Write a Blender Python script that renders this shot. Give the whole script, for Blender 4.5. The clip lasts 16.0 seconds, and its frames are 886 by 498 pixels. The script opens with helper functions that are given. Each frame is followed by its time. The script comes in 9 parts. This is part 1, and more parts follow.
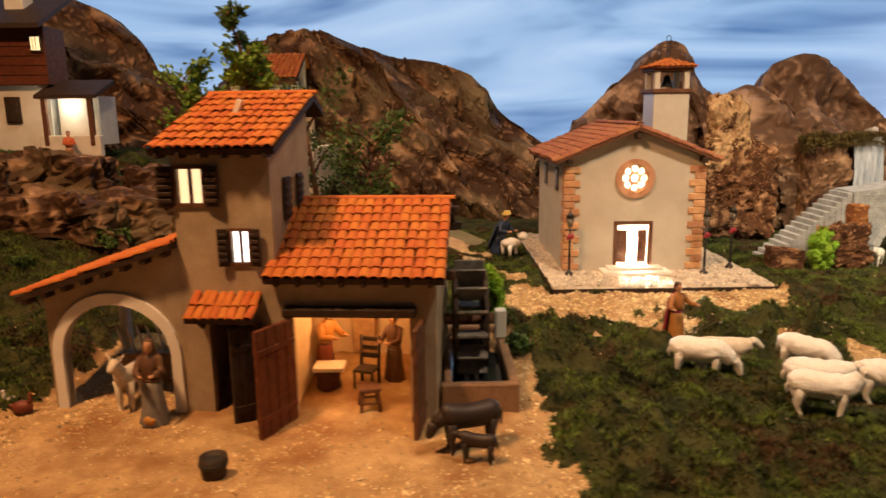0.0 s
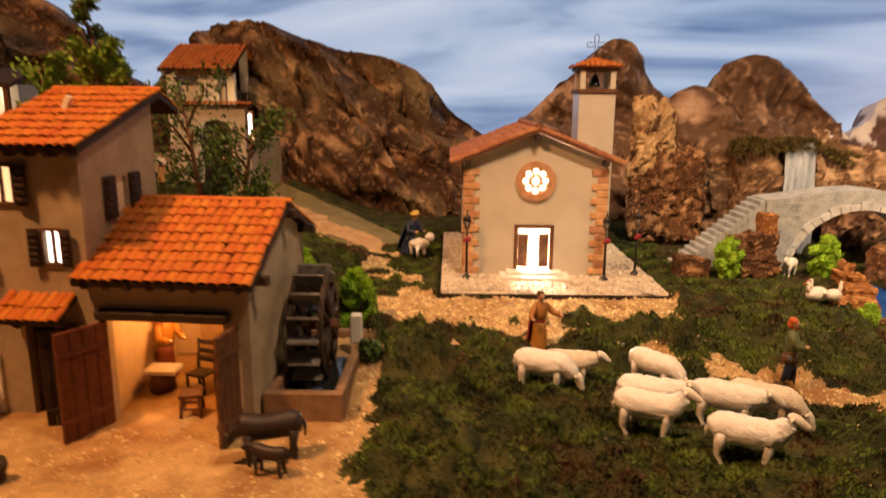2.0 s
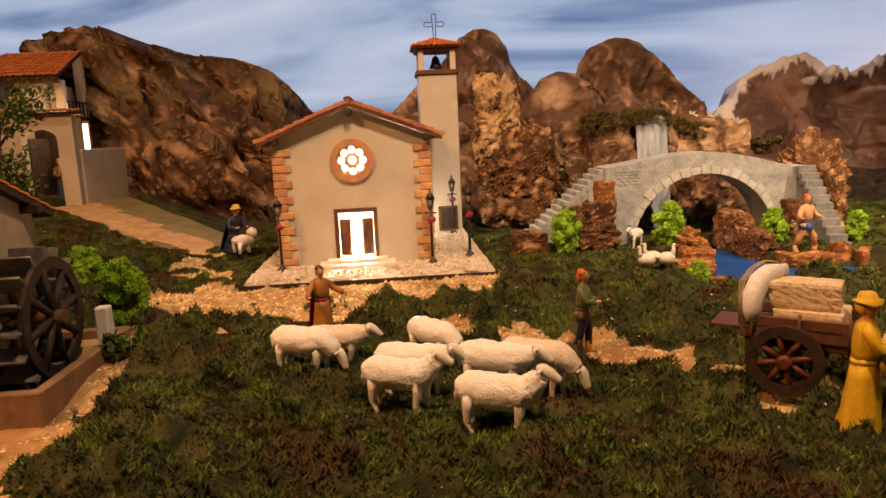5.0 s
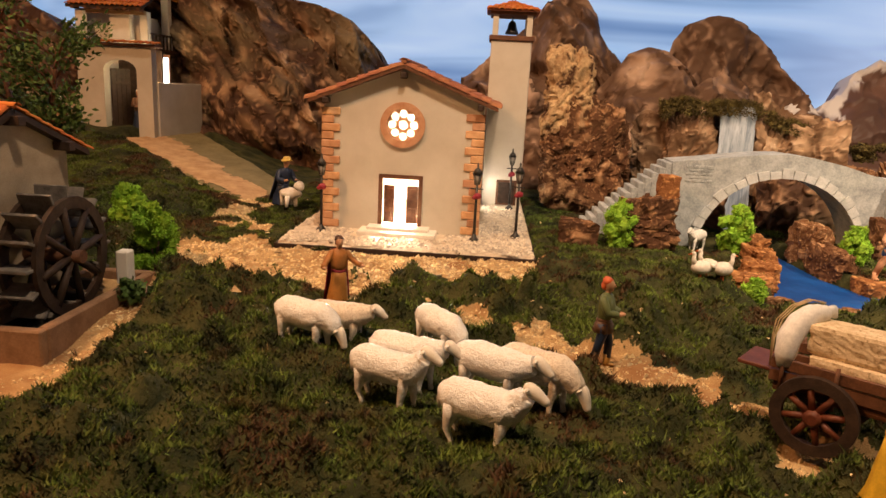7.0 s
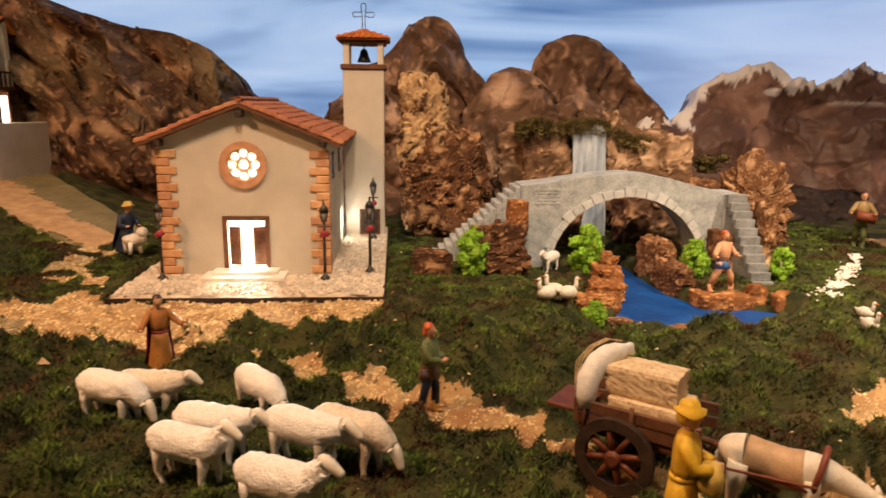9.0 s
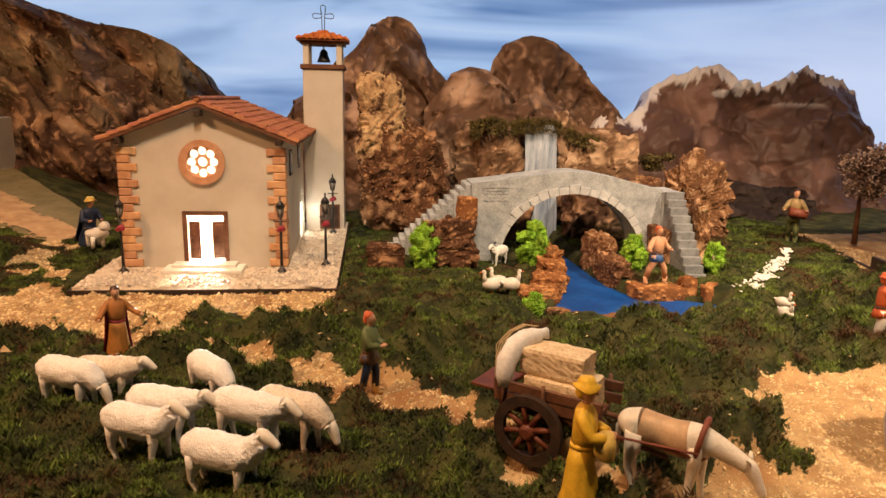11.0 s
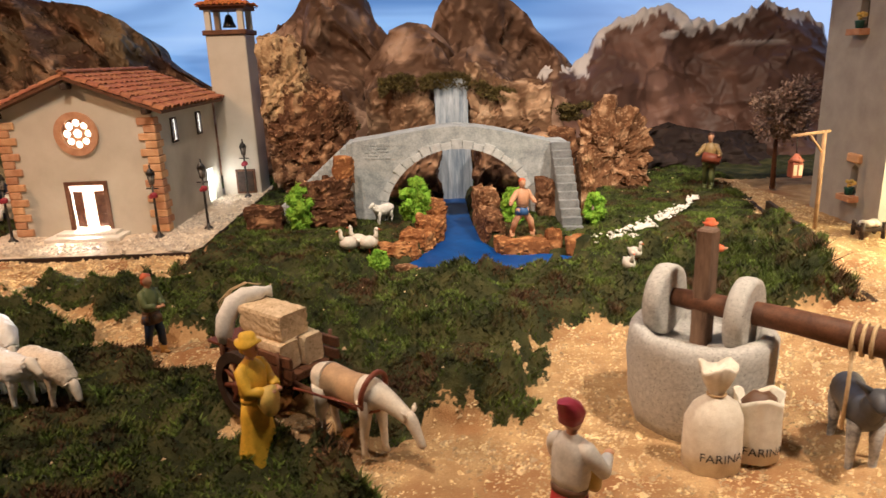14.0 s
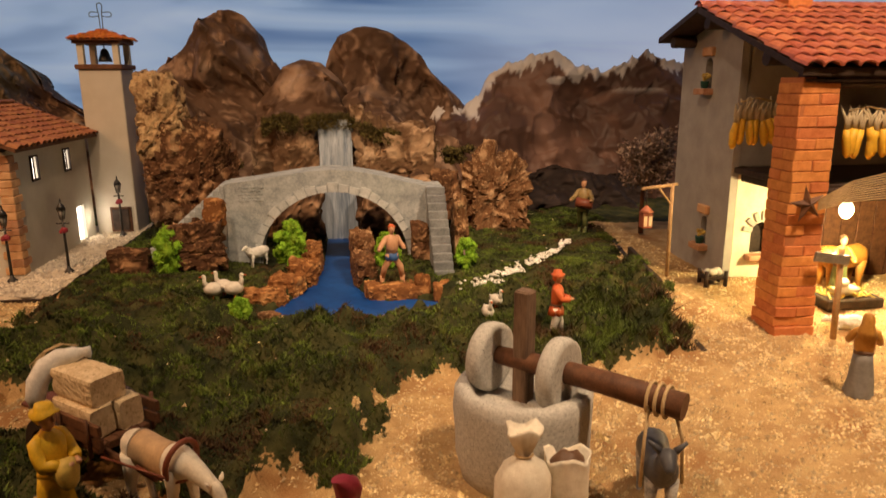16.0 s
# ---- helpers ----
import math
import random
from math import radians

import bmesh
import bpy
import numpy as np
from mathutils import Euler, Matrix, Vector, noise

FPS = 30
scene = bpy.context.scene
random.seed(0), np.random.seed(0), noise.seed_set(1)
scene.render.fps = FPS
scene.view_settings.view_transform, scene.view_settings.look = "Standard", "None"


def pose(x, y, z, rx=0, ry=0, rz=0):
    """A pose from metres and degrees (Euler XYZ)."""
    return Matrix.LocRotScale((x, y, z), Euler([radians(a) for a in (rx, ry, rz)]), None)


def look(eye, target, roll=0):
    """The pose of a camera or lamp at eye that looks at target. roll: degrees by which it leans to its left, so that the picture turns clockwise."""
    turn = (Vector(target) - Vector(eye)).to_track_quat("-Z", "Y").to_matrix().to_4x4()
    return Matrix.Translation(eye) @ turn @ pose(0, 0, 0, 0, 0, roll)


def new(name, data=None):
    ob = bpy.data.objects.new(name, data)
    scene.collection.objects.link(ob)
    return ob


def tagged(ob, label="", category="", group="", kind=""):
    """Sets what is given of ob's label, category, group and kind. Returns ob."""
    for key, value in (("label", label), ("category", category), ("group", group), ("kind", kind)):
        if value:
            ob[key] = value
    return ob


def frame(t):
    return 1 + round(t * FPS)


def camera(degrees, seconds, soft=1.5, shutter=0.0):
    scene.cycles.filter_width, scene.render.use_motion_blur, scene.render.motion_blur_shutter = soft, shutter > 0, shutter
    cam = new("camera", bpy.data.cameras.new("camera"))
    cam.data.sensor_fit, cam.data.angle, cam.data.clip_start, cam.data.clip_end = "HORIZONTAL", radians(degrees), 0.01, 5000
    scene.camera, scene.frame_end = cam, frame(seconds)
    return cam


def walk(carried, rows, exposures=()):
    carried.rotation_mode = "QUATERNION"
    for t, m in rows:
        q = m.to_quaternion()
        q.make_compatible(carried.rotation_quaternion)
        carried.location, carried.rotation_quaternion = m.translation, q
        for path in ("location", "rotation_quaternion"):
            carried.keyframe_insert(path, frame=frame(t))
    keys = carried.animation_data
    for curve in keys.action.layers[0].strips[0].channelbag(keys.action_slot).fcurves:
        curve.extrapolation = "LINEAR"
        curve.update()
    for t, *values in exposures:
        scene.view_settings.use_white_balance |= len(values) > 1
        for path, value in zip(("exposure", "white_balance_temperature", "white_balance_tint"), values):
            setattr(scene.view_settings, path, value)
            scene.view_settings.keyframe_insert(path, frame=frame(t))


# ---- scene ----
cam = camera(65.7, 16.0, shutter=0.4)
PATH = [
    (0, (-0.001, 0.094, 0.355), (0.016, 2.055, -0.035), -0.7),
    (0.5, (0.108, 0.066, 0.374), (0.1, 2.021, -0.051), -1.1),
    (1, (0.099, 0.019, 0.386), (0.208, 1.983, 0.024), -0.9),
    (1.5, (0.117, 0.033, 0.396), (0.224, 2.008, 0.102), -0.5),
    (2, (0.252, 0.122, 0.371), (0.233, 2.078, -0.045), 0.5),
    (2.5, (0.422, 0.194, 0.357), (0.259, 2.108, -0.198), 0.7),
    (3, (0.475, 0.167, 0.357), (0.361, 2.086, -0.194), -2.0),
    (3.5, (0.493, 0.159, 0.345), (0.58, 2.101, -0.123), -1.7),
    (4, (0.506, 0.17, 0.271), (0.643, 2.13, -0.1), -2.7),
    (4.5, (0.508, 0.172, 0.244), (0.707, 2.139, -0.053), -1.7),
    (5, (0.517, 0.221, 0.252), (0.648, 2.189, -0.079), -2.6),
    (5.2, (0.534, 0.233, 0.254), (0.633, 2.202, -0.084), -1.7),
    (7.3, (0.624, 0.299, 0.285), (0.495, 2.241, -0.176), 2.7),
    (7.5, (0.644, 0.31, 0.289), (0.512, 2.252, -0.173), 2.0),
    (8, (0.664, 0.308, 0.29), (0.618, 2.26, -0.144), 1.9),
    (8.5, (0.685, 0.309, 0.31), (0.715, 2.263, -0.115), 0.8),
    (9, (0.716, 0.312, 0.323), (0.853, 2.263, -0.092), 0.7),
    (9.2, (0.727, 0.316, 0.326), (0.895, 2.268, -0.08), 0.9),
    (11.3, (0.759, 0.211, 0.337), (0.965, 2.15, -0.106), 1.2),
    (11.5, (0.757, 0.193, 0.334), (0.891, 2.135, -0.122), 0.4),
    (12, (0.817, 0.19, 0.312), (0.879, 2.133, -0.157), -0.4),
    (12.5, (0.978, 0.205, 0.308), (0.979, 2.125, -0.251), -0.8),
    (13, (1.047, 0.2, 0.314), (1.024, 2.123, -0.235), -1.8),
    (13.5, (1.097, 0.215, 0.322), (1.094, 2.145, -0.203), -2.0),
    (14, (1.14, 0.218, 0.332), (1.157, 2.143, -0.211), -2.1),
    (14.5, (1.182, 0.224, 0.365), (1.24, 2.145, -0.187), -2.1),
    (15, (1.229, 0.219, 0.388), (1.362, 2.164, -0.056), -1.6),
    (15.5, (1.249, 0.212, 0.391), (1.472, 2.154, -0.032), -0.4),
    (16, (1.248, 0.215, 0.366), (1.481, 2.144, -0.107), -0.3),
]
# the camera's own exposure and white balance: seconds, stops, kelvin, tint
TONE = [(0.0, 0.84, 6000, 11), (1.5, 0.86, 6700, 22), (2.0, 0.80, 7200, 22), (2.5, 0.86, 6800, 12), (3.0, 0.90, 6100, 14), (3.5, 0.98, 6050, 13), (4.0, 0.80, 6900, 23), (5.0, 0.68, 7200, 24), (7.5, 0.80, 6000, 16), (8.0, 0.80, 5900, 17), (9.0, 0.78, 6150, 16), (11.5, 0.82, 6200, 17), (12.0, 0.80, 5950, 15), (13.0, 0.76, 5350, 12), (13.5, 0.74, 5350, 12), (14.0, 0.72, 5250, 12), (14.5, 0.64, 5400, 12), (15.0, 0.54, 5600, 11), (15.5, 0.20, 6400, 20), (16.0, 0.12, 6700, 17)]
walk(cam, [(t, look(eye, target, roll)) for t, eye, target, roll in PATH], TONE)
from mathutils.geometry import tessellate_polygon

# ---------------------------------------------------------------- light
world = bpy.data.worlds.new("room_air")
scene.world = world
world.use_nodes = True
world.node_tree.nodes["Background"].inputs[0].default_value = (0.55, 0.62, 0.8, 1)
world.node_tree.nodes["Background"].inputs[1].default_value = 0.028


def lamp(name, kind, energy, colour, eye, target, size=0.2, spot=60):
    data = bpy.data.lights.new(name, kind)
    data.energy, data.color = energy, colour
    if kind == "AREA":
        data.shape, data.size = "DISK", size
    else:
        data.shadow_soft_size = size
    if kind == "SPOT":
        data.spot_size, data.spot_blend = radians(spot), 0.9
    ob = new(name, data)
    ob.matrix_world = look(eye, target)
    return ob


WARM, AMBER = (1.0, 0.71, 0.43), (1.0, 0.48, 0.18)
lamp("ceiling_lamp_left", "AREA", 17, AMBER, (-0.72, 0.50, 1.50), (-0.25, 1.05, 0), 0.14)
lamp("ceiling_lamp_middle", "SPOT", 62, WARM, (0.72, 0.50, 1.75), (0.82, 1.38, 0.0), 0.06, 84)
lamp("ceiling_lamp_bridge", "SPOT", 40, WARM, (1.20, 0.55, 1.70), (1.22, 1.98, 0.14), 0.06, 60)
lamp("ceiling_lamp_right", "SPOT", 138, WARM, (2.00, 0.42, 1.65), (2.00, 1.22, 0.05), 0.06, 74)
lamp("ceiling_lamp_back", "AREA", 5, WARM, (-0.35, 1.45, 1.75), (-0.1, 2.3, 0.2), 0.12)
lamp("church_bulb", "POINT", 3.5, (1.0, 0.9, 0.74), (0.436, 1.80, 0.15), (0.436, 1.7, 0), 0.02)
lamp("church_door_bulb", "POINT", 6.5, (1.0, 0.9, 0.70), (0.436, 1.632, 0.055), (0.436, 1.7, 0), 0.006)
# added lamp outside the wall: side door's glow on the tower base
lamp("side_door_spill", "POINT", 0.05, (1.0, 0.9, 0.66), (0.612, 1.945, 0.05), (0.6, 1.7, 0), 0.006)
lamp("mill_bulb", "POINT", 0.28, (1.0, 0.46, 0.13), (-0.12, 1.06, 0.095), (-0.1, 1.0, 0), 0.012)
lamp("mill_upper_bulb", "POINT", 0.16, (1.0, 0.85, 0.6), (-0.29, 1.05, 0.24), (-0.1, 1.0, 0), 0.012)
lamp("farm_bulb", "POINT", 4.2, (1.0, 0.8, 0.36), (2.026, 1.205, 0.148), (1.9, 1.3, 0), 0.012)
lamp("gatehouse_bulb", "POINT", 0.35, (1.0, 0.72, 0.35), (-0.39, 2.335, 0.285), (-0.3, 2.2, 0), 0.008)
lamp("chalet_bulb", "POINT", 0.12, (1.0, 0.8, 0.5), (-0.985, 1.965, 0.385), (-1.0, 1.8, 0), 0.008)


# ---------------------------------------------------------------- materials
def surface(name, dark, light, rough=0.8, scale=60, bump=0.4, fine=400, spec=0.3, metal=0.0, vary=0.0, island=0.0, extra=None, depth=0.001, tight=0.14, stretch=None):
    """A surface with broad stains, fine grain and relief, in real-world size."""
    m = bpy.data.materials.new(name)
    m.use_nodes = True
    nt = m.node_tree
    n, link = nt.nodes, nt.links.new
    p = n["Principled BSDF"]
    geo = n.new("ShaderNodeNewGeometry")
    where = geo.outputs["Position"]
    if stretch:
        mp = n.new("ShaderNodeMapping")
        mp.inputs["Scale"].default_value = stretch
        link(where, mp.inputs[0])
        where = mp.outputs[0]

    def noise_at(s, detail=4.0, r=0.6):
        t = n.new("ShaderNodeTexNoise")
        t.inputs["Scale"].default_value, t.inputs["Detail"].default_value, t.inputs["Roughness"].default_value = s, detail, r
        link(where, t.inputs["Vector"])
        return t.outputs[0]

    def math_node(op, a, b):
        t = n.new("ShaderNodeMath")
        t.operation = op
        for k, v in enumerate((a, b)):
            if isinstance(v, (int, float)):
                t.inputs[k].default_value = v
            else:
                link(v, t.inputs[k])
        return t.outputs[0]

    broad, grain = noise_at(scale), noise_at(fine, 3.0)
    f = math_node("ADD", math_node("MULTIPLY", broad, 0.65), math_node("MULTIPLY", grain, 0.35))
    ramp = n.new("ShaderNodeValToRGB")
    ramp.color_ramp.elements[0].position, ramp.color_ramp.elements[1].position = 0.5 - tight, 0.5 + tight
    ramp.color_ramp.elements[0].color, ramp.color_ramp.elements[1].color = (*dark, 1), (*light, 1)
    link(f, ramp.inputs[0])
    col = ramp.outputs[0]
    if extra:
        tint, s, lo, hi = extra
        r2 = n.new("ShaderNodeMapRange")
        r2.inputs[1].default_value, r2.inputs[2].default_value = lo, hi
        link(noise_at(s, 3.0), r2.inputs[0])
        mix = n.new("ShaderNodeMix")
        mix.data_type = "RGBA"
        link(r2.outputs[0], mix.inputs[0]), link(col, mix.inputs[6])
        mix.inputs[7].default_value = (*tint, 1)
        col = mix.outputs[2]
    if vary or island:
        hs = n.new("ShaderNodeHueSaturation")
        rnd = n.new("ShaderNodeObjectInfo").outputs["Random"] if vary else geo.outputs["Random Per Island"]
        link(math_node("ADD", math_node("MULTIPLY", rnd, 2 * (vary or island)), 1 - (vary or island)), hs.inputs["Value"])
        link(math_node("ADD", math_node("MULTIPLY", rnd, 0.018), 0.491), hs.inputs["Hue"])
        link(col, hs.inputs["Color"])
        col = hs.outputs[0]
    link(col, p.inputs["Base Color"])
    p.inputs["Roughness"].default_value, p.inputs["Metallic"].default_value = rough, metal
    p.inputs["Specular IOR Level"].default_value = spec
    if bump:
        b = n.new("ShaderNodeBump")
        b.inputs["Strength"].default_value, b.inputs["Distance"].default_value = bump, depth
        link(f, b.inputs["Height"]), link(b.outputs[0], p.inputs["Normal"])
    return m


def glow(name, colour, strength):
    m = bpy.data.materials.new(name)
    m.use_nodes = True
    p = m.node_tree.nodes["Principled BSDF"]
    p.inputs["Base Color"].default_value = (*colour, 1)
    p.inputs["Emission Color"].default_value, p.inputs["Emission Strength"].default_value = (*colour, 1), strength
    return m


TILE = surface("terracotta_tile", (0.42, 0.125, 0.028), (0.56, 0.185, 0.042), 0.85, 60, 0.5, 500, spec=0.15, vary=0.06)
TILE_DARK = surface("aged_tile", (0.22, 0.080, 0.040), (0.40, 0.16, 0.075), 0.75, 60, 0.5, 500, vary=0.10)
TILE_ROSE = surface("rose_tile", (0.30, 0.085, 0.045), (0.55, 0.18, 0.10), 0.45, 60, 0.5, 500, spec=0.6, vary=0.15)
PLASTER = surface("grey_plaster", (0.31, 0.25, 0.175), (0.47, 0.385, 0.275), 0.9, 22, 0.5, 600)
CHURCH = surface("church_plaster", (0.50, 0.46, 0.38), (0.62, 0.58, 0.50), 0.9, 14, 0.3, 700)
WHITE = surface("white_plaster", (0.66, 0.63, 0.57), (0.80, 0.78, 0.72), 0.9, 20, 0.3, 600)
CREAM = surface("cream_plaster", (0.62, 0.58, 0.42), (0.78, 0.74, 0.58), 0.9, 30, 0.7, 350, depth=0.002)
FARMWALL = surface("farm_plaster", (0.32, 0.30, 0.27), (0.44, 0.42, 0.38), 0.9, 20, 0.4, 600)
SANDSTONE = surface("orange_sandstone", (0.46, 0.23, 0.11), (0.66, 0.40, 0.23), 0.9, 60, 0.5, 500, vary=0.2)
BRICK = surface("red_brick", (0.54, 0.185, 0.055), (0.72, 0.29, 0.095), 0.85, 80, 0.6, 500, vary=0.08)
MORTAR = surface("mortar", (0.40, 0.14, 0.055), (0.52, 0.20, 0.085), 0.95, 80, 0.5, 500)
WOOD = surface("brown_wood", (0.075, 0.032, 0.016), (0.17, 0.075, 0.036), 0.6, 90, 0.4, 600)
DARKWOOD = surface("dark_wood", (0.022, 0.014, 0.010), (0.06, 0.036, 0.024), 0.6, 90, 0.4, 600)
REDWOOD = surface("reddish_wood", (0.085, 0.024, 0.012), (0.17, 0.052, 0.024), 0.5, 90, 0.4, 600)
GREYWOOD = surface("grey_wood", (0.11, 0.10, 0.088), (0.24, 0.22, 0.195), 0.7, 90, 0.5, 600)
PALEWOOD = surface("pale_wood", (0.32, 0.19, 0.09), (0.50, 0.32, 0.16), 0.7, 90, 0.4, 600)
IRON = surface("black_iron", (0.012, 0.011, 0.010), (0.03, 0.026, 0.022), 0.45, 90, 0.2, 600, spec=0.5)
BRONZE = surface("dark_bronze", (0.03, 0.03, 0.032), (0.07, 0.07, 0.07), 0.4, 90, 0.2, 600, metal=0.6)
STONE = surface("grey_stone", (0.24, 0.27, 0.285), (0.47, 0.505, 0.52), 0.9, 36, 0.9, 240, depth=0.002)
STAIRSTONE = surface("dark_grey_stone", (0.125, 0.135, 0.145), (0.27, 0.285, 0.30), 0.9, 40, 0.6, 300)
TOWERPAINT = surface("tower_paint", (0.52, 0.48, 0.40), (0.62, 0.58, 0.50), 0.24, 14, 0.15, 700, spec=0.6)
VOUSSOIR = surface("pale_grey_stone", (0.38, 0.41, 0.42), (0.58, 0.61, 0.62), 0.9, 70, 0.7, 350, vary=0.12)
MILLSTONE = surface("speckled_granite", (0.38, 0.375, 0.35), (0.60, 0.59, 0.545), 0.9, 260, 0.8, 900, extra=((0.10, 0.09, 0.08), 700, 0.60, 0.68))


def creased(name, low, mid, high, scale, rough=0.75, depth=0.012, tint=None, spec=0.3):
    """Painted crumpled paper: sharp folds at three sizes, worn paler on the crests, shade painted dark into the
    creases.
    """
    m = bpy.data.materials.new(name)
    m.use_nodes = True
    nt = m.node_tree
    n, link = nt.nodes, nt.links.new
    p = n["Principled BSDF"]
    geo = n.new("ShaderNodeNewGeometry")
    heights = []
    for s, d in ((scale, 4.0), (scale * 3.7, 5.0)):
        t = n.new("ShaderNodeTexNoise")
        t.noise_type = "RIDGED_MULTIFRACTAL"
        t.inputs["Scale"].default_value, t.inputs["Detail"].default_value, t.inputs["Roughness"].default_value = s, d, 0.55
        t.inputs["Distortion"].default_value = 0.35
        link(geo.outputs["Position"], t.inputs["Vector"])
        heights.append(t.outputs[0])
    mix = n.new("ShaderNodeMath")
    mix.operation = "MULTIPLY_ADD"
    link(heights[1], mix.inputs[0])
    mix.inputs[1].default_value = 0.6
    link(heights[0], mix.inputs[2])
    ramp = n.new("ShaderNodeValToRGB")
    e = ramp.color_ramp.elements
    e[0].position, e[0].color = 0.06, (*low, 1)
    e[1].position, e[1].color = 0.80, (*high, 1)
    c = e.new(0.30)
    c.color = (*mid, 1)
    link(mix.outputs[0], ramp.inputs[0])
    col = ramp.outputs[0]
    if tint:
        t = n.new("ShaderNodeTexNoise")
        t.inputs["Scale"].default_value, t.inputs["Detail"].default_value = 3.5, 4
        link(geo.outputs["Position"], t.inputs["Vector"])
        r = n.new("ShaderNodeMapRange")
        r.inputs[1].default_value, r.inputs[2].default_value, r.inputs[4].default_value = 0.5, 0.7, 0.75
        link(t.outputs[0], r.inputs[0])
        mx = n.new("ShaderNodeMix")
        mx.data_type = "RGBA"
        link(r.outputs[0], mx.inputs[0]), link(col, mx.inputs[6])
        mx.inputs[7].default_value = (*tint, 1)
        col = mx.outputs[2]
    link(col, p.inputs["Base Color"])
    p.inputs["Roughness"].default_value, p.inputs["Specular IOR Level"].default_value = rough, spec
    b = n.new("ShaderNodeBump")
    b.inputs["Strength"].default_value, b.inputs["Distance"].default_value = 1.0, depth
    link(mix.outputs[0], b.inputs["Height"]), link(b.outputs[0], p.inputs["Normal"])
    return m


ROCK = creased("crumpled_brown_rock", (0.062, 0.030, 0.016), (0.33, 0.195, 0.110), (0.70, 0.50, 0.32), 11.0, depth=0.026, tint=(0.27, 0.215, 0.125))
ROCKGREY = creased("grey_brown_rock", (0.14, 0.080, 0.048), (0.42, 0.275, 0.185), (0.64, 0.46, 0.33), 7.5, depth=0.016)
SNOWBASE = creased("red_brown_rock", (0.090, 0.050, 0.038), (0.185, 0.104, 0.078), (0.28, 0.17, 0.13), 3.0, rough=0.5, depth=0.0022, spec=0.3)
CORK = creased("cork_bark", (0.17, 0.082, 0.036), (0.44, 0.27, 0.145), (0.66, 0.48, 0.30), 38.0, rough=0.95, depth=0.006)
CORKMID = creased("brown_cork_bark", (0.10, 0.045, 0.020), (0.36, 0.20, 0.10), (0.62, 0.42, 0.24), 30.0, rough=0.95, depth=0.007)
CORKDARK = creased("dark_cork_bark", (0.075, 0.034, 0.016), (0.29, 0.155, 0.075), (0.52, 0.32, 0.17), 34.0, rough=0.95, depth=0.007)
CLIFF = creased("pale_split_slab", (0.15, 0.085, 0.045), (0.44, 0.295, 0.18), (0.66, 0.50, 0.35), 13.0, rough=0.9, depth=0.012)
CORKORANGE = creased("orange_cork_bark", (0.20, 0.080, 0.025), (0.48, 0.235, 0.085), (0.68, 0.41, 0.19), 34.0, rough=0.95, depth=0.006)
CORKPALE = surface("pale_cork_bark", (0.22, 0.12, 0.055), (0.64, 0.46, 0.25), 0.95, 34, 1.0, 170, extra=((0.075, 0.036, 0.018), 38, 0.53, 0.62), depth=0.005)
WATER = surface("blue_painted_water", (0.003, 0.042, 0.21), (0.008, 0.085, 0.36), 0.45, 14, 0.3, 60, spec=0.25)
FALL = surface("white_streaked_waterfall", (0.17, 0.23, 0.32), (0.56, 0.64, 0.74), 0.4, 70, 0.6, 260, stretch=(1, 1, 0.07))


def fleece(name, crease, crest):
    """Carved and painted wool: short irregular curls."""
    m = bpy.data.materials.new(name)
    m.use_nodes = True
    n, link = m.node_tree.nodes, m.node_tree.links.new
    p = n["Principled BSDF"]
    geo = n.new("ShaderNodeNewGeometry")
    fields = []
    for s, d in ((230, 1.6), (560, 0.6)):
        t = n.new("ShaderNodeTexNoise")
        t.inputs["Scale"].default_value, t.inputs["Detail"].default_value, t.inputs["Distortion"].default_value = s, 2, d
        link(geo.outputs["Position"], t.inputs["Vector"])
        fields.append(t.outputs[0])
    add = n.new("ShaderNodeMath")
    add.operation = "MULTIPLY_ADD"
    add.inputs[1].default_value = 0.4
    link(fields[1], add.inputs[0]), link(fields[0], add.inputs[2])
    # shade between the curls is put into the colour, crests stay paler
    ramp = n.new("ShaderNodeValToRGB")
    e = ramp.color_ramp.elements
    e[0].position, e[0].color = 0.60, (*crease, 1)
    e[1].position, e[1].color = 0.74, (*crest, 1)
    link(add.outputs[0], ramp.inputs[0]), link(ramp.outputs[0], p.inputs["Base Color"])
    p.inputs["Roughness"].default_value, p.inputs["Specular IOR Level"].default_value = 0.65, 0.3
    b = n.new("ShaderNodeBump")
    b.inputs["Strength"].default_value, b.inputs["Distance"].default_value = 0.9, 0.0016
    link(add.outputs[0], b.inputs["Height"]), link(b.outputs[0], p.inputs["Normal"])
    return m


WOOL = fleece("ivory_carved_wool", (0.80, 0.77, 0.70), (0.87, 0.86, 0.82))
TANWOOL = fleece("tan_carved_wool", (0.64, 0.55, 0.43), (0.80, 0.71, 0.58))
SHEEPFACE = surface("ivory_painted_face", (0.70, 0.64, 0.54), (0.84, 0.80, 0.70), 0.6, 120, 0.2, 420)
BLADE = surface("green_turf_blades", (0.014, 0.019, 0.005), (0.140, 0.198, 0.030), 0.75, 17, 0, 45, island=0.45, extra=((0.080, 0.042, 0.018), 9, 0.52, 0.61), tight=0.09)
MOSSLEAF = surface("olive_moss", (0.05, 0.038, 0.012), (0.16, 0.125, 0.035), 0.8, 30, 0, 300, island=0.5)
CHIP = surface("cork_chips", (0.44, 0.295, 0.13), (0.82, 0.67, 0.40), 0.9, 60, 0, 300, island=0.4)
LEAF = surface("bright_lichen", (0.12, 0.27, 0.016), (0.31, 0.53, 0.040), 0.85, 60, 0, 300, island=0.22)
LEAFDARK = surface("dark_leaves", (0.035, 0.075, 0.016), (0.10, 0.17, 0.04), 0.7, 60, 0, 300, island=0.4)
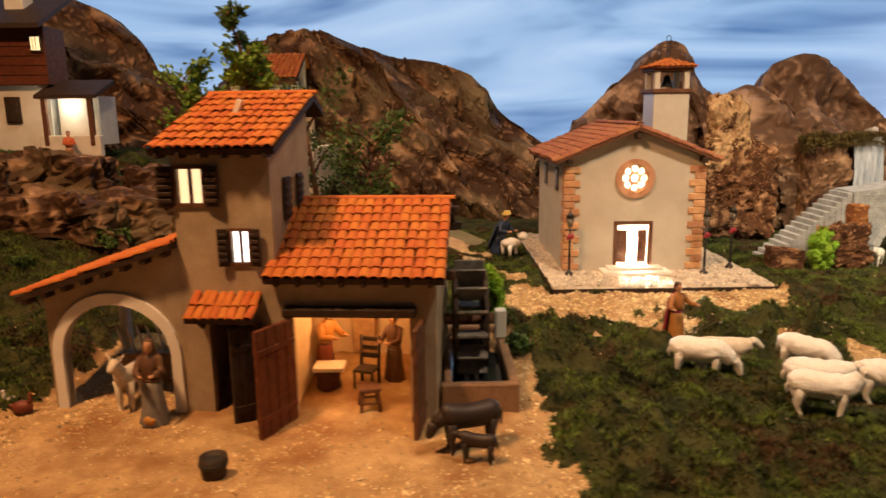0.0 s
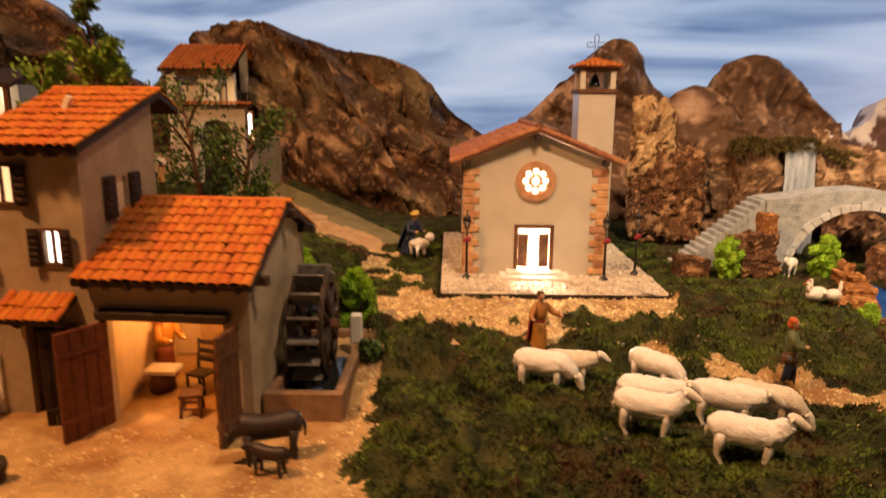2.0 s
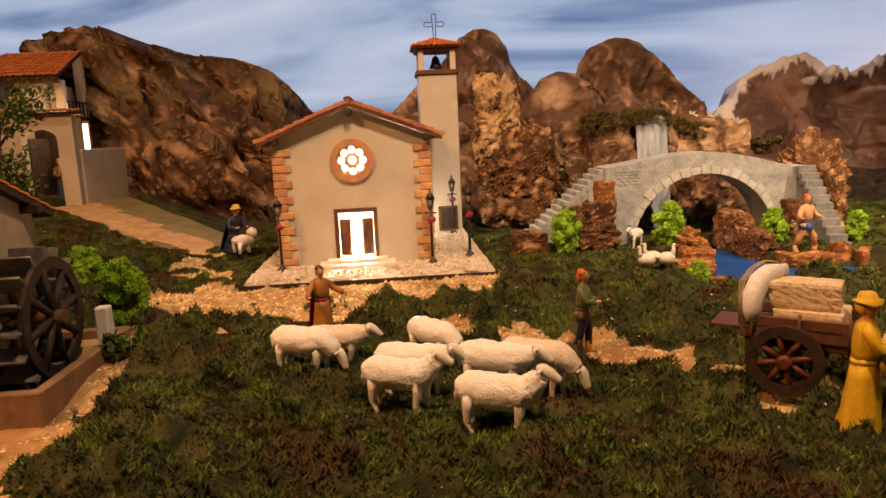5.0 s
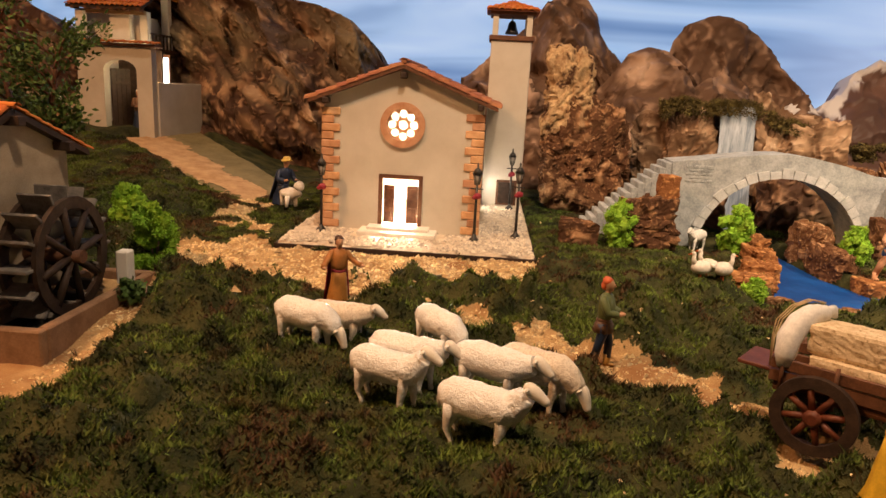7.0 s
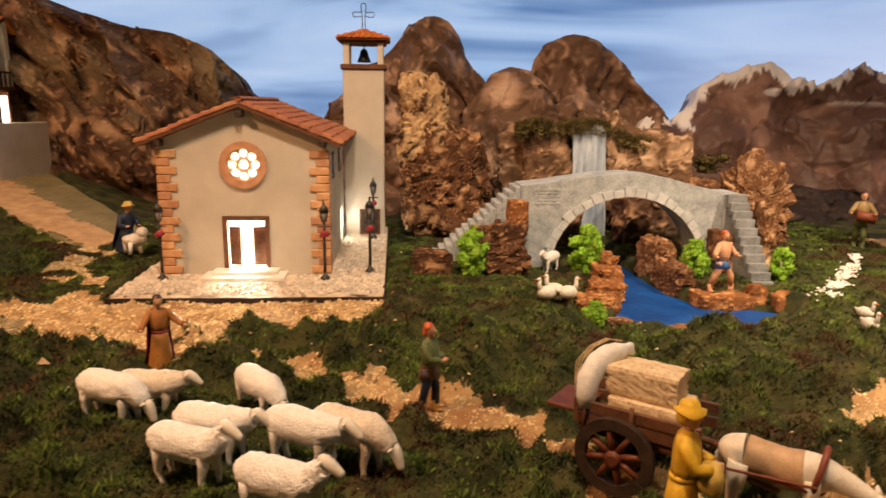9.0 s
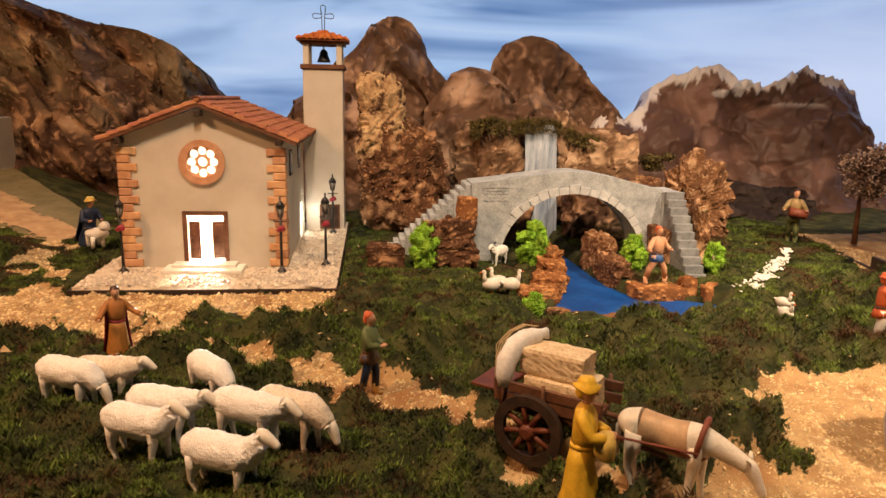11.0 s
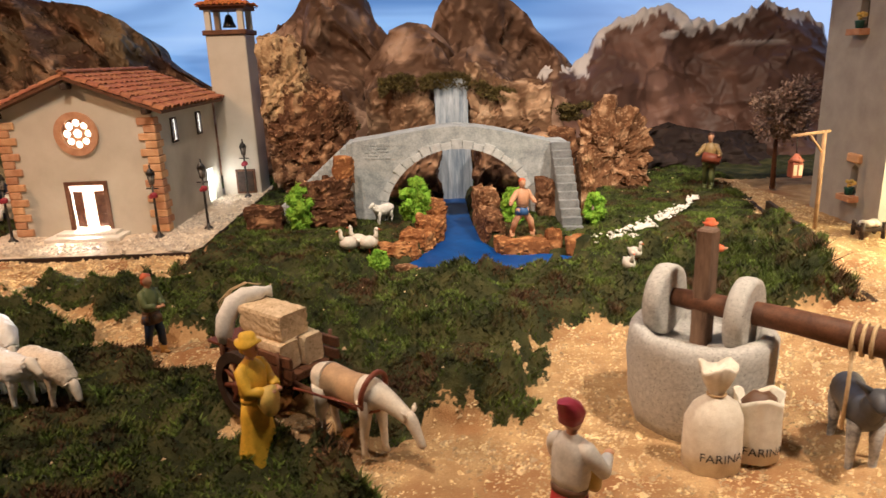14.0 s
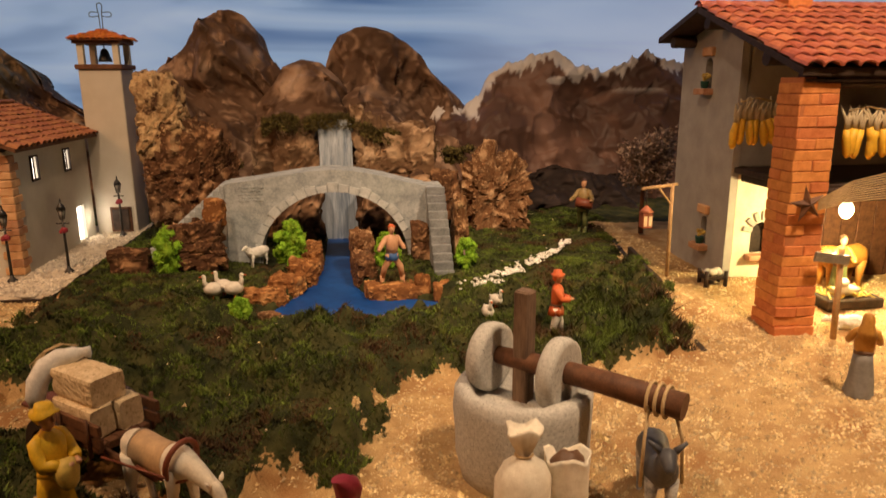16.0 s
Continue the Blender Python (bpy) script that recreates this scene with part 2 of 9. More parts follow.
LEAFGREEN = surface("green_leaves", (0.10, 0.20, 0.03), (0.22, 0.38, 0.06), 0.7, 60, 0, 300, island=0.4)
DRYTWIG = surface("dry_twigs", (0.18, 0.13, 0.10), (0.52, 0.39, 0.32), 0.9, 60, 0, 300, island=0.4)
BLOSSOM = surface("white_pebbles", (0.66, 0.65, 0.60), (0.85, 0.84, 0.80), 0.8, 60, 0, 300, island=0.15)
SACKCLOTH = surface("ivory_sackcloth", (0.66, 0.60, 0.48), (0.84, 0.79, 0.67), 0.95, 90, 0.9, 900)
BALE = surface("beige_bale", (0.54, 0.40, 0.23), (0.80, 0.65, 0.43), 0.9, 120, 1.0, 600, extra=((0.36, 0.24, 0.12), 260, 0.56, 0.70))
ROPE = surface("hemp_rope", (0.42, 0.30, 0.15), (0.62, 0.47, 0.27), 0.9, 200, 0.6, 900)
INK = surface("black_print", (0.03, 0.03, 0.03), (0.06, 0.06, 0.06), 0.9, 200, 0, 900)
SKIN = surface("painted_skin", (0.46, 0.24, 0.13), (0.60, 0.34, 0.20), 0.5, 90, 0.1, 500, spec=0.4)


def paint(name, c, rough=0.5):
    return surface(name, tuple(0.72 * v for v in c), c, rough, 120, 0.25, 500, spec=0.4)


YELLOWCLOTH, OCHRE = paint("yellow_paint", (0.84, 0.52, 0.03)), paint("ochre_paint", (0.52, 0.25, 0.045))
REDCLOTH, ORANGECLOTH = paint("red_paint", (0.50, 0.04, 0.03)), paint("orange_red_paint", (0.66, 0.14, 0.04))
BLUECLOTH, NAVY = paint("blue_paint", (0.05, 0.13, 0.34)), paint("navy_paint", (0.02, 0.035, 0.08))
GREENCLOTH, BROWNCLOTH = paint("green_paint", (0.14, 0.17, 0.06)), paint("brown_paint", (0.14, 0.07, 0.035))
WHITECLOTH, GREYCLOTH = paint("white_paint", (0.76, 0.72, 0.64)), paint("grey_paint", (0.26, 0.25, 0.24))
HAIR, STRAW = paint("brown_hair_paint", (0.07, 0.03, 0.015)), paint("straw_paint", (0.72, 0.52, 0.12))
DONKEYGREY, BUFFALO = paint("dark_donkey_grey", (0.075, 0.078, 0.09), 0.45), paint("dark_brown_hide", (0.035, 0.022, 0.017))
HORSEHIDE, HORSEWHITE = paint("tan_hide", (0.56, 0.37, 0.20)), paint("cream_hide", (0.82, 0.75, 0.62))
OLIVE = paint("olive_brown_paint", (0.30, 0.21, 0.08))
MAROON = paint("maroon_paint", (0.34, 0.03, 0.05))
LEATHER = paint("leather_paint", (0.22, 0.06, 0.03))
MAIZE = paint("yellow_maize", (0.86, 0.50, 0.04))
HUSK = paint("pale_husk", (0.56, 0.46, 0.30))
TEAL = paint("teal_paint", (0.03, 0.15, 0.14))
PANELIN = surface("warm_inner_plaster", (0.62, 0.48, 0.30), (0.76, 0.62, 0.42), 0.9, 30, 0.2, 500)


# ---------------------------------------------------------------- mesh tools
ORG = {}


class Geo:
    """Collects vertices, faces and the material slot and shading of each face."""

    def __init__(self):
        self.v, self.f, self.m, self.s = [], [], [], []

    def add(self, verts, faces, mat=0, smooth=False):
        k = len(self.v)
        self.v += [tuple(p) for p in verts]
        self.f += [tuple(i + k for i in q) for q in faces]
        self.m += [mat] * len(faces)
        self.s += [smooth] * len(faces)
        return self

    def box(self, c, size, mat=0, rot=None, bev=0.0006):
        h = [s / 2 for s in size]
        b = min(bev, min(h) * 0.4)
        vs, idx = [], {}
        for sx in (-1, 1):
            for sy in (-1, 1):
                for sz in (-1, 1):
                    for a in range(3):
                        p = [sx * (h[0] - b), sy * (h[1] - b), sz * (h[2] - b)]
                        p[a] = (sx, sy, sz)[a] * h[a]
                        idx[sx, sy, sz, a] = len(vs)
                        vs.append(Vector(p))
        fs = []
        for a in range(3):
            o, q = [k for k in range(3) if k != a]
            for s in (-1, 1):
                face = []
                for so, sq in ((-1, -1), (1, -1), (1, 1), (-1, 1)):
                    key = [0, 0, 0]
                    key[a], key[o], key[q] = s, so, sq
                    face.append(idx[(*key, a)])
                fs.append(face)
            for so in (-1, 1):
                for sq in (-1, 1):
                    lo, hi = [0, 0, 0], [0, 0, 0]
                    lo[a], lo[o], lo[q] = -1, so, sq
                    hi[a], hi[o], hi[q] = 1, so, sq
                    fs.append([idx[(*lo, o)], idx[(*lo, q)], idx[(*hi, q)], idx[(*hi, o)]])
        for sx in (-1, 1):
            for sy in (-1, 1):
                for sz in (-1, 1):
                    fs.append([idx[sx, sy, sz, a] for a in range(3)])
        m = Matrix.Translation(c) @ (rot.to_4x4() if rot else Matrix())
        return self.add([m @ p for p in vs], fs, mat)

    def rings(self, rings, mat=0, smooth=True, close=True, caps=True):
        """Skins a row of rings of equal count."""
        n = len(rings[0])
        fs = []
        for r in range(len(rings) - 1):
            for k in range(n if close else n - 1):
                j = (k + 1) % n
                fs.append((r * n + k, r * n + j, (r + 1) * n + j, (r + 1) * n + k))
        self.add([p for ring in rings for p in ring], fs, mat, smooth)
        if caps and close:
            k = len(self.v) - n * len(rings)
            self.f += [tuple(range(k, k + n))[::-1], tuple(range(len(self.v) - n, len(self.v)))]
            self.m += [mat] * 2
            self.s += [False] * 2
        return self

    def tube(self, pts, radii, n=8, mat=0, smooth=True, flat=1.0):
        pts = [Vector(p) for p in pts]
        if isinstance(radii, (int, float)):
            radii = [radii] * len(pts)
        rings, up = [], None
        for k, p in enumerate(pts):
            d = (pts[min(k + 1, len(pts) - 1)] - pts[max(k - 1, 0)]).normalized()
            if up is None or abs(up.dot(d)) > 0.95:
                up = Vector((0, 0, 1)) if abs(d.z) < 0.9 else Vector((0, 1, 0))
            a = d.cross(up).normalized()
            b = a.cross(d)
            up = b
            rings.append([p + radii[k] * (math.cos(2 * math.pi * j / n) * a + flat * math.sin(2 * math.pi * j / n) * b) for j in range(n)])
        return self.rings(rings, mat, smooth)

    def ball(self, c, r, mat=0, rot=None, seg=12, rows=8, lump=0.0, freq=60.0):
        c = Vector(c)
        r = (r, r, r) if isinstance(r, (int, float)) else r
        rings = []
        for i in range(1, rows):
            t = math.pi * i / rows
            ring = []
            for j in range(seg):
                a = 2 * math.pi * j / seg
                p = Vector((r[0] * math.sin(t) * math.cos(a), r[1] * math.sin(t) * math.sin(a), -r[2] * math.cos(t)))
                if lump:
                    p *= 1 + lump * noise.noise((c + p) * freq)
                ring.append(c + (rot @ p if rot else p))
            rings.append(ring)
        k = len(self.v)
        self.rings(rings, mat, True, True, False)
        lo, hi = Vector((0, 0, -r[2])), Vector((0, 0, r[2]))
        self.v += [tuple(c + (rot @ lo if rot else lo)), tuple(c + (rot @ hi if rot else hi))]
        a, b, last = len(self.v) - 2, len(self.v) - 1, k + (rows - 2) * seg
        for j in range(seg):
            self.f += [(a, k + (j + 1) % seg, k + j), (b, last + j, last + (j + 1) % seg)]
            self.m += [mat] * 2
            self.s += [True] * 2
        return self

    def lathe(self, c, profile, n=20, mat=0, squash=1.0, fold=0.0, folds=7):
        rings = []
        for r, z in profile:
            ring = []
            for j in range(n):
                a = 2 * math.pi * j / n
                q = r * (1 + fold * math.sin(folds * a))
                ring.append(Vector(c) + Vector((q * math.cos(a), squash * q * math.sin(a), z)))
            rings.append(ring)
        return self.rings(rings, mat)

    def panel(self, loops, mat, thick, place):
        """A plate with holes: loops of 2D points, the first one outside; place turns (u, v, w) into the world."""
        flat = [[Vector((u, v, 0)) for u, v in loop] for loop in loops]
        tris = tessellate_polygon(flat)
        pts = [p for loop in flat for p in loop]
        n = len(pts)
        vs = [place(p.x, p.y, 0) for p in pts] + [place(p.x, p.y, thick) for p in pts]
        fs = [tuple(t) for t in tris] + [tuple(i + n for i in t)[::-1] for t in tris]
        k = 0
        for loop in flat:
            for j in range(len(loop)):
                a, b = k + j, k + (j + 1) % len(loop)
                fs.append((a, b, b + n, a + n))
            k += len(loop)
        return self.add(vs, fs, mat)

    def mesh(self, name, mats, shift=(0, 0, 0), normals=True):
        me = bpy.data.meshes.new(name)
        o = Vector(shift)
        me.from_pydata([Vector(p) - o for p in self.v], [], self.f)
        for m in mats:
            me.materials.append(m)
        me.polygons.foreach_set("material_index", self.m)
        me.polygons.foreach_set("use_smooth", self.s)
        if normals:
            bm = bmesh.new()
            bm.from_mesh(me)
            bmesh.ops.recalc_face_normals(bm, faces=bm.faces)
            bm.to_mesh(me)
            bm.free()
        me.update()
        return me


def listed(m):
    return list(m) if isinstance(m, (list, tuple)) else [m]


def thing(name, at, label, category, group="", kind=""):
    """An Empty at the base of a thing, which its parts hang from."""
    ob = new(name)
    ob.location = at
    ob.empty_display_size = 0.01
    ORG[ob] = Vector(at)
    return tagged(ob, label, category, group, kind)


def part(name, g, mats, parent, label=""):
    """One mesh under a thing or a part; the geometry is given in the world."""
    ob = new(name, g.mesh(name, listed(mats), ORG[parent]))
    ob.parent = parent
    ORG[ob] = ORG[parent]
    return tagged(ob, label) if label else ob


def solid(name, g, mats, at, label, category, group="", kind="", normals=True):
    """A thing that is one mesh."""
    ob = new(name, g.mesh(name, listed(mats), at, normals))
    ob.location = at
    ORG[ob] = Vector(at)
    return tagged(ob, label, category, group, kind)


def piece(name, me, m, parent):
    ob = new(name, me)
    ob.parent = parent
    ob.matrix_local = Matrix.Translation(-ORG[parent]) @ m
    return ob


def circle(cx, cy, r, n=24, ry=None):
    return [(cx + r * math.cos(2 * math.pi * k / n), cy + (ry or r) * math.sin(2 * math.pi * k / n)) for k in range(n)]


def rect(x0, y0, x1, y1):
    return [(x0, y0), (x1, y0), (x1, y1), (x0, y1)]


def arched(x0, y0, x1, y1, rise, n=10):
    """A doorway outline with a curved head."""
    c, a = (x0 + x1) / 2, (x1 - x0) / 2
    return [(x0, y0), (x1, y0)] + [(c + a * math.cos(math.pi * k / n), y1 + rise * math.sin(math.pi * k / n)) for k in range(n + 1)]


def facing(y):
    return lambda u, v, w: (u, y + w, v)


def sideways(x):
    return lambda u, v, w: (x - w, u, v)


def tile_mesh(name, length, r, mat, n=6):
    """A curved roof tile, wider at its lower end, its hollow side down; along +y uphill."""
    g = Geo()
    rings = []
    for k, (y, q) in enumerate(((0, r), (length, r * 0.86))):
        outer = [(q * math.cos(math.pi * j / n), y, q * 0.62 * math.sin(math.pi * j / n)) for j in range(n + 1)]
        inner = [(0.82 * a, b, 0.80 * c) for a, b, c in reversed(outer)]
        rings.append(outer + inner)
    g.rings(rings, 0, False)
    return g.mesh(name, [mat])


def roof_slope(parent, a, b, top, mat, cols, rows, seed=1, wobble=0.05):
    """Tiles on a slope: a to b is the eave, top the point above a on the ridge."""
    rnd = random.Random(seed)
    a, b, top = Vector(a), Vector(b), Vector(top)
    u, v = b - a, top - a
    w, l = u.length / cols, v.length / rows
    me = tile_mesh("tile", l * 1.28, w * 0.54, mat)
    x, y = u.normalized(), v.normalized()
    z = x.cross(y).normalized()
    for i in range(cols):
        for j in range(rows):
            o = a + x * (i + 0.5 + rnd.uniform(-wobble, wobble)) * w + y * (j - 0.18 + rnd.uniform(-wobble, wobble)) * l + z * (0.0012 + rnd.uniform(0, 0.0010))
            tip = rnd.uniform(-0.025, 0.025)
            m = Matrix.Identity(4)
            for k, e in enumerate((x, y, z)):
                for q in range(3):
                    m[q][k] = e[q]
            m.translation = o + z * 0.0008
            piece("tile", me, m @ pose(0, 0, 0, -4.5 + 40 * tip, 0, rnd.uniform(-4, 4)), parent)


# ---------------------------------------------------------------- fields for the ground
def hashed(i, j, seed):
    h = np.sin(i * 127.1 + j * 311.7 + seed * 74.7) * 43758.5453
    return h - np.floor(h)


def vnoise(x, y, s, seed=0):
    """Smooth random values from 0 to 1, over lengths of 1/s."""
    x, y = np.asarray(x) * s, np.asarray(y) * s
    i, j = np.floor(x), np.floor(y)
    fx, fy = x - i, y - j
    fx, fy = fx * fx * (3 - 2 * fx), fy * fy * (3 - 2 * fy)
    a, b, c, d = hashed(i, j, seed), hashed(i + 1, j, seed), hashed(i, j + 1, seed), hashed(i + 1, j + 1, seed)
    return (a * (1 - fx) + b * fx) * (1 - fy) + (c * (1 - fx) + d * fx) * fy


def step(v, lo, hi):
    t = np.clip((np.asarray(v) - lo) / (hi - lo), 0, 1)
    return t * t * (3 - 2 * t)


def outside(x, y, poly):
    """Distance to a polygon's edge, below zero inside."""
    x, y = np.asarray(x, float), np.asarray(y, float)
    best, inside = np.full(x.shape, 1e9), np.zeros(x.shape, bool)
    for (ax, ay), (bx, by) in zip(poly, poly[1:] + poly[:1]):
        t = np.clip(((x - ax) * (bx - ax) + (y - ay) * (by - ay)) / ((bx - ax) ** 2 + (by - ay) ** 2), 0, 1)
        best = np.minimum(best, np.hypot(x - ax - t * (bx - ax), y - ay - t * (by - ay)))
        hit = ((ay > y) != (by > y)) & (x < (bx - ax) * (y - ay) / (by - ay + 1e-12) + ax)
        inside ^= hit
    return np.where(inside, -best, best)


def along(x, y, line):
    """Distance to a bent line."""
    x, y = np.asarray(x, float), np.asarray(y, float)
    best = np.full(x.shape, 1e9)
    for (ax, ay), (bx, by) in zip(line, line[1:]):
        t = np.clip(((x - ax) * (bx - ax) + (y - ay) * (by - ay)) / ((bx - ax) ** 2 + (by - ay) ** 2), 0, 1)
        best = np.minimum(best, np.hypot(x - ax - t * (bx - ax), y - ay - t * (by - ay)))
    return best


POOL = [(1.160, 2.0), (1.162, 1.74), (1.155, 1.60), (1.134, 1.515), (1.104, 1.44), (1.082, 1.39), (1.14, 1.345), (1.23, 1.330), (1.32, 1.342), (1.405, 1.40), (1.352, 1.432), (1.338, 1.437), (1.291, 1.430), (1.254, 1.468), (1.228, 1.545), (1.218, 1.75), (1.218, 2.0)]
YARD = [(-0.75, 0.2), (0.155, 0.2), (0.15, 0.72), (0.142, 1.0), (0.146, 1.2), (0.12, 1.27), (-0.56, 1.25), (-0.58, 1.0), (-0.75, 0.95)]
MILLYARD = [(1.13, 0.2), (1.10, 0.71), (1.035, 0.77), (1.02, 0.80), (1.035, 0.845), (1.11, 0.862), (1.225, 0.875), (1.25, 1.0), (1.285, 1.11), (1.4, 1.135), (1.56, 1.10), (1.72, 1.07), (1.82, 1.69), (1.83, 1.9), (2.9, 1.9), (2.9, 0.2)]
APRON = [(0.17, 1.47), (0.08, 1.40), (0.14, 1.31), (0.26, 1.29), (0.38, 1.315), (0.50, 1.345), (0.68, 1.36), (0.70, 1.46)]
PATHWAY = [(0.34, 1.30), (0.44, 1.238), (0.52, 1.225), (0.61, 1.172), (0.70, 1.122), (0.77, 1.082), (0.85, 1.048), (0.90, 0.995), (0.98, 0.9), (1.06, 0.8)]
TERRACE = [(0.235, 1.448), (0.695, 1.448), (0.695, 2.10), (0.235, 2.10)]
RAMP = [(-0.46, 2.17), (0.05, 1.80), (0.15, 1.96), (-0.335, 2.50), (-0.46, 2.40)]
HILLPATH = [(0.20, 1.55), (0.09, 1.62), (0.10, 1.78), (0.03, 1.84), (-0.12, 1.98), (-0.28, 2.15), (-0.40, 2.24)]


def height(x, y):
    x, y = np.asarray(x, float), np.asarray(y, float)
    z = -0.056 + 0.056 * step(y, 0.86, 1.62)
    z = z + 0.040 * step(x, 1.42, 1.74) * (1 - step(y, 1.1, 1.6)) + 0.008 * step(x, 1.6, 1.85) * step(y, 1.1, 1.5)
    z = z + 0.12 * step(-x, -0.14, 0.42) * step(y, 1.55, 2.3) + 0.14 * step(-x, 0.55, 0.95) * step(y, 1.25, 1.8)
    z = z - 0.06 * step(-outside(x, y, POOL), -0.012, 0.012)
    z = z - 0.024 * np.exp(-((x - 1.40) / 0.045) ** 2 - ((y - 1.475) / 0.05) ** 2)
    z = z - 0.022 * np.exp(-((x - 1.03) / 0.065) ** 4 - ((y - 1.50) / 0.20) ** 4)
    d = outside(x, y, MILLYARD)
    z = z + 0.030 * step(d, -0.002, 0.020) * (1 - step(d, 0.10, 0.30)) * step(x, 1.08, 1.16) * (1 - step(x, 1.30, 1.42)) * (1 - step(y, 1.15, 1.3))
    built = np.maximum(1 - step(outside(x, y, TERRACE), -0.01, 0.012), 1 - step(outside(x, y, RAMP), -0.03, 0.0))
    z = z - 0.035 * built + 0.050 * np.exp(-((x + 0.10) / 0.13) ** 2 - ((y - 1.68) / 0.11) ** 2)
    trodden = 1 - 0.8 * np.exp(-((x - 0.56) / 0.24) ** 2 - ((y - 0.99) / 0.13) ** 2)
    pads = trodden * (1 - built) * (1 - 0.8 * step(y, 1.3, 1.6)) * np.clip(0.6 * vnoise(x, y, 22, 31) + 0.4 * vnoise(x, y, 55, 32) - 0.42, 0, 1) * (1 - sandy(x, y))
    return z + 0.010 * (vnoise(x, y, 9, 3) - 0.5) + 0.004 * (vnoise(x, y, 32, 4) - 0.5) + 0.095 * pads


def sandy(x, y):
    """1 where cork litter lies, 0 where turf does."""
    wx = x + 0.05 * (vnoise(x, y, 22, 11) - 0.5) + 0.03 * (vnoise(x, y, 70, 12) - 0.5)
    wy = y + 0.05 * (vnoise(x, y, 22, 13) - 0.5) + 0.03 * (vnoise(x, y, 70, 14) - 0.5)
    d = np.minimum(outside(wx, wy, YARD), outside(wx, wy, MILLYARD))
    d = np.minimum(d, np.minimum(outside(wx, wy, APRON), along(wx, wy, PATHWAY) - 0.024) + 0.052 * (vnoise(x, y, 30, 16) - 0.54))
    d = np.minimum(d, along(wx, wy, HILLPATH) - 0.036)
    d = np.where((wy > 1.5) & (wx < 0.25), np.maximum(d, -0.046 + 0.105 * vnoise(x, y, 30, 15)), d)
    return 1 - step(d, -0.006, 0.006)


def ground_at(x, y):
    return float(height(np.array([x]), np.array([y]))[0])


# ---------------------------------------------------------------- setting: ground, backdrop, room
def build_ground():
    xs, ys = np.arange(-1.9, 2.95, 0.009), np.concatenate([np.arange(0.36, 2.1, 0.009), np.arange(2.1, 2.95, 0.03)])
    gx, gy = np.meshgrid(xs, ys)
    sand = sandy(gx, gy)
    gz = height(gx, gy) + 0.0035 * sand * vnoise(gx, gy, 130, 5)
    nx, ny = len(xs), len(ys)
    verts = np.stack([gx, gy, gz], -1).reshape(-1, 3)
    k = (np.arange(ny - 1)[:, None] * nx + np.arange(nx - 1)[None]).reshape(-1, 1)
    faces = np.concatenate([k, k + 1, k + nx + 1, k + nx], 1)
    me = bpy.data.meshes.new("ground")
    me.from_pydata(verts.tolist(), [], faces.tolist())
    me.polygons.foreach_set("use_smooth", [True] * len(faces))
    at = me.attributes.new("litter", "FLOAT", "POINT")
    at.data.foreach_set("value", sand.reshape(-1).astype(np.float32))
    m = surface("ground_litter_and_turf", (0.33, 0.195, 0.080), (0.61, 0.42, 0.20), 0.95, 26, 1.0, 520, extra=((0.31, 0.155, 0.060), 9, 0.50, 0.66), depth=0.005)
    nt = m.node_tree
    p = nt.nodes["Principled BSDF"]
    source = p.inputs["Base Color"].links[0].from_socket
    a = nt.nodes.new("ShaderNodeAttribute")
    a.attribute_name = "litter"
    tex = nt.nodes.new("ShaderNodeTexNoise")
    tex.inputs["Scale"].default_value, tex.inputs["Detail"].default_value = 30, 6
    ramp = nt.nodes.new("ShaderNodeValToRGB")
    ramp.color_ramp.elements[0].color, ramp.color_ramp.elements[1].color = (0.020, 0.026, 0.007, 1), (0.065, 0.065, 0.02, 1)
    ramp.color_ramp.elements[0].position, ramp.color_ramp.elements[1].position = 0.4, 0.62
    mix = nt.nodes.new("ShaderNodeMix")
    mix.data_type = "RGBA"
    nt.links.new(tex.outputs[0], ramp.inputs[0])
    edge = nt.nodes.new("ShaderNodeTexNoise")
    edge.inputs["Scale"].default_value, edge.inputs["Detail"].default_value = 170, 4
    rag = nt.nodes.new("ShaderNodeMath")
    rag.operation = "MULTIPLY_ADD"
    rag.inputs[1].default_value = 1.6
    nt.links.new(edge.outputs[0], rag.inputs[0]), nt.links.new(a.outputs["Fac"], rag.inputs[2])
    cut = nt.nodes.new("ShaderNodeMapRange")
    cut.inputs[1].default_value, cut.inputs[2].default_value = 1.22, 1.36
    nt.links.new(rag.outputs[0], cut.inputs[0]), nt.links.new(cut.outputs[0], mix.inputs[0])
    place = nt.nodes.new("ShaderNodeNewGeometry")
    nt.links.new(place.outputs["Position"], edge.inputs["Vector"]), nt.links.new(place.outputs["Position"], tex.inputs["Vector"])
    nt.links.new(ramp.outputs[0], mix.inputs[6]), nt.links.new(source, mix.inputs[7])
    nt.links.new(mix.outputs[2], p.inputs["Base Color"])
    me.materials.append(m)
    tagged(new("ground", me), "modelled ground of dark turf and beige cork litter", "ground", kind="structure")


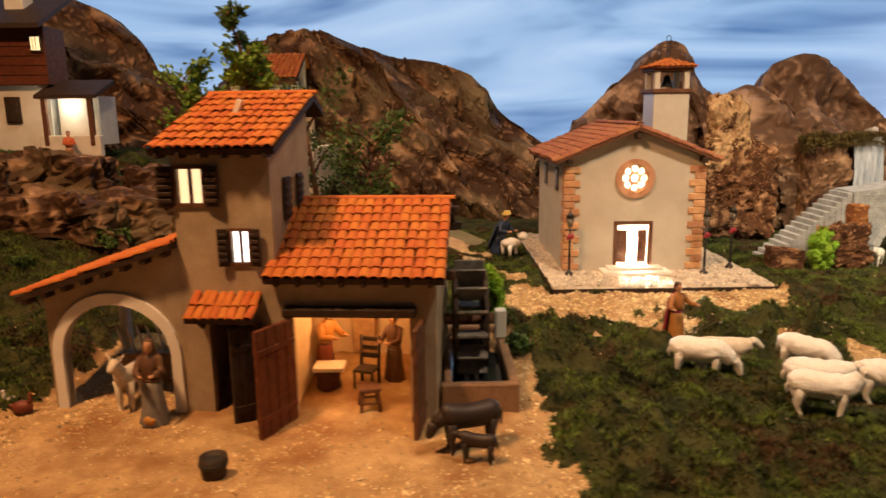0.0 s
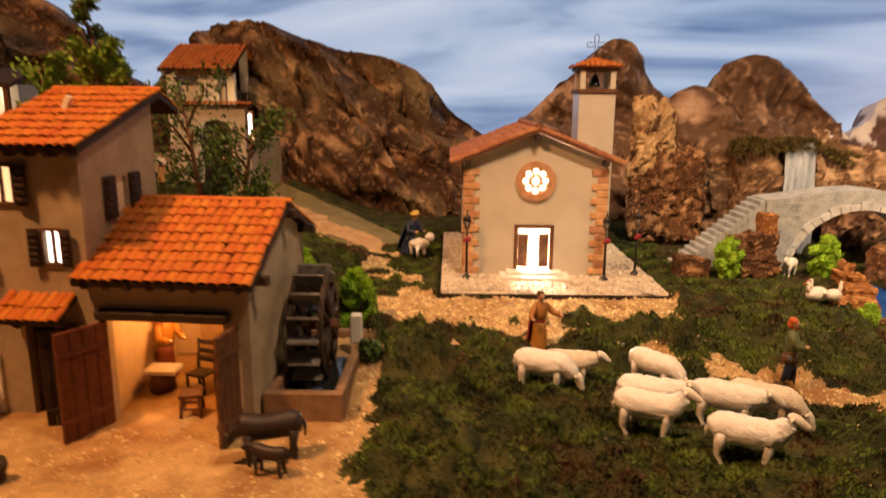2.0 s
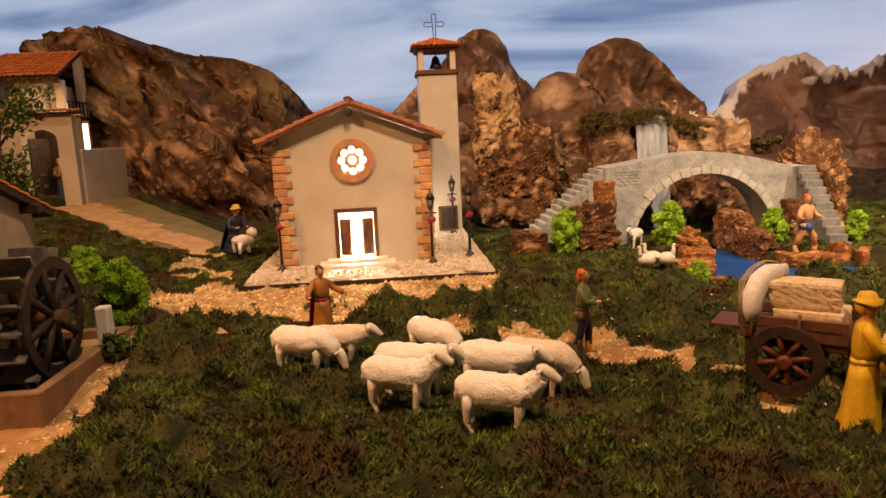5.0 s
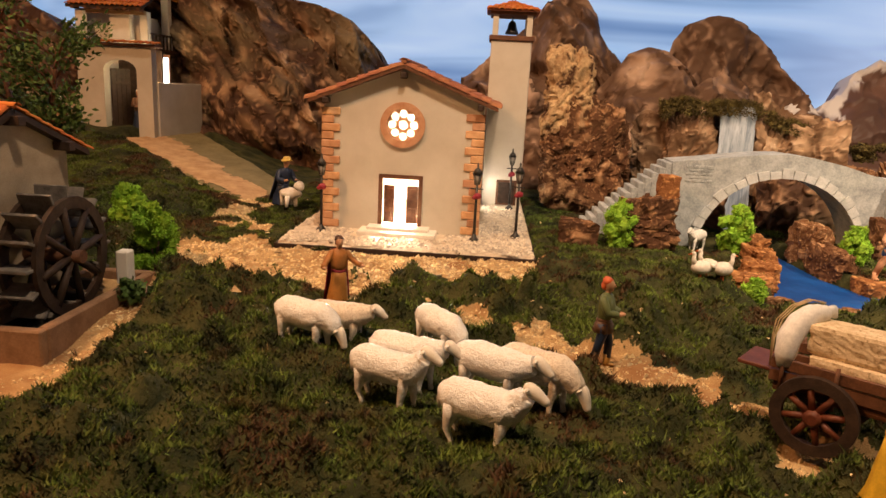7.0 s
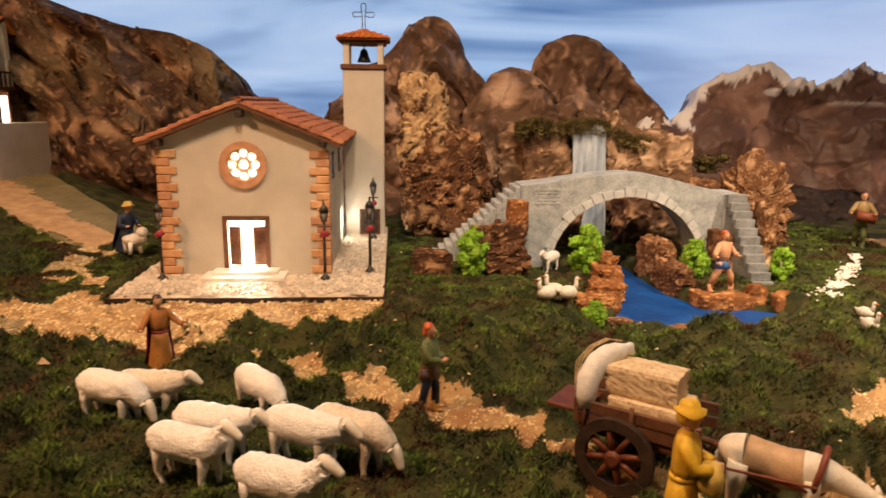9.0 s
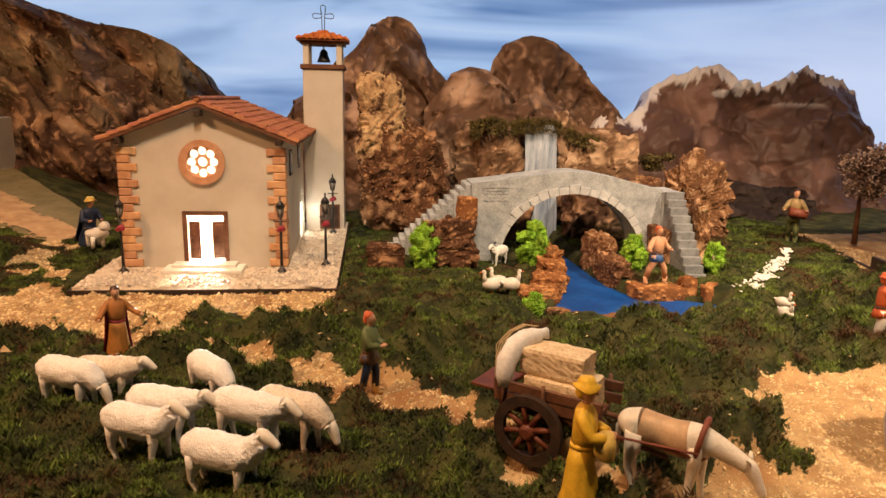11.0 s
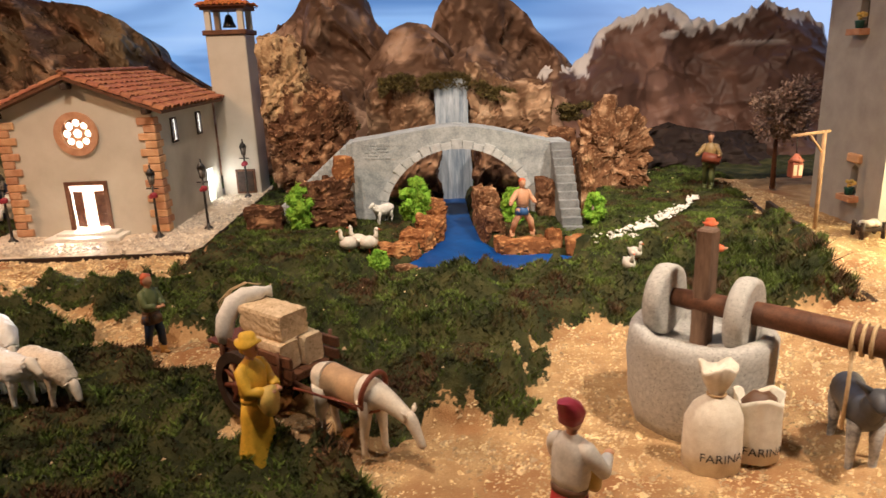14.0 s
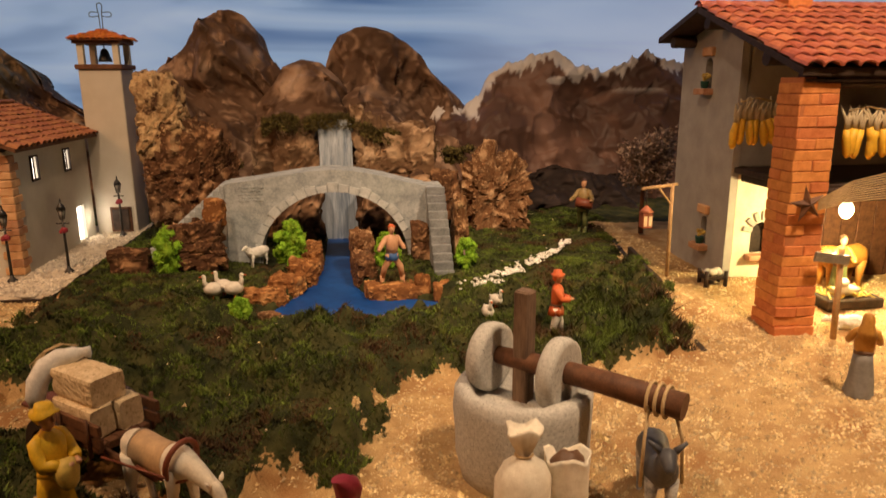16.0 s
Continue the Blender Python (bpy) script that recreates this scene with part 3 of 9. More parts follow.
def build_backdrop():
    g = Geo()
    rows = []
    for k in range(60):
        t = k / 59
        x = -2.2 + 5.4 * t
        y = 2.92 - 0.55 * (2 * abs(t - 0.5)) ** 6
        rows.append([(x, y + 0.006 * math.sin(9 * t + 2 * z), -0.1 + z) for z in (0, 0.4, 0.8, 1.2, 1.6)])
    g.rings(rows, 0, True, False, False)
    m = bpy.data.materials.new("painted_evening_sky")
    m.use_nodes = True
    nt = m.node_tree
    n, link = nt.nodes, nt.links.new
    p = n["Principled BSDF"]
    geo = n.new("ShaderNodeNewGeometry")
    mp = n.new("ShaderNodeMapping")
    mp.inputs["Scale"].default_value = (0.9, 0.1, 5.0)
    mp.inputs["Rotation"].default_value = (0, radians(4), 0)
    link(geo.outputs["Position"], mp.inputs[0])
    t1 = n.new("ShaderNodeTexNoise")
    t1.inputs["Scale"].default_value, t1.inputs["Detail"].default_value, t1.inputs["Distortion"].default_value = 1.0, 3.0, 0.8
    link(mp.outputs[0], t1.inputs["Vector"])
    r1 = n.new("ShaderNodeValToRGB")
    e = r1.color_ramp.elements
    e[0].position, e[0].color = 0.32, (0.06, 0.155, 0.36, 1)
    e[1].position, e[1].color = 0.74, (0.38, 0.54, 0.75, 1)
    mid = e.new(0.5)
    mid.color = (0.24, 0.40, 0.62, 1)
    link(t1.outputs[0], r1.inputs[0])
    sep = n.new("ShaderNodeSeparateXYZ")
    link(geo.outputs["Position"], sep.inputs[0])
    # painted lamp light: the sky colour pales to the right and low down
    east, low = n.new("ShaderNodeMapRange"), n.new("ShaderNodeMapRange")
    east.inputs[1].default_value, east.inputs[2].default_value, east.inputs[3].default_value = 1.5, 2.5, 0.06
    low.inputs[1].default_value, low.inputs[2].default_value = 0.95, 0.45
    link(sep.outputs[0], east.inputs[0]), link(sep.outputs[2], low.inputs[0])
    wash = n.new("ShaderNodeMath")
    wash.operation = "MULTIPLY"
    link(east.outputs[0], wash.inputs[0]), link(low.outputs[0], wash.inputs[1])
    spotlit = n.new("ShaderNodeMix")
    spotlit.data_type = "RGBA"
    link(wash.outputs[0], spotlit.inputs[0]), link(r1.outputs[0], spotlit.inputs[6])
    spotlit.inputs[7].default_value = (0.50, 0.61, 0.78, 1)
    link(spotlit.outputs[2], p.inputs["Base Color"])
    # the sheet glows by itself rather than only catching lamp light
    link(spotlit.outputs[2], p.inputs["Emission Color"])
    p.inputs["Emission Strength"].default_value = 0.56
    p.inputs["Roughness"].default_value, p.inputs["Specular IOR Level"].default_value = 0.5, 0.2
    ob = new("backdrop", g.mesh("backdrop", [m], normals=False))
    tagged(ob, "blue painted sky sheet with streaky pale clouds", "backdrop", kind="structure")


def build_room():
    wallpaint = surface("dim_room_wall", (0.30, 0.26, 0.22), (0.38, 0.33, 0.28), 0.9, 3, 0, 40)
    for name, c, s in (("wall_south", (0.4, -1.6, 0.6), (8.0, 0.1, 3.0)), ("wall_west", (-3.6, 0.9, 0.6), (0.1, 5.1, 3.0)),
                       ("wall_east", (4.4, 0.9, 0.6), (0.1, 5.1, 3.0)), ("wall_north", (0.4, 3.4, 0.6), (8.0, 0.1, 3.0)),
                       ("ceiling", (0.4, 0.9, 2.15), (8.2, 5.2, 0.1)), ("floor", (0.4, 0.9, -0.95), (8.2, 5.2, 0.1))):
        tagged(new(name, Geo().box(c, s).mesh(name, [wallpaint])), "plain dim " + name.split("_")[0] + " of the exhibition room", name.split("_")[0], kind="structure")
    g = Geo().box((0.52, 0.34, -0.5), (4.9, 0.03, 0.8))
    tagged(new("trim", g.mesh("trim", [DARKWOOD])), "dark wooden front board of the display", "trim", kind="structure")


build_ground()
build_backdrop()
build_room()


# ---------------------------------------------------------------- mountains
def facets(p, s, tilt):
    """Slanted plane pieces: each cell of about 1/s has a random tilt."""
    _, pts = noise.voronoi(p * s)
    c = pts[0]
    v = noise.cell_vector(c * 7.31)
    return tilt * (v - Vector((0.5, 0.5, 0.5))).dot(p * s - c) + 0.5 * (noise.cell(c * 3.17) - 0.5) * tilt


def crumple(p, s):
    """Folds of crumpled stiff paper: sharp creases between slanted facets."""
    q = p + 0.10 / s * Vector((noise.noise(p * s * 3), noise.noise(p * s * 3 + Vector((5, 0, 0))), noise.noise(p * s * 3 + Vector((0, 7, 0)))))
    a = 1 - 2.6 * abs(noise.noise(q * s))
    return 0.25 + 0.40 * a + 0.40 * noise.noise(q * s * 0.6) + facets(q, s * 2.1, 0.75) + facets(q, s * 5.3, 0.33)


def mountain(name, profile, foot, y_foot, y_top, label, mat, amp=0.05, s=5.0, back=0.12, stepx=0.0055, rows=104, jag=0.0, lean=(0, 0), grain=0.0, upper=1.5, blocks=False, dent=None):
    """A shell of crumpled paper below a skyline, given as places (x, z) along it."""
    px, pz = [q[0] for q in profile], [q[1] for q in profile]
    xs = np.arange(px[0], px[-1] + stepx, stepx)
    tops = np.interp(xs, px, pz)
    jags = 0 * tops
    if jag:
        jags = jag * (vnoise(xs, 0 * xs, 45, 61) - 0.5) + 0.6 * jag * (vnoise(xs, 0 * xs, 120, 62) - 0.5)
    g = Geo()
    rings = []
    for i, x in enumerate(xs):
        col = []
        top = max(tops[i], foot + 0.01)
        for k in range(rows):
            v = k / (rows - 18)
            if v <= 1:
                z, y = foot + (top - foot) * v, y_foot + (y_top - y_foot) * v ** upper
            else:
                z, y = top - (v - 1) * 0.35 * (top - foot), y_top + back * (v - 1) * 5
            if dent:
                y += dent[2] * max(0.0, 1 - ((x - dent[0]) / dent[1]) ** 2) * max(0.0, 1 - v)
            z += jags[i] * max(0.0, 1 - abs(v - 1) / 0.10)
            p = Vector((x, y, z))
            q = p + Vector((lean[0] * z, 0, lean[1] * x))
            c = 1.3 * noise.noise(q * s * 0.8) - 1.1 * abs(noise.noise(q * s * 0.9 + Vector((3.1, 0, 0)))) + 0.45 * (0.3 - abs(noise.noise(q * s * 2.3))) + 0.12 * (0.3 - abs(noise.noise(q * s * 6))) if blocks else crumple(q, s) - 0.25
            if 0 < blocks < 1:
                c = blocks * c + (1 - blocks) * (crumple(q, s) - 0.25)
            fade = 1 - 0.75 * max(0.0, 1 - abs(v - 1) / 0.12)
            p.y -= amp * c * (0.4 + 0.6 * fade)
            p.z += 0.35 * amp * c * fade
            p.x += 0.4 * amp * noise.noise(p * s * 1.3) * fade
            if grain:
                p.y -= grain * noise.noise(p * 60) * fade
            col.append(p)
        rings.append(col)
    g.rings(rings, 0, True, False, False)
    return solid(name, g, mat, (px[len(px) // 2], y_foot, foot), label, "mountain", "paper mountains", normals=False)


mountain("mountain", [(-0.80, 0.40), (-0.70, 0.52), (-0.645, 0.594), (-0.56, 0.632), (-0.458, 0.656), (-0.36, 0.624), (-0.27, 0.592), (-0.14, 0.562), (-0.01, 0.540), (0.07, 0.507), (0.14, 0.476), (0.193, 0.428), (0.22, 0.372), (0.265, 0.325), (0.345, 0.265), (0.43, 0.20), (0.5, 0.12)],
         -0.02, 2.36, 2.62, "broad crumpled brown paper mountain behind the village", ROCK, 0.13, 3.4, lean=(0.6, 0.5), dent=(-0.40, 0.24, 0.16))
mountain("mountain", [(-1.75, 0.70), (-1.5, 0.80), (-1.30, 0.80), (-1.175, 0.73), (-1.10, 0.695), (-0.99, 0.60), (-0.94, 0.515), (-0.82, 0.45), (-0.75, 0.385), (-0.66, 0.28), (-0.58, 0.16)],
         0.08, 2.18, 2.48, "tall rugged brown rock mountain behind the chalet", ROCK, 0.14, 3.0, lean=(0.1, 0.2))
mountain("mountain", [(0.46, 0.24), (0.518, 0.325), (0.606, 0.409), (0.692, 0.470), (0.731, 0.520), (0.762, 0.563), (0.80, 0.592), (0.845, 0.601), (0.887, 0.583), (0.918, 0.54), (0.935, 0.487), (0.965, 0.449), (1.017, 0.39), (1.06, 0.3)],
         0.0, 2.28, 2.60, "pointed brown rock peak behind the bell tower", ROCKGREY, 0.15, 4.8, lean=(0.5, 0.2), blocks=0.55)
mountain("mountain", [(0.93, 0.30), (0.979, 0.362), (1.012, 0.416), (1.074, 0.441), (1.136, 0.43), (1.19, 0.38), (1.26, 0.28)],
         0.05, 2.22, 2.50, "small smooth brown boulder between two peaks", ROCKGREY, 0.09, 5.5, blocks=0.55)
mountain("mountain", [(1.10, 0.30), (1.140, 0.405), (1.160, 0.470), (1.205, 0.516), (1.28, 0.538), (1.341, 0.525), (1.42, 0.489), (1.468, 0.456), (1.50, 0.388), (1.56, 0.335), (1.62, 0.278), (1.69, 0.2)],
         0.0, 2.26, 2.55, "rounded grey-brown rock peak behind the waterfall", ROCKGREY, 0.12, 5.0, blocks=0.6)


def snow_material():
    m = SNOWBASE
    nt = m.node_tree
    p = nt.nodes["Principled BSDF"]
    source = p.inputs["Base Color"].links[0].from_socket
    a = nt.nodes.new("ShaderNodeAttribute")
    a.attribute_name = "snow"
    mix = nt.nodes.new("ShaderNodeMix")
    mix.data_type = "RGBA"
    nt.links.new(a.outputs["Fac"], mix.inputs[0]), nt.links.new(source, mix.inputs[6])
    mix.inputs[7].default_value = (0.72, 0.70, 0.70, 1)
    nt.links.new(mix.outputs[2], p.inputs["Base Color"])
    return m


SNOWROCK = snow_material()
CREST = [(1.46, 0.22), (1.50, 0.285), (1.535, 0.30), (1.579, 0.275), (1.622, 0.312), (1.68, 0.392), (1.764, 0.430), (1.83, 0.445), (1.87, 0.462), (1.92, 0.437), (2.02, 0.395), (2.085, 0.408), (2.14, 0.437), (2.20, 0.459), (2.25, 0.451), (2.32, 0.424), (2.37, 0.39), (2.41, 0.33), (2.44, 0.2)]
snowy = mountain("mountain", CREST, -0.02, 2.24, 2.46, "dark reddish-brown paper mountain range with snowy crest", SNOWROCK, 0.085, 4.2, upper=1.0, jag=0.024, blocks=0.72, lean=(-0.2, 0.2))


def powder(ob, profile):
    me = ob.data
    co = np.zeros(len(me.vertices) * 3, np.float32)
    me.vertices.foreach_get("co", co)
    co = co.reshape(-1, 3) + np.array(ob.location)
    top = np.interp(co[:, 0], [q[0] for q in profile], [q[1] for q in profile])
    ragged = 0.007 + 0.048 * vnoise(co[:, 0], 0 * co[:, 0], 26, 21) ** 1.6 + 0.036 * (vnoise(co[:, 0], 0.15 * co[:, 2], 140, 22) - 0.35)
    cap = step(co[:, 2] - top + ragged, 0, 0.010)
    ledge = step(vnoise(co[:, 0], co[:, 2] * 3.0, 9, 23), 0.86, 0.90) * step(co[:, 2], 0.32, 0.36)
    at = me.attributes.new("snow", "FLOAT", "POINT")
    at.data.foreach_set("value", np.clip(cap + 0.7 * ledge, 0, 1).astype(np.float32))


# dark strip added in place of the shade at the range's foot
SHADESTRIP = creased("shade_black", (0.018, 0.011, 0.009), (0.040, 0.026, 0.021), (0.07, 0.048, 0.04), 8.0, depth=0.01)
mountain("dark_paper_base", [(1.46, 0.02), (1.54, 0.05), (1.62, 0.075), (1.70, 0.10), (1.78, 0.095), (1.86, 0.11), (1.95, 0.09), (2.1, 0.08)], -0.02, 2.08, 2.24, "low black strip added for the shade before the snowy range", SHADESTRIP, 0.05, 6.0, rows=60)
powder(snowy, CREST)


def boulder(name, at, size, mat, label, category="rock", group="", lump=0.35, freq=14.0, seed=0.0, seg=44, rows=32, box=0.72, strata=0.0, turn=0.0, dig=0.0):
    """A rough rock: a rounded block with folds, layers and pits."""
    g = Geo()
    o = Vector((seed * 3.7, seed * 1.3, seed * 2.1))
    rot = Matrix.Rotation(radians(turn), 3, "Z")
    rings = []
    for i in range(rows + 1):
        t = math.pi * min(max(i / rows, 0.03), 0.97)
        ring = []
        for j in range(seg):
            a = 2 * math.pi * j / seg
            d = Vector((math.sin(t) * math.cos(a), math.sin(t) * math.sin(a), -math.cos(t)))
            q = max(abs(d.x), abs(d.y), abs(d.z))
            d = d * ((1 - box) + box / q)
            p = Vector((d.x * size[0] / 2, d.y * size[1] / 2, d.z * size[2] / 2))
            w = p + o
            k = lump * 0.8 * (crumple(w, freq * 0.75) - 0.2)
            if strata:
                k += strata * 0.32 * (abs(noise.noise(Vector((w.x * 18, w.y * 18, w.z * 130)))) - 0.2)
            if dig:
                k -= dig * max(0.0, noise.noise(w * 42) - 0.12) + 0.5 * dig * max(0.0, noise.noise(w * 95) - 0.1)
            ring.append(Vector(at) + Vector((0, 0, size[2] / 2)) + rot @ (p * (1 + k)))
        rings.append(ring)
    g.rings(rings, 0, False)
    return solid(name, g, mat, at, label, category, group)


ROCKS = "cork rocks round the stream"
boulder("cork_rock", (0.785, 1.955, 0.15), (0.125, 0.09, 0.245), CORKPALE, "tall pale pitted cork bark rock pillar", group=ROCKS, freq=9, lump=0.34, seed=1, seg=110, rows=90, dig=0.42, box=0.35)
boulder("cork_rock", (0.83, 1.975, -0.03), (0.22, 0.12, 0.31), CORKMID, "dark layered cork bark rock at the pillar's foot", group=ROCKS, freq=8, lump=0.34, seed=2, seg=100, rows=80, dig=0.40, box=0.35)
boulder("cork_rock", (0.885, 1.99, 0.10), (0.10, 0.08, 0.13), CORKMID, "brown cork bark rock beside the pale pillar", group=ROCKS, freq=26, seed=3, seg=48, rows=36, dig=0.3)
boulder("cork_rock", (1.09, 2.02, 0.02), (0.13, 0.10, 0.26), CLIFF, "upright split cork rock beside the waterfall", group=ROCKS, freq=13, lump=0.32, seed=4, strata=0.10, seg=80, rows=60, dig=0.3, box=0.35)
boulder("cork_rock", (1.275, 2.02, 0.02), (0.11, 0.10, 0.27), CLIFF, "upright cork rock beside the waterfall", group=ROCKS, freq=13, lump=0.32, seed=5, strata=0.10, seg=80, rows=60, dig=0.3, box=0.35)
boulder("cork_rock", (1.245, 2.0, 0.21), (0.035, 0.03, 0.10), CLIFF, "thin pointed cork splinter above the waterfall", group=ROCKS, freq=30, seed=6)
boulder("cork_rock", (1.375, 2.0, 0.06), (0.14, 0.09, 0.19), CLIFF, "broad tilted cork slab above the bridge", group=ROCKS, freq=11, lump=0.28, seed=7, seg=80, rows=60, strata=0.08, turn=-12, dig=0.22)
boulder("cork_rock", (1.20, 2.085, 0.0), (0.46, 0.10, 0.265), CLIFF, "broad brown cork cliff under the clifftop moss", group=ROCKS, freq=9, seed=8, seg=120, rows=60, lump=0.2, dig=0.15)
boulder("cork_rock", (1.588, 1.93, -0.02), (0.165, 0.11, 0.205), CORK, "large rough cork rock with a hollow", group=ROCKS, freq=13, lump=0.42, seed=9, seg=96, rows=72, dig=0.55, box=0.6, turn=14)
boulder("cork_rock", (1.558, 1.905, -0.01), (0.056, 0.05, 0.222), CORK, "upright orange cork splinter before a rough rock", group=ROCKS, freq=20, lump=0.4, seed=10, seg=48, rows=48, strata=0.1, turn=-18)
boulder("cork_rock", (1.46, 1.93, 0.02), (0.07, 0.06, 0.13), CORKMID, "brown cork rock behind the bridge stair", group=ROCKS, freq=24, seed=11, seg=40, rows=30)
boulder("cork_rock", (1.08, 1.90, -0.03), (0.15, 0.10, 0.17), ROCK, "dark rock wall under the bridge arch", group=ROCKS, freq=14, seed=12, seg=60, rows=30)
boulder("cork_rock", (1.33, 1.90, -0.03), (0.17, 0.10, 0.17), ROCK, "dark rock wall under the bridge arch", group=ROCKS, freq=14, seed=25, seg=60, rows=30)
boulder("cork_rock", (0.915, 1.615, -0.005), (0.11, 0.06, 0.105), CORKDARK, "layered cork rock against the bridge stair", group=ROCKS, freq=20, seed=13, strata=0.5, seg=60, rows=50)
boulder("cork_rock", (0.955, 1.625, 0.085), (0.04, 0.03, 0.055), CORKORANGE, "small upright orange cork slab on a rock", group=ROCKS, freq=24, seed=14, strata=0.2)
boulder("cork_rock", (0.785, 1.615, -0.01), (0.075, 0.05, 0.055), CORKDARK, "low square cork block on the turf", group=ROCKS, freq=22, seed=15, strata=0.3, box=0.8)
boulder("cork_rock", (1.138, 1.675, -0.04), (0.046, 0.11, 0.066), CORKORANGE, "stacked cork block on the stream bank", group=ROCKS, freq=24, seed=16, strata=0.6, box=0.86, seg=52, rows=36)
boulder("cork_rock", (1.126, 1.575, -0.045), (0.054, 0.075, 0.062), CORKORANGE, "stacked cork block on the stream bank", group=ROCKS, freq=22, seed=17, strata=0.6, box=0.88, seg=52, rows=36, turn=-8)
boulder("cork_rock", (1.098, 1.505, -0.045), (0.066, 0.060, 0.052), CORKORANGE, "stacked cork block on the stream bank", group=ROCKS, freq=22, seed=26, strata=0.6, box=0.88, seg=52, rows=36, turn=-14)
boulder("cork_rock", (1.064, 1.447, -0.045), (0.084, 0.058, 0.046), CORKORANGE, "low orange cork rock at the pool's edge", group=ROCKS, freq=20, seed=18, strata=0.3, seg=52, rows=36, dig=0.2)
boulder("cork_rock", (1.247, 1.650, -0.04), (0.050, 0.090, 0.100), CORK, "upright cork bark slab beside the stream", group=ROCKS, freq=20, seed=19, strata=0.2, seg=56, rows=44, turn=6, dig=0.2)
boulder("cork_rock", (1.249, 1.562, -0.045), (0.042, 0.100, 0.076), CORKMID, "sloping cork bark slab beside the stream", group=ROCKS, freq=20, seed=27, strata=0.2, seg=56, rows=40, turn=10, dig=0.2)
boulder("cork_rock", (1.300, 1.468, -0.052), (0.100, 0.066, 0.050), CORKORANGE, "flat cork slab at the water under a figure", group=ROCKS, freq=14, seed=20, box=0.74, seg=56, rows=30, lump=0.25)
boulder("cork_rock", (1.359, 1.458, -0.045), (0.030, 0.034, 0.062), CORKORANGE, "knobbly cork piece at the stair's foot", group=ROCKS, freq=30, seed=21, dig=0.4)
boulder("cork_rock", (1.406, 1.432, -0.045), (0.060, 0.034, 0.048), CORKORANGE, "square orange cork block at the stair's foot", group=ROCKS, freq=20, seed=22, box=0.85)
boulder("cork_rock", (1.372, 1.63, -0.03), (0.04, 0.05, 0.105), CORKMID, "leaning cork rock under the bridge end", group=ROCKS, freq=20, seed=23, seg=44, rows=32)
boulder("cork_rock", (1.455, 1.64, -0.02), (0.03, 0.08, 0.15), CORK, "upright cork bark beside the stone stair", group=ROCKS, freq=24, seed=24, seg=40, rows=30)
RUBBLE = "dark rocks on the hillside"
for q, (bx, by, bz, sx, sy, sz) in enumerate(((-0.62, 1.75, 0.02, 0.22, 0.16, 0.16),
                                             (-0.85, 1.70, 0.0, 0.30, 0.20, 0.19), (-1.12, 1.75, 0.0, 0.36, 0.24, 0.24), (-1.00, 1.86, 0.06, 0.36, 0.22, 0.20), (-0.72, 1.95, 0.10, 0.2, 0.14, 0.12), (-1.35, 1.72, 0.0, 0.3, 0.22, 0.24))):
    boulder("hillside_rock", (bx, by, bz), (sx, sy, sz), ROCK, "dark crumpled brown rock on the hillside", group=RUBBLE, freq=11, seed=40 + q, seg=48, rows=30, lump=0.45)

g = Geo()
g.panel([POOL], 0, 0.006, lambda u, v, w: (u, v, -0.034 + w))
stream = solid("stream", g, WATER, (1.23, 1.5, -0.034), "blue painted stream and pool below the bridge", "stream")
for q, (bx, by, bw) in enumerate(((1.085, 1.372, 0.045), (1.125, 1.348, 0.05), (1.172, 1.332, 0.05), (1.22, 1.323, 0.045), (1.268, 1.325, 0.05), (1.315, 1.333, 0.045), (1.36, 1.358, 0.045), (1.402, 1.388, 0.045), (1.40, 1.425, 0.04))):
    ob = boulder("rim_stone", (bx, by, -0.040), (bw, 0.018, 0.020), CORK, "cork rim stone", freq=40, seed=30 + q, seg=24, rows=14, turn=-20 + 9 * q)
    ob.parent, ob.location = stream, ob.location - stream.location
    del ob["category"], ob["label"]


def waterfall(x0, x1, y, z0, z1, label, at_y=0.0):
    g = Geo()
    rings = []
    for k in range(15):
        t = k / 14
        x = x0 + (x1 - x0) * t
        col = []
        for j in range(22):
            v = j / 21
            z = z1 + (z0 - z1) * v
            col.append((x + 0.004 * math.sin(6 * v + 3 * t), y - 0.018 * min(1, v * 3) ** 0.5 - 0.006 * noise.noise(Vector((x * 130, 0, z * 12))), z))
        rings.append(col)
    g.rings(rings, 0, True, False, False)
    solid("waterfall", g, FALL, ((x0 + x1) / 2, y, z0), label, "waterfall", normals=False)


waterfall(1.145, 1.235, 1.99, -0.03, 0.275, "white and blue streaked waterfall between cork rocks")


# ---------------------------------------------------------------- church
# self-glowing surface that stands in for bulb light in openings
GLOWPANE = glow("bulb_light_glow", (1.0, 0.93, 0.78), 4.0)


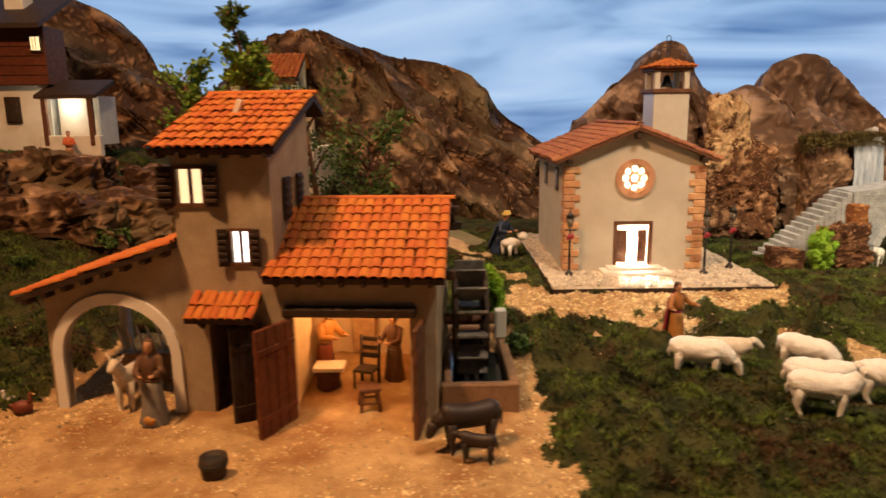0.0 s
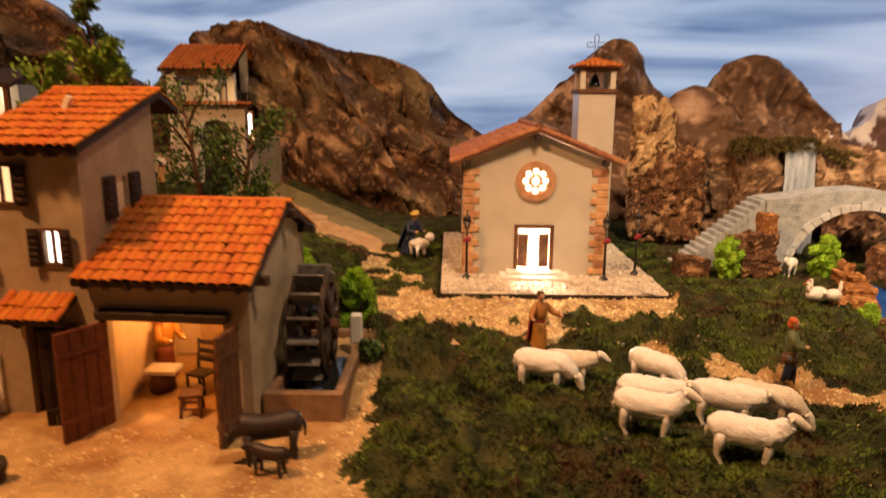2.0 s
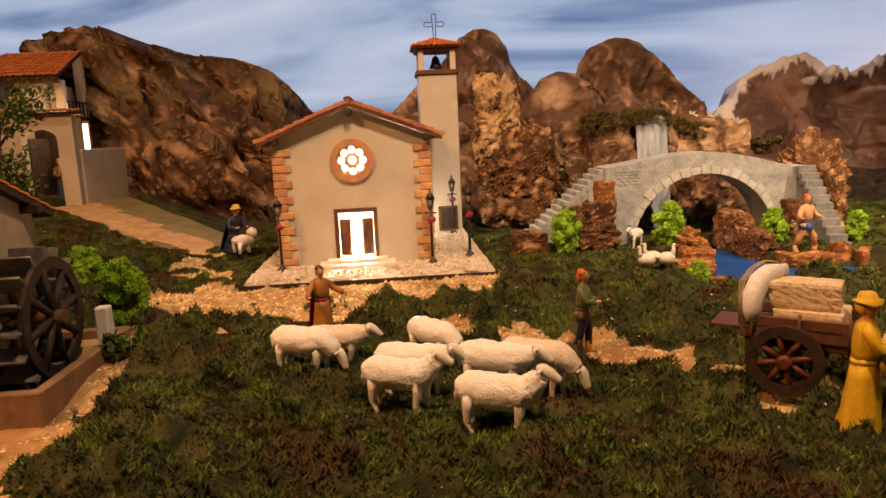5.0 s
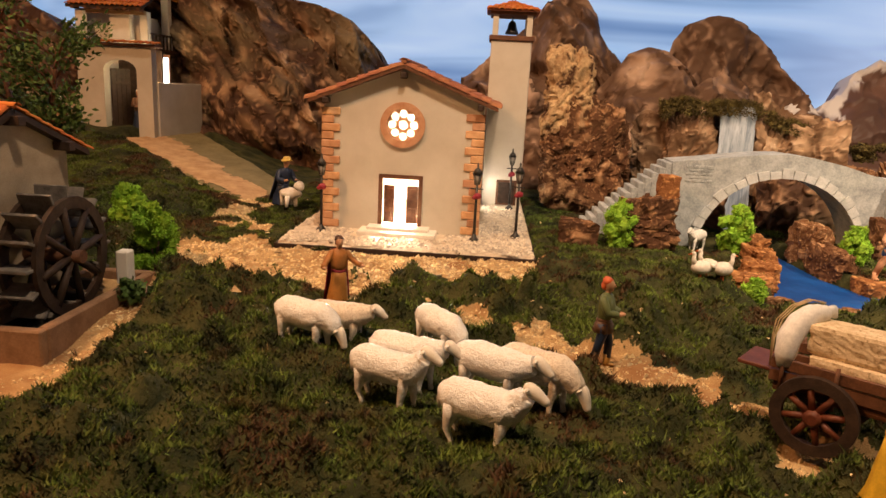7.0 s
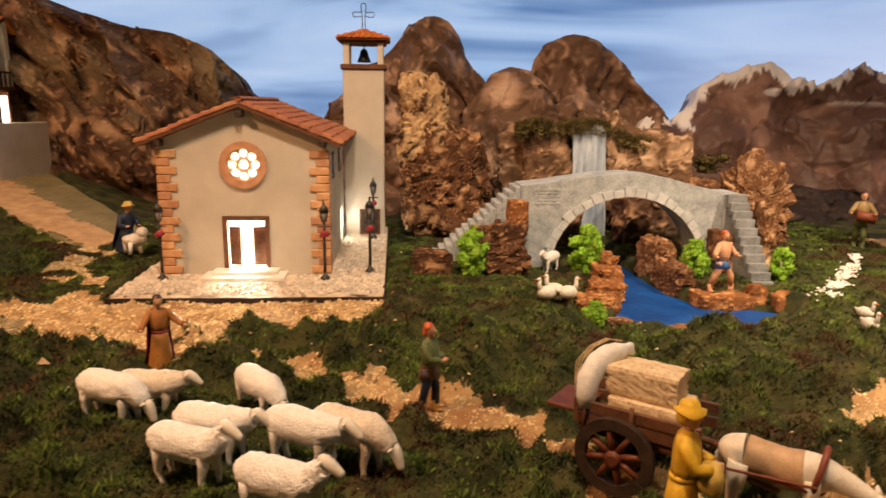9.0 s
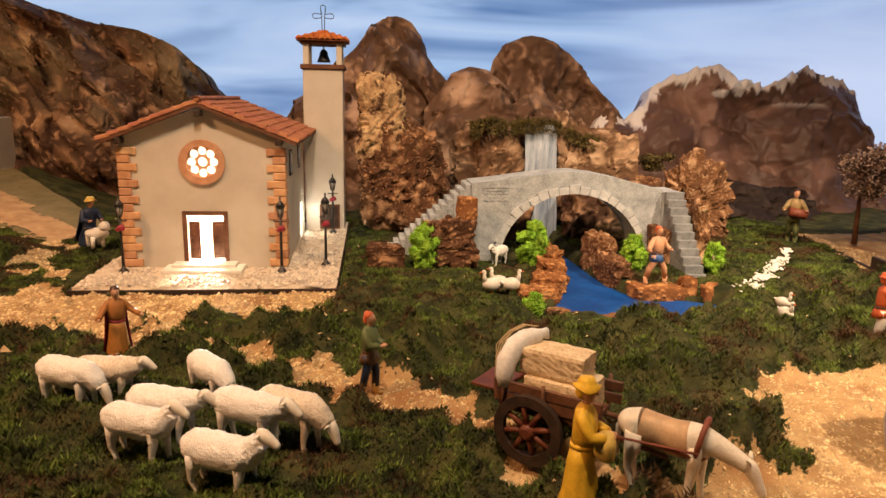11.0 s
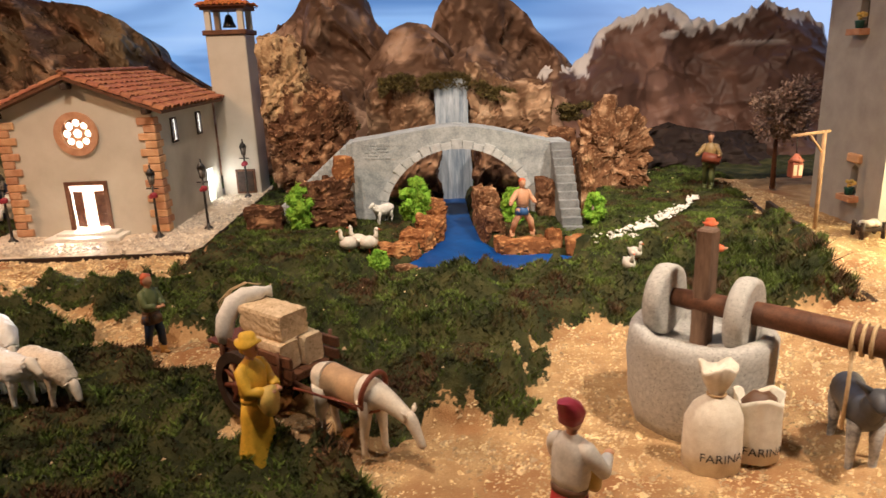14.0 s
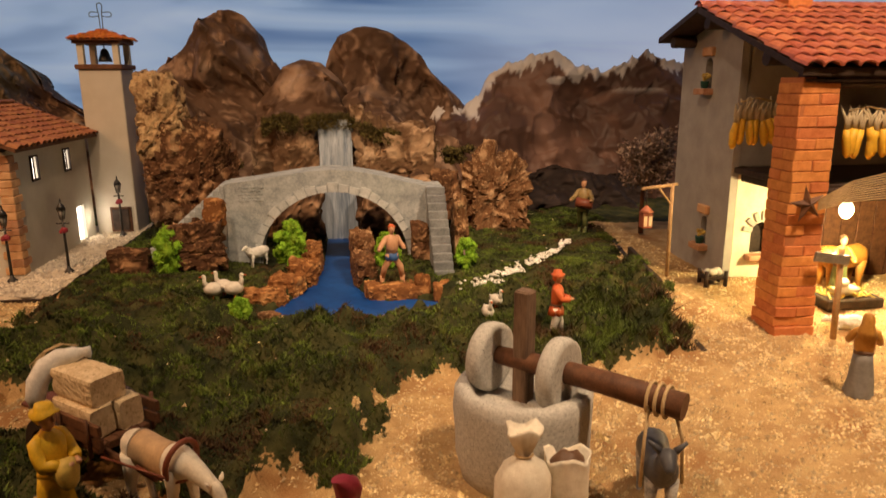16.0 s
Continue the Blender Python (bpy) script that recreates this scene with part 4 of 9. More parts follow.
def build_church():
    at = Vector((0.4365, 1.6, 0.0))
    ch = thing("church", at, "grey plastered toy church with orange corner stones and lit rose window", "church")
    x0, x1, y0, y1, ze, zr = 0.284, 0.589, 1.6, 1.985, 0.252, 0.312
    xc = (x0 + x1) / 2
    petals = [circle(xc + 0.0212 * math.cos(k * math.pi / 4), 0.208 + 0.0212 * math.sin(k * math.pi / 4), 0.0074, 12) for k in range(8)] + [circle(xc, 0.208, 0.0088, 12)]
    g = Geo()
    g.panel([[(x0, 0), (x1, 0), (x1, ze), (xc, zr), (x0, ze)], rect(xc - 0.036, 0.012, xc + 0.036, 0.105), circle(xc, 0.208, 0.030, 28)], 0, 0.008, facing(y0))
    part("front_wall", g, CHURCH, ch)
    g = Geo()
    g.panel([[(x0, 0), (x1, 0), (x1, ze), (xc, zr), (x0, ze)]], 0, -0.008, facing(y1))
    part("back_wall", g, CHURCH, ch)
    side = [rect(y0 + 0.0085, 0, y1 - 0.0085, ze)]
    wins = [rect(1.69, 0.178, 1.715, 0.222), rect(1.85, 0.178, 1.875, 0.222)]
    g = Geo()
    g.panel(side + wins + [rect(1.885, 0.005, 1.93, 0.085)], 0, 0.008, sideways(x1))
    part("side_wall", g, CHURCH, ch)
    g = Geo()
    g.panel(side + wins, 0, -0.008, sideways(x0))
    part("side_wall", g, CHURCH, ch)
    g = Geo().box((xc, (y0 + y1) / 2, 0.002), (x1 - x0 - 0.02, y1 - y0 - 0.02, 0.004))
    part("inner_floor", g, PANELIN, ch)
    for x in (x0 - 0.0005, x1 + 0.0005):
        for w in wins:
            (a, b), (c, d) = w[0], w[2]
            g = Geo()
            g.panel([rect(a - 0.004, b - 0.004, c + 0.004, d + 0.004), rect(a, b, c, d)], 0, 0.003, sideways(x + (0.003 if x > xc else 0)))
            g.box((x, (a + c) / 2, (b + d) / 2), (0.003, 0.002, d - b))
            wf = part("window_frame", g, DARKWOOD, ch)
            part("pane", Geo().box((x + (0.006 if x < xc else -0.006), (a + c) / 2, (b + d) / 2), (0.0015, c - a + 0.006, d - b + 0.006)), GLOWPANE, wf, "pane glowing in place of bulb light")
    # glowing panel added to whiten the open side doorway
    part("side_door_light", Geo().box((x1 - 0.010, 1.9075, 0.045), (0.002, 0.050, 0.084)), GLOWPANE, ch, "added panel glowing in place of bulb light")
    # rose window
    g = Geo()
    g.panel([circle(xc, 0.208, 0.043, 40), circle(xc, 0.208, 0.030, 40)], 0, 0.007, facing(y0 - 0.006))
    part("rose_ring", g, SANDSTONE, ch, "orange stone ring of the rose window")
    g = Geo()
    g.panel([circle(xc, 0.208, 0.0305, 40)] + petals, 0, 0.003, facing(y0 + 0.002))
    part("rose_tracery", g, SANDSTONE, ch)
    # door
    g = Geo()
    g.panel([rect(xc - 0.043, 0.010, xc + 0.043, 0.113), rect(xc - 0.035, 0.010, xc + 0.035, 0.105)], 0, 0.006, facing(y0 - 0.004))
    door = part("door_frame", g, WOOD, ch, "dark brown wooden door frame")
    for s in (-1, 1):
        rot = Matrix.Rotation(radians(s * 14), 3, "Z")
        c = Vector((xc + s * 0.0225, y0 + 0.006, 0.0545))
        g = Geo().box(c, (0.0225, 0.003, 0.074), 0, rot)
        for z in (0.035, 0.073):
            g.box(c + rot @ Vector((0, -0.002, z - 0.055)), (0.016, 0.002, 0.026), 0, rot)
        part("door_leaf", g, WOOD, door)
    # quoins
    q = [Geo().box((0, 0, 0), (w, w2, 0.0145), 0, None, 0.0015).mesh("quoin", [SANDSTONE]) for w, w2 in ((0.036, 0.024), (0.024, 0.036))]
    for x, s in ((x0, 1), (x1, -1)):
        for k in range(15):
            z = 0.011 + k * 0.0155
            w = 0.036 if k % 2 == 0 else 0.024
            w2 = 0.024 if k % 2 == 0 else 0.036
            piece("quoin", q[k % 2], pose(x + s * (w / 2 - 0.004), y0 + w2 / 2 - 0.004, z), ch)
    # roof
    over, f, b = 0.027, y0 - 0.022, y1 + 0.008
    slope = (zr - ze) / (xc - x0)
    zt = ze - over * slope
    for s, xe in ((-1, x0 - over), (1, x1 + over)):
        g = Geo()
        n = [(xe, f, zt + 0.0006), (xe, b, zt + 0.0006), (xc, b, zr + 0.0006), (xc, f, zr + 0.0006)]
        lift = Vector((0, 0, 0.006))
        g.add([Vector(p) for p in n] + [Vector(p) + lift for p in n], [(0, 1, 2, 3), (4, 5, 6, 7), (0, 1, 5, 4), (1, 2, 6, 5), (2, 3, 7, 6), (3, 0, 4, 7)])
        deck = part("roof_deck", g, WOOD, ch)
        a, c, t = (xe, b, zt + 0.0065), (xe, f, zt + 0.0065), (xc, b, zr + 0.0065)
        if s > 0:
            a, c, t = (xe, f, zt + 0.0065), (xe, b, zt + 0.0065), (xc, f, zr + 0.0065)
        roof_slope(deck, a, c, t, TILE_DARK, 17, 9, 3 + s)
    for x, z in ((xc, zr - 0.012), (x0 + 0.006, ze - 0.004), (x1 - 0.006, ze - 0.004)):
        part("roof_beam", Geo().box((x, y0 - 0.008, z), (0.012, 0.03, 0.012), 0, None, 0.002), DARKWOOD, ch)
    ridge = part("ridge_cap", Geo().box((xc, (f + b) / 2, zr + 0.013), (0.01, b - f, 0.006)), TILE_DARK, ch)
    rm = tile_mesh("ridge_tile", 0.034, 0.009, TILE_DARK)
    for k in range(14):
        piece("ridge_tile", rm, pose(xc, f + k * 0.0287, zr + 0.014, 2, 0, 0), ridge)
    # steps before the door
    for k, (w, d, z) in enumerate(((0.15, 0.055, 0.004), (0.12, 0.035, 0.010))):
        part("step", Geo().box((xc, y0 - d / 2, z), (w, d, 0.008), 0, None, 0.001), WHITE, ch, "pale stone doorstep")
    return ch


def build_tower():
    tw = thing("bell_tower", (0.64, 2.04, 0), "tall cream bell tower with tiled cap and wire cross", "bell tower")
    x0, x1, y0, y1 = 0.592, 0.689, 1.99, 2.087
    xc, yc = (x0 + x1) / 2, (y0 + y1) / 2
    g = Geo()
    g.box((xc, yc, 0.2), (x1 - x0, y1 - y0, 0.40), 0, None, 0.002)
    part("shaft", g, TOWERPAINT, tw)
    part("ledge", Geo().box((xc, yc, 0.405), (0.108, 0.108, 0.012), 0, None, 0.002), WOOD, tw, "brown stone ledge under the belfry")
    for sx in (-1, 1):
        for sy in (-1, 1):
            part("pier", Geo().box((xc + sx * 0.040, yc + sy * 0.040, 0.435), (0.014, 0.014, 0.05), 0, None, 0.001), CHURCH, tw)
    part("lintel", Geo().box((xc, yc, 0.462), (0.108, 0.108, 0.007), 0, None, 0.001), WOOD, tw)
    g = Geo().lathe((xc, yc, 0), [(0.0165, 0.418), (0.0150, 0.424), (0.0115, 0.432), (0.009, 0.443), (0.004, 0.449)], 16)
    g.tube([(xc, yc, 0.448), (xc, yc, 0.46)], 0.0015, 6)
    part("bell", g, BRONZE, tw, "dark bronze bell")
    g = Geo()
    h = 0.062
    g.add([(xc - h, yc - h, 0.466), (xc + h, yc - h, 0.466), (xc + h, yc + h, 0.466), (xc - h, yc + h, 0.466), (xc, yc, 0.488)], [(0, 1, 2, 3), (0, 1, 4), (1, 2, 4), (2, 3, 4), (3, 0, 4)])
    cap = part("cap", g, TILE_DARK, tw)
    tm = tile_mesh("cap_tile", 0.021, 0.0075, TILE)
    rnd = random.Random(5)
    for side in range(4):
        r = Matrix.Rotation(side * math.pi / 2, 4, "Z")
        for row in range(4):
            half = h * (1 - row / 4)
            n = max(1, round(half * 2 / 0.0135))
            for k in range(n):
                x = -half + (k + 0.5) * 2 * half / n
                m = Matrix.Translation((xc, yc, 0.468 + 0.0055 * row)) @ r @ pose(x, -half, 0, 19, 0, rnd.uniform(-5, 5))
                piece("cap_tile", tm, m, cap)
    g = Geo()
    w = 0.0011
    for k in range(3):
        a = Matrix.Rotation(radians((-90, 0, 90)[k]), 3, "Y")
        loop = [Vector((0.004, 0, 0.003)), Vector((0.006, 0, 0.018)), Vector((0.005, 0, 0.024)), Vector((0, 0, 0.026)), Vector((-0.005, 0, 0.024)), Vector((-0.006, 0, 0.018)), Vector((-0.004, 0, 0.003))]
        g.tube([Vector((xc, yc, 0.528)) + a @ p for p in loop], w, 6)
    g.tube([(xc - 0.003, yc, 0.486), (xc - 0.0035, yc, 0.53)], w, 6)
    g.tube([(xc + 0.003, yc, 0.486), (xc + 0.0035, yc, 0.53)], w, 6)
    part("wire_cross", g, IRON, tw, "bent wire cross")
    d = part("tower_door", Geo().box((xc + 0.012, y0 - 0.002, 0.036), (0.05, 0.006, 0.062)), WOOD, tw, "low dark wooden tower door")
    part("door_plank", Geo().box((xc + 0.012, y0 - 0.006, 0.036), (0.04, 0.003, 0.052)), DARKWOOD, d)


def build_platform():
    """The stone terrace that the church stands on."""
    g = Geo()
    xs, ys = np.linspace(0.235, 0.695, 130), np.linspace(1.448, 2.10, 170)
    rings = [[(x, y, 0.0 + 0.005 * (vnoise(x, y, 110, 6) - 0.5) + 0.004 * (vnoise(x, y, 30, 8) - 0.5) - 0.004 * step(1.475 - y, 0, 0.03)) for y in ys] for x in xs]
    g.rings(rings, 0, True, False, False)
    tc = thing("church_terrace", (0.46, 1.75, -0.02), "pale gritty stone terrace under the church", "terrace")
    ob = new("top_slab", g.mesh("top_slab", [surface("pale_stone_grit", (0.54, 0.45, 0.34), (0.76, 0.67, 0.53), 0.95, 42, 1.0, 300, extra=((0.42, 0.31, 0.20), 24, 0.56, 0.74), depth=0.003)], ORG[tc], False))
    ob.parent = tc
    e = [(xs[0], ys[0]), (xs[-1], ys[0]), (xs[-1], ys[-1]), (xs[0], ys[-1])]
    for (ax, ay), (bx, by) in zip(e, e[1:] + e[:1]):
        d = Vector((bx - ax, by - ay, 0))
        part("edge_board", Geo().box(((ax + bx) / 2, (ay + by) / 2, -0.017), (abs(d.x) + 0.004, abs(d.y) + 0.004, 0.030)), DARKWOOD, tc)


build_platform()
build_church()
build_tower()


# ---------------------------------------------------------------- bridge
def build_bridge():
    br = thing("bridge", (1.18, 1.71, 0), "grey stone arched bridge with stairs at both ends", "bridge")
    yf, d = 1.668, 0.085
    ac, aw, ah, az = 1.19, 0.158, 0.150, -0.008
    arc = [(ac + aw * math.cos(math.pi * k / 24), az + ah * math.sin(math.pi * k / 24)) for k in range(25)]
    top = [(0.968, 0.163), (1.02, 0.169), (1.08, 0.178), (1.14, 0.186), (1.19, 0.189), (1.24, 0.184), (1.30, 0.172), (1.35, 0.158), (1.388, 0.150)]
    loop = [(0.968, -0.03)] + top + [(1.388, -0.03), (ac + aw, -0.03)] + arc + [(ac - aw, -0.03)]
    g = Geo()
    g.panel([loop], 0, d, facing(yf))
    body = part("arch_body", g, STONE, br)
    n = 23
    for k in range(n):
        a0, a1 = math.pi * (k + 0.04) / n, math.pi * (k + 0.96) / n
        q = 0.017 + 0.003 * ((k * 7) % 3 - 1)
        pts = [(ac + aw * math.cos(a0), az + ah * math.sin(a0)), (ac + (aw + q) * math.cos(a0), az + (ah + q) * math.sin(a0)),
               (ac + (aw + q) * math.cos(a1), az + (ah + q) * math.sin(a1)), (ac + aw * math.cos(a1), az + ah * math.sin(a1))]
        part("arch_stone", Geo().panel([pts], 0, 0.010, facing(yf - 0.003 - 0.001 * (k % 2))), VOUSSOIR, body)
    bm = Geo().box((0, 0, 0), (0.0115, 0.0014, 0.0048), 0, None, 0.001).mesh("wall_brick", [STONE])
    for r in range(5):
        for c in range(4 - r % 2):
            piece("wall_brick", bm, pose(1.0 + 0.014 * c + 0.007 * (r % 2), yf - 0.0005, 0.128 + 0.0068 * r), body)
    # left stair, falling away to the side
    for k in range(15):
        x = 0.968 - 0.0125 * (k + 0.5)
        z = 0.160 - 0.0108 * k
        part("stair_step", Geo().box((x, yf + d / 2 + 0.002, z / 2 - 0.02), (0.0123, d - 0.004, z + 0.04), 0, None, 0.0012), STONE, br)
    # right stair, falling towards the front
    for k in range(15):
        y = 1.655 - 0.0122 * (k + 0.5)
        z = 0.149 - 0.0150 * k
        part("stair_step", Geo().box((1.405 + 0.0004 * k, y, z - 0.012), (0.040, 0.0120, 0.026), 0, None, 0.0012), STAIRSTONE, br)
    g = Geo()
    g.add([(1.387, 1.655, 0.128), (1.423, 1.655, 0.128), (1.427, 1.472, -0.085), (1.390, 1.472, -0.085), (1.387, 1.655, -0.085), (1.423, 1.655, -0.085)], [(0, 1, 2, 3), (0, 4, 3), (1, 2, 5), (0, 1, 5, 4), (3, 2, 5, 4)])
    part("stair_flank", g, STAIRSTONE, br)
    part("stair_landing", Geo().box((1.405, 1.70, 0.07), (0.038, 0.09, 0.158), 0, None, 0.002), STONE, br)


build_bridge()


# ---------------------------------------------------------------- water mill (left house)
def slab(pts, up):
    """A plate from four corners, thickened by the vector up."""
    u = Vector(up)
    return Geo().add([Vector(p) for p in pts] + [Vector(p) + u for p in pts], [(0, 1, 2, 3), (4, 5, 6, 7), (0, 1, 5, 4), (1, 2, 6, 5), (2, 3, 7, 6), (3, 0, 4, 7)])


def leaf_board(a, b, z0, z1, thick=0.006, planks=4):
    """A plank door standing open from its hinge a to its outer edge b."""
    g = Geo()
    a, b = Vector((*a, 0)), Vector((*b, 0))
    d = b - a
    rot = Matrix.Rotation(math.atan2(d.y, d.x), 3, "Z")
    for k in range(planks):
        c = a + d * (k + 0.5) / planks
        g.box((c.x, c.y, (z0 + z1) / 2), (d.length / planks - 0.0006, thick, z1 - z0), 0, rot, 0.0008)
    for z in (z0 + 0.2 * (z1 - z0), z1 - 0.2 * (z1 - z0)):
        c = a + d / 2
        g.box((c.x, c.y, z), (d.length * 0.96, thick + 0.004, 0.008), 0, rot)
    return g


def lit_window(parent, x, z, w, h, y, pane_mat, shutters=(1, 1)):
    g = Geo()
    g.panel([rect(x - w / 2 - 0.004, z - h / 2 - 0.004, x + w / 2 + 0.004, z + h / 2 + 0.004), rect(x - w / 2, z - h / 2, x + w / 2, z + h / 2)], 0, 0.006, facing(y - 0.003))
    g.box((x, y + 0.002, z), (0.0045, 0.004, h))
    win = part("window", g, WOOD, parent)
    part("pane", Geo().box((x, y + 0.007, z), (w + 0.006, 0.0015, h + 0.006)), pane_mat, win, "warm pane glowing in place of bulb light")
    for s, use in zip((-1, 1), shutters):
        if use:
            sw = w * 0.62
            sh = Geo().box((x + s * (w / 2 + sw / 2 + 0.004), y - 0.006, z), (sw, 0.004, h + 0.008), 0, Matrix.Rotation(radians(-s * 14), 3, "Z"))
            board = part("shutter", sh, DARKWOOD, parent, "dark wooden shutter")
            for q in range(5):
                part("slat", Geo().box((x + s * (w / 2 + sw / 2 + 0.004), y - 0.009, z + (q - 2) * h / 5), (sw * 0.8, 0.003, h / 9), 0, Matrix.Rotation(radians(-s * 14), 3, "Z")), DARKWOOD, board)


PAPER = surface("window_paper", (0.72, 0.62, 0.44), (0.84, 0.74, 0.56), 0.9, 60, 0, 400)
PANE = glow("lit_window_paper", (1.0, 0.70, 0.33), 0.75)
PANEWHITE = glow("white_lit_window_paper", (1.0, 0.94, 0.80), 2.2)


MILL_TURN = Matrix.Translation((0.006, 0.012, -0.008)) @ Matrix.Translation((-0.1, 0.95, 0)) @ Matrix.Rotation(radians(-4.5), 4, "Z") @ Matrix.Translation((0.1, -0.95, 0))


def build_mill():
    mill = thing("mill_house", (-0.2, 1.05, -0.05), "grey plastered mill house with orange tiled roofs and open doors", "house")
    yf = 0.957
    # tall part
    g = Geo()
    g.panel([rect(-0.352, -0.06, -0.222, 0.322), rect(-0.318, -0.05, -0.276, 0.096), rect(-0.3445, 0.2505, -0.3115, 0.2955), rect(-0.277, 0.172, -0.255, 0.214)], 0, 0.012, facing(yf))
    part("tower_front", g, PLASTER, mill)
    tall = [(yf + 0.0125, -0.06), (1.14, -0.06), (1.14, 0.38), (1.10, 0.38), (yf + 0.0125, 0.326)]
    g = Geo()
    g.panel([tall, rect(1.035, 0.225, 1.065, 0.275)], 0, 0.010, sideways(-0.222))
    part("tower_side", g, PLASTER, mill)
    g = Geo()
    g.panel([tall], 0, -0.010, sideways(-0.352))
    part("tower_side", g, PLASTER, mill)
    part("tower_back", Geo().box((-0.287, 1.145, 0.16), (0.13, 0.008, 0.44)), PLASTER, mill)
    part("upper_floor", Geo().box((-0.287, 1.05, 0.125), (0.108, 0.16, 0.006)), PALEWOOD, mill)
    a, b, t = (-0.372, 0.936, 0.322), (-0.208, 0.936, 0.322), (-0.372, 1.15, 0.392)
    deck = part("roof_deck", slab([a, b, (-0.208, 1.15, 0.392), t], (0, 0.002, -0.008)), DARKWOOD, mill)
    up = Vector((0, 0, 0.001))
    roof_slope(deck, Vector(a) + up, Vector(b) + up, Vector(t) + up, TILE, 13, 8, 11)
    deck2 = part("roof_deck", slab([(-0.372, 1.152, 0.391), (-0.208, 1.152, 0.391), (-0.208, 1.21, 0.366), (-0.372, 1.21, 0.366)], (0, 0, -0.008)), DARKWOOD, mill)
    roof_slope(deck2, (-0.208, 1.215, 0.365), (-0.372, 1.215, 0.365), (-0.208, 1.152, 0.393), TILE, 13, 3, 12)
    rd = part("ridge_cap", Geo().box((-0.29, 1.151, 0.394), (0.16, 0.008, 0.005)), TILE, mill)
    rm = tile_mesh("ridge_tile", 0.032, 0.008, TILE)
    for k in range(6):
        piece("ridge_tile", rm, pose(-0.372 + 0.0275 * k, 1.151, 0.395, 0, 0, -90), rd)
    part("chimney_stub", Geo().box((-0.295, 1.06, 0.374), (0.008, 0.008, 0.022), 0, Matrix.Rotation(radians(25), 3, "Y")), WHITE, deck, "white stub on the roof")
    for k in range(6):
        part("rafter", Geo().box((-0.36 + 0.028 * k, 0.945, 0.314), (0.006, 0.022, 0.008)), DARKWOOD, mill)
    lit_window(mill, -0.328, 0.273, 0.033, 0.045, yf, PANE)
    lit_window(mill, -0.266, 0.193, 0.022, 0.042, yf, PANEWHITE)
    for y in (1.018, 1.082):
        g = Geo().box((-0.2185, y, 0.25), (0.004, 0.026, 0.058))
        sh = part("shutter", g, DARKWOOD, mill, "dark wooden shutter")
        for q in range(5):
            part("slat", Geo().box((-0.2155, y, 0.228 + 0.011 * q), (0.003, 0.020, 0.006)), DARKWOOD, sh)
    part("pane", Geo().box((-0.228, 1.05, 0.25), (0.002, 0.034, 0.054)), PAPER, mill)
    # lower part with the workshop
    g = Geo()
    g.panel([rect(-0.2215, -0.06, -0.010, 0.160), rect(-0.203, -0.052, -0.045, 0.100)], 0, 0.012, facing(yf))
    part("workshop_front", g, PLASTER, mill)
    gable = [(yf + 0.0125, -0.06), (1.20, -0.06), (1.20, 0.19), (1.10, 0.233), (1.075, 0.233), (yf + 0.0125, 0.163)]
    g = Geo()
    g.panel([gable], 0, 0.010, sideways(-0.010))
    part("workshop_side", g, PLASTER, mill)
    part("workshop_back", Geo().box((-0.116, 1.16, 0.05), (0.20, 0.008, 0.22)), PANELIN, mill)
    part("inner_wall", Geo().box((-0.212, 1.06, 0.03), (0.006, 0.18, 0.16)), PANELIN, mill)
    part("workshop_ceiling", Geo().box((-0.116, 1.065, 0.125), (0.19, 0.19, 0.006)), PALEWOOD, mill)
    part("workshop_floor", Geo().box((-0.116, 1.06, -0.054), (0.205, 0.2, 0.008)), surface("straw_floor", (0.45, 0.27, 0.11), (0.66, 0.44, 0.20), 0.95, 60, 0.8, 400), mill, "sandy workshop floor")
    part("door_beam", Geo().box((-0.124, yf - 0.004, 0.107), (0.178, 0.02, 0.013), 0, None, 0.003), DARKWOOD, mill, "dark wooden lintel beam")
    a, b, t = (-0.232, 0.932, 0.156), (0.004, 0.932, 0.156), (-0.232, 1.092, 0.237)
    deck = part("roof_deck", slab([a, b, (0.004, 1.092, 0.237), t], (0, 0.002, -0.008)), DARKWOOD, mill)
    roof_slope(deck, Vector(a) + up, Vector(b) + up, Vector(t) + up, TILE, 17, 9, 13)
    deck2 = part("roof_deck", slab([(-0.232, 1.094, 0.236), (0.004, 1.094, 0.236), (0.004, 1.23, 0.176), (-0.232, 1.23, 0.176)], (0, 0, -0.008)), DARKWOOD, mill)
    roof_slope(deck2, (0.004, 1.235, 0.175), (-0.232, 1.235, 0.175), (0.004, 1.094, 0.238), TILE, 17, 7, 14)
    rd = part("ridge_cap", Geo().box((-0.114, 1.093, 0.239), (0.234, 0.008, 0.005)), TILE, mill)
    for k in range(9):
        piece("ridge_tile", rm, pose(-0.232 + 0.0262 * k, 1.093, 0.240, 0, 0, -90), rd)
    for k in range(8):
        part("rafter", Geo().box((-0.215 + 0.0285 * k, 0.942, 0.149), (0.006, 0.022, 0.008)), DARKWOOD, mill)
    for y, z in ((1.092, 0.222), (1.18, 0.185), (0.965, 0.155)):
        part("purlin", Geo().box((0.0, y, z), (0.03, 0.012, 0.012)), DARKWOOD, mill)
    part("door_leaf", leaf_board((-0.202, 0.953), (-0.233, 0.890), -0.050, 0.098), REDWOOD, mill, "reddish-brown plank door, open")
    part("door_leaf", leaf_board((-0.243, 0.953), (-0.279, 0.925), -0.050, 0.090), DARKWOOD, mill, "nearly black plank door, open")
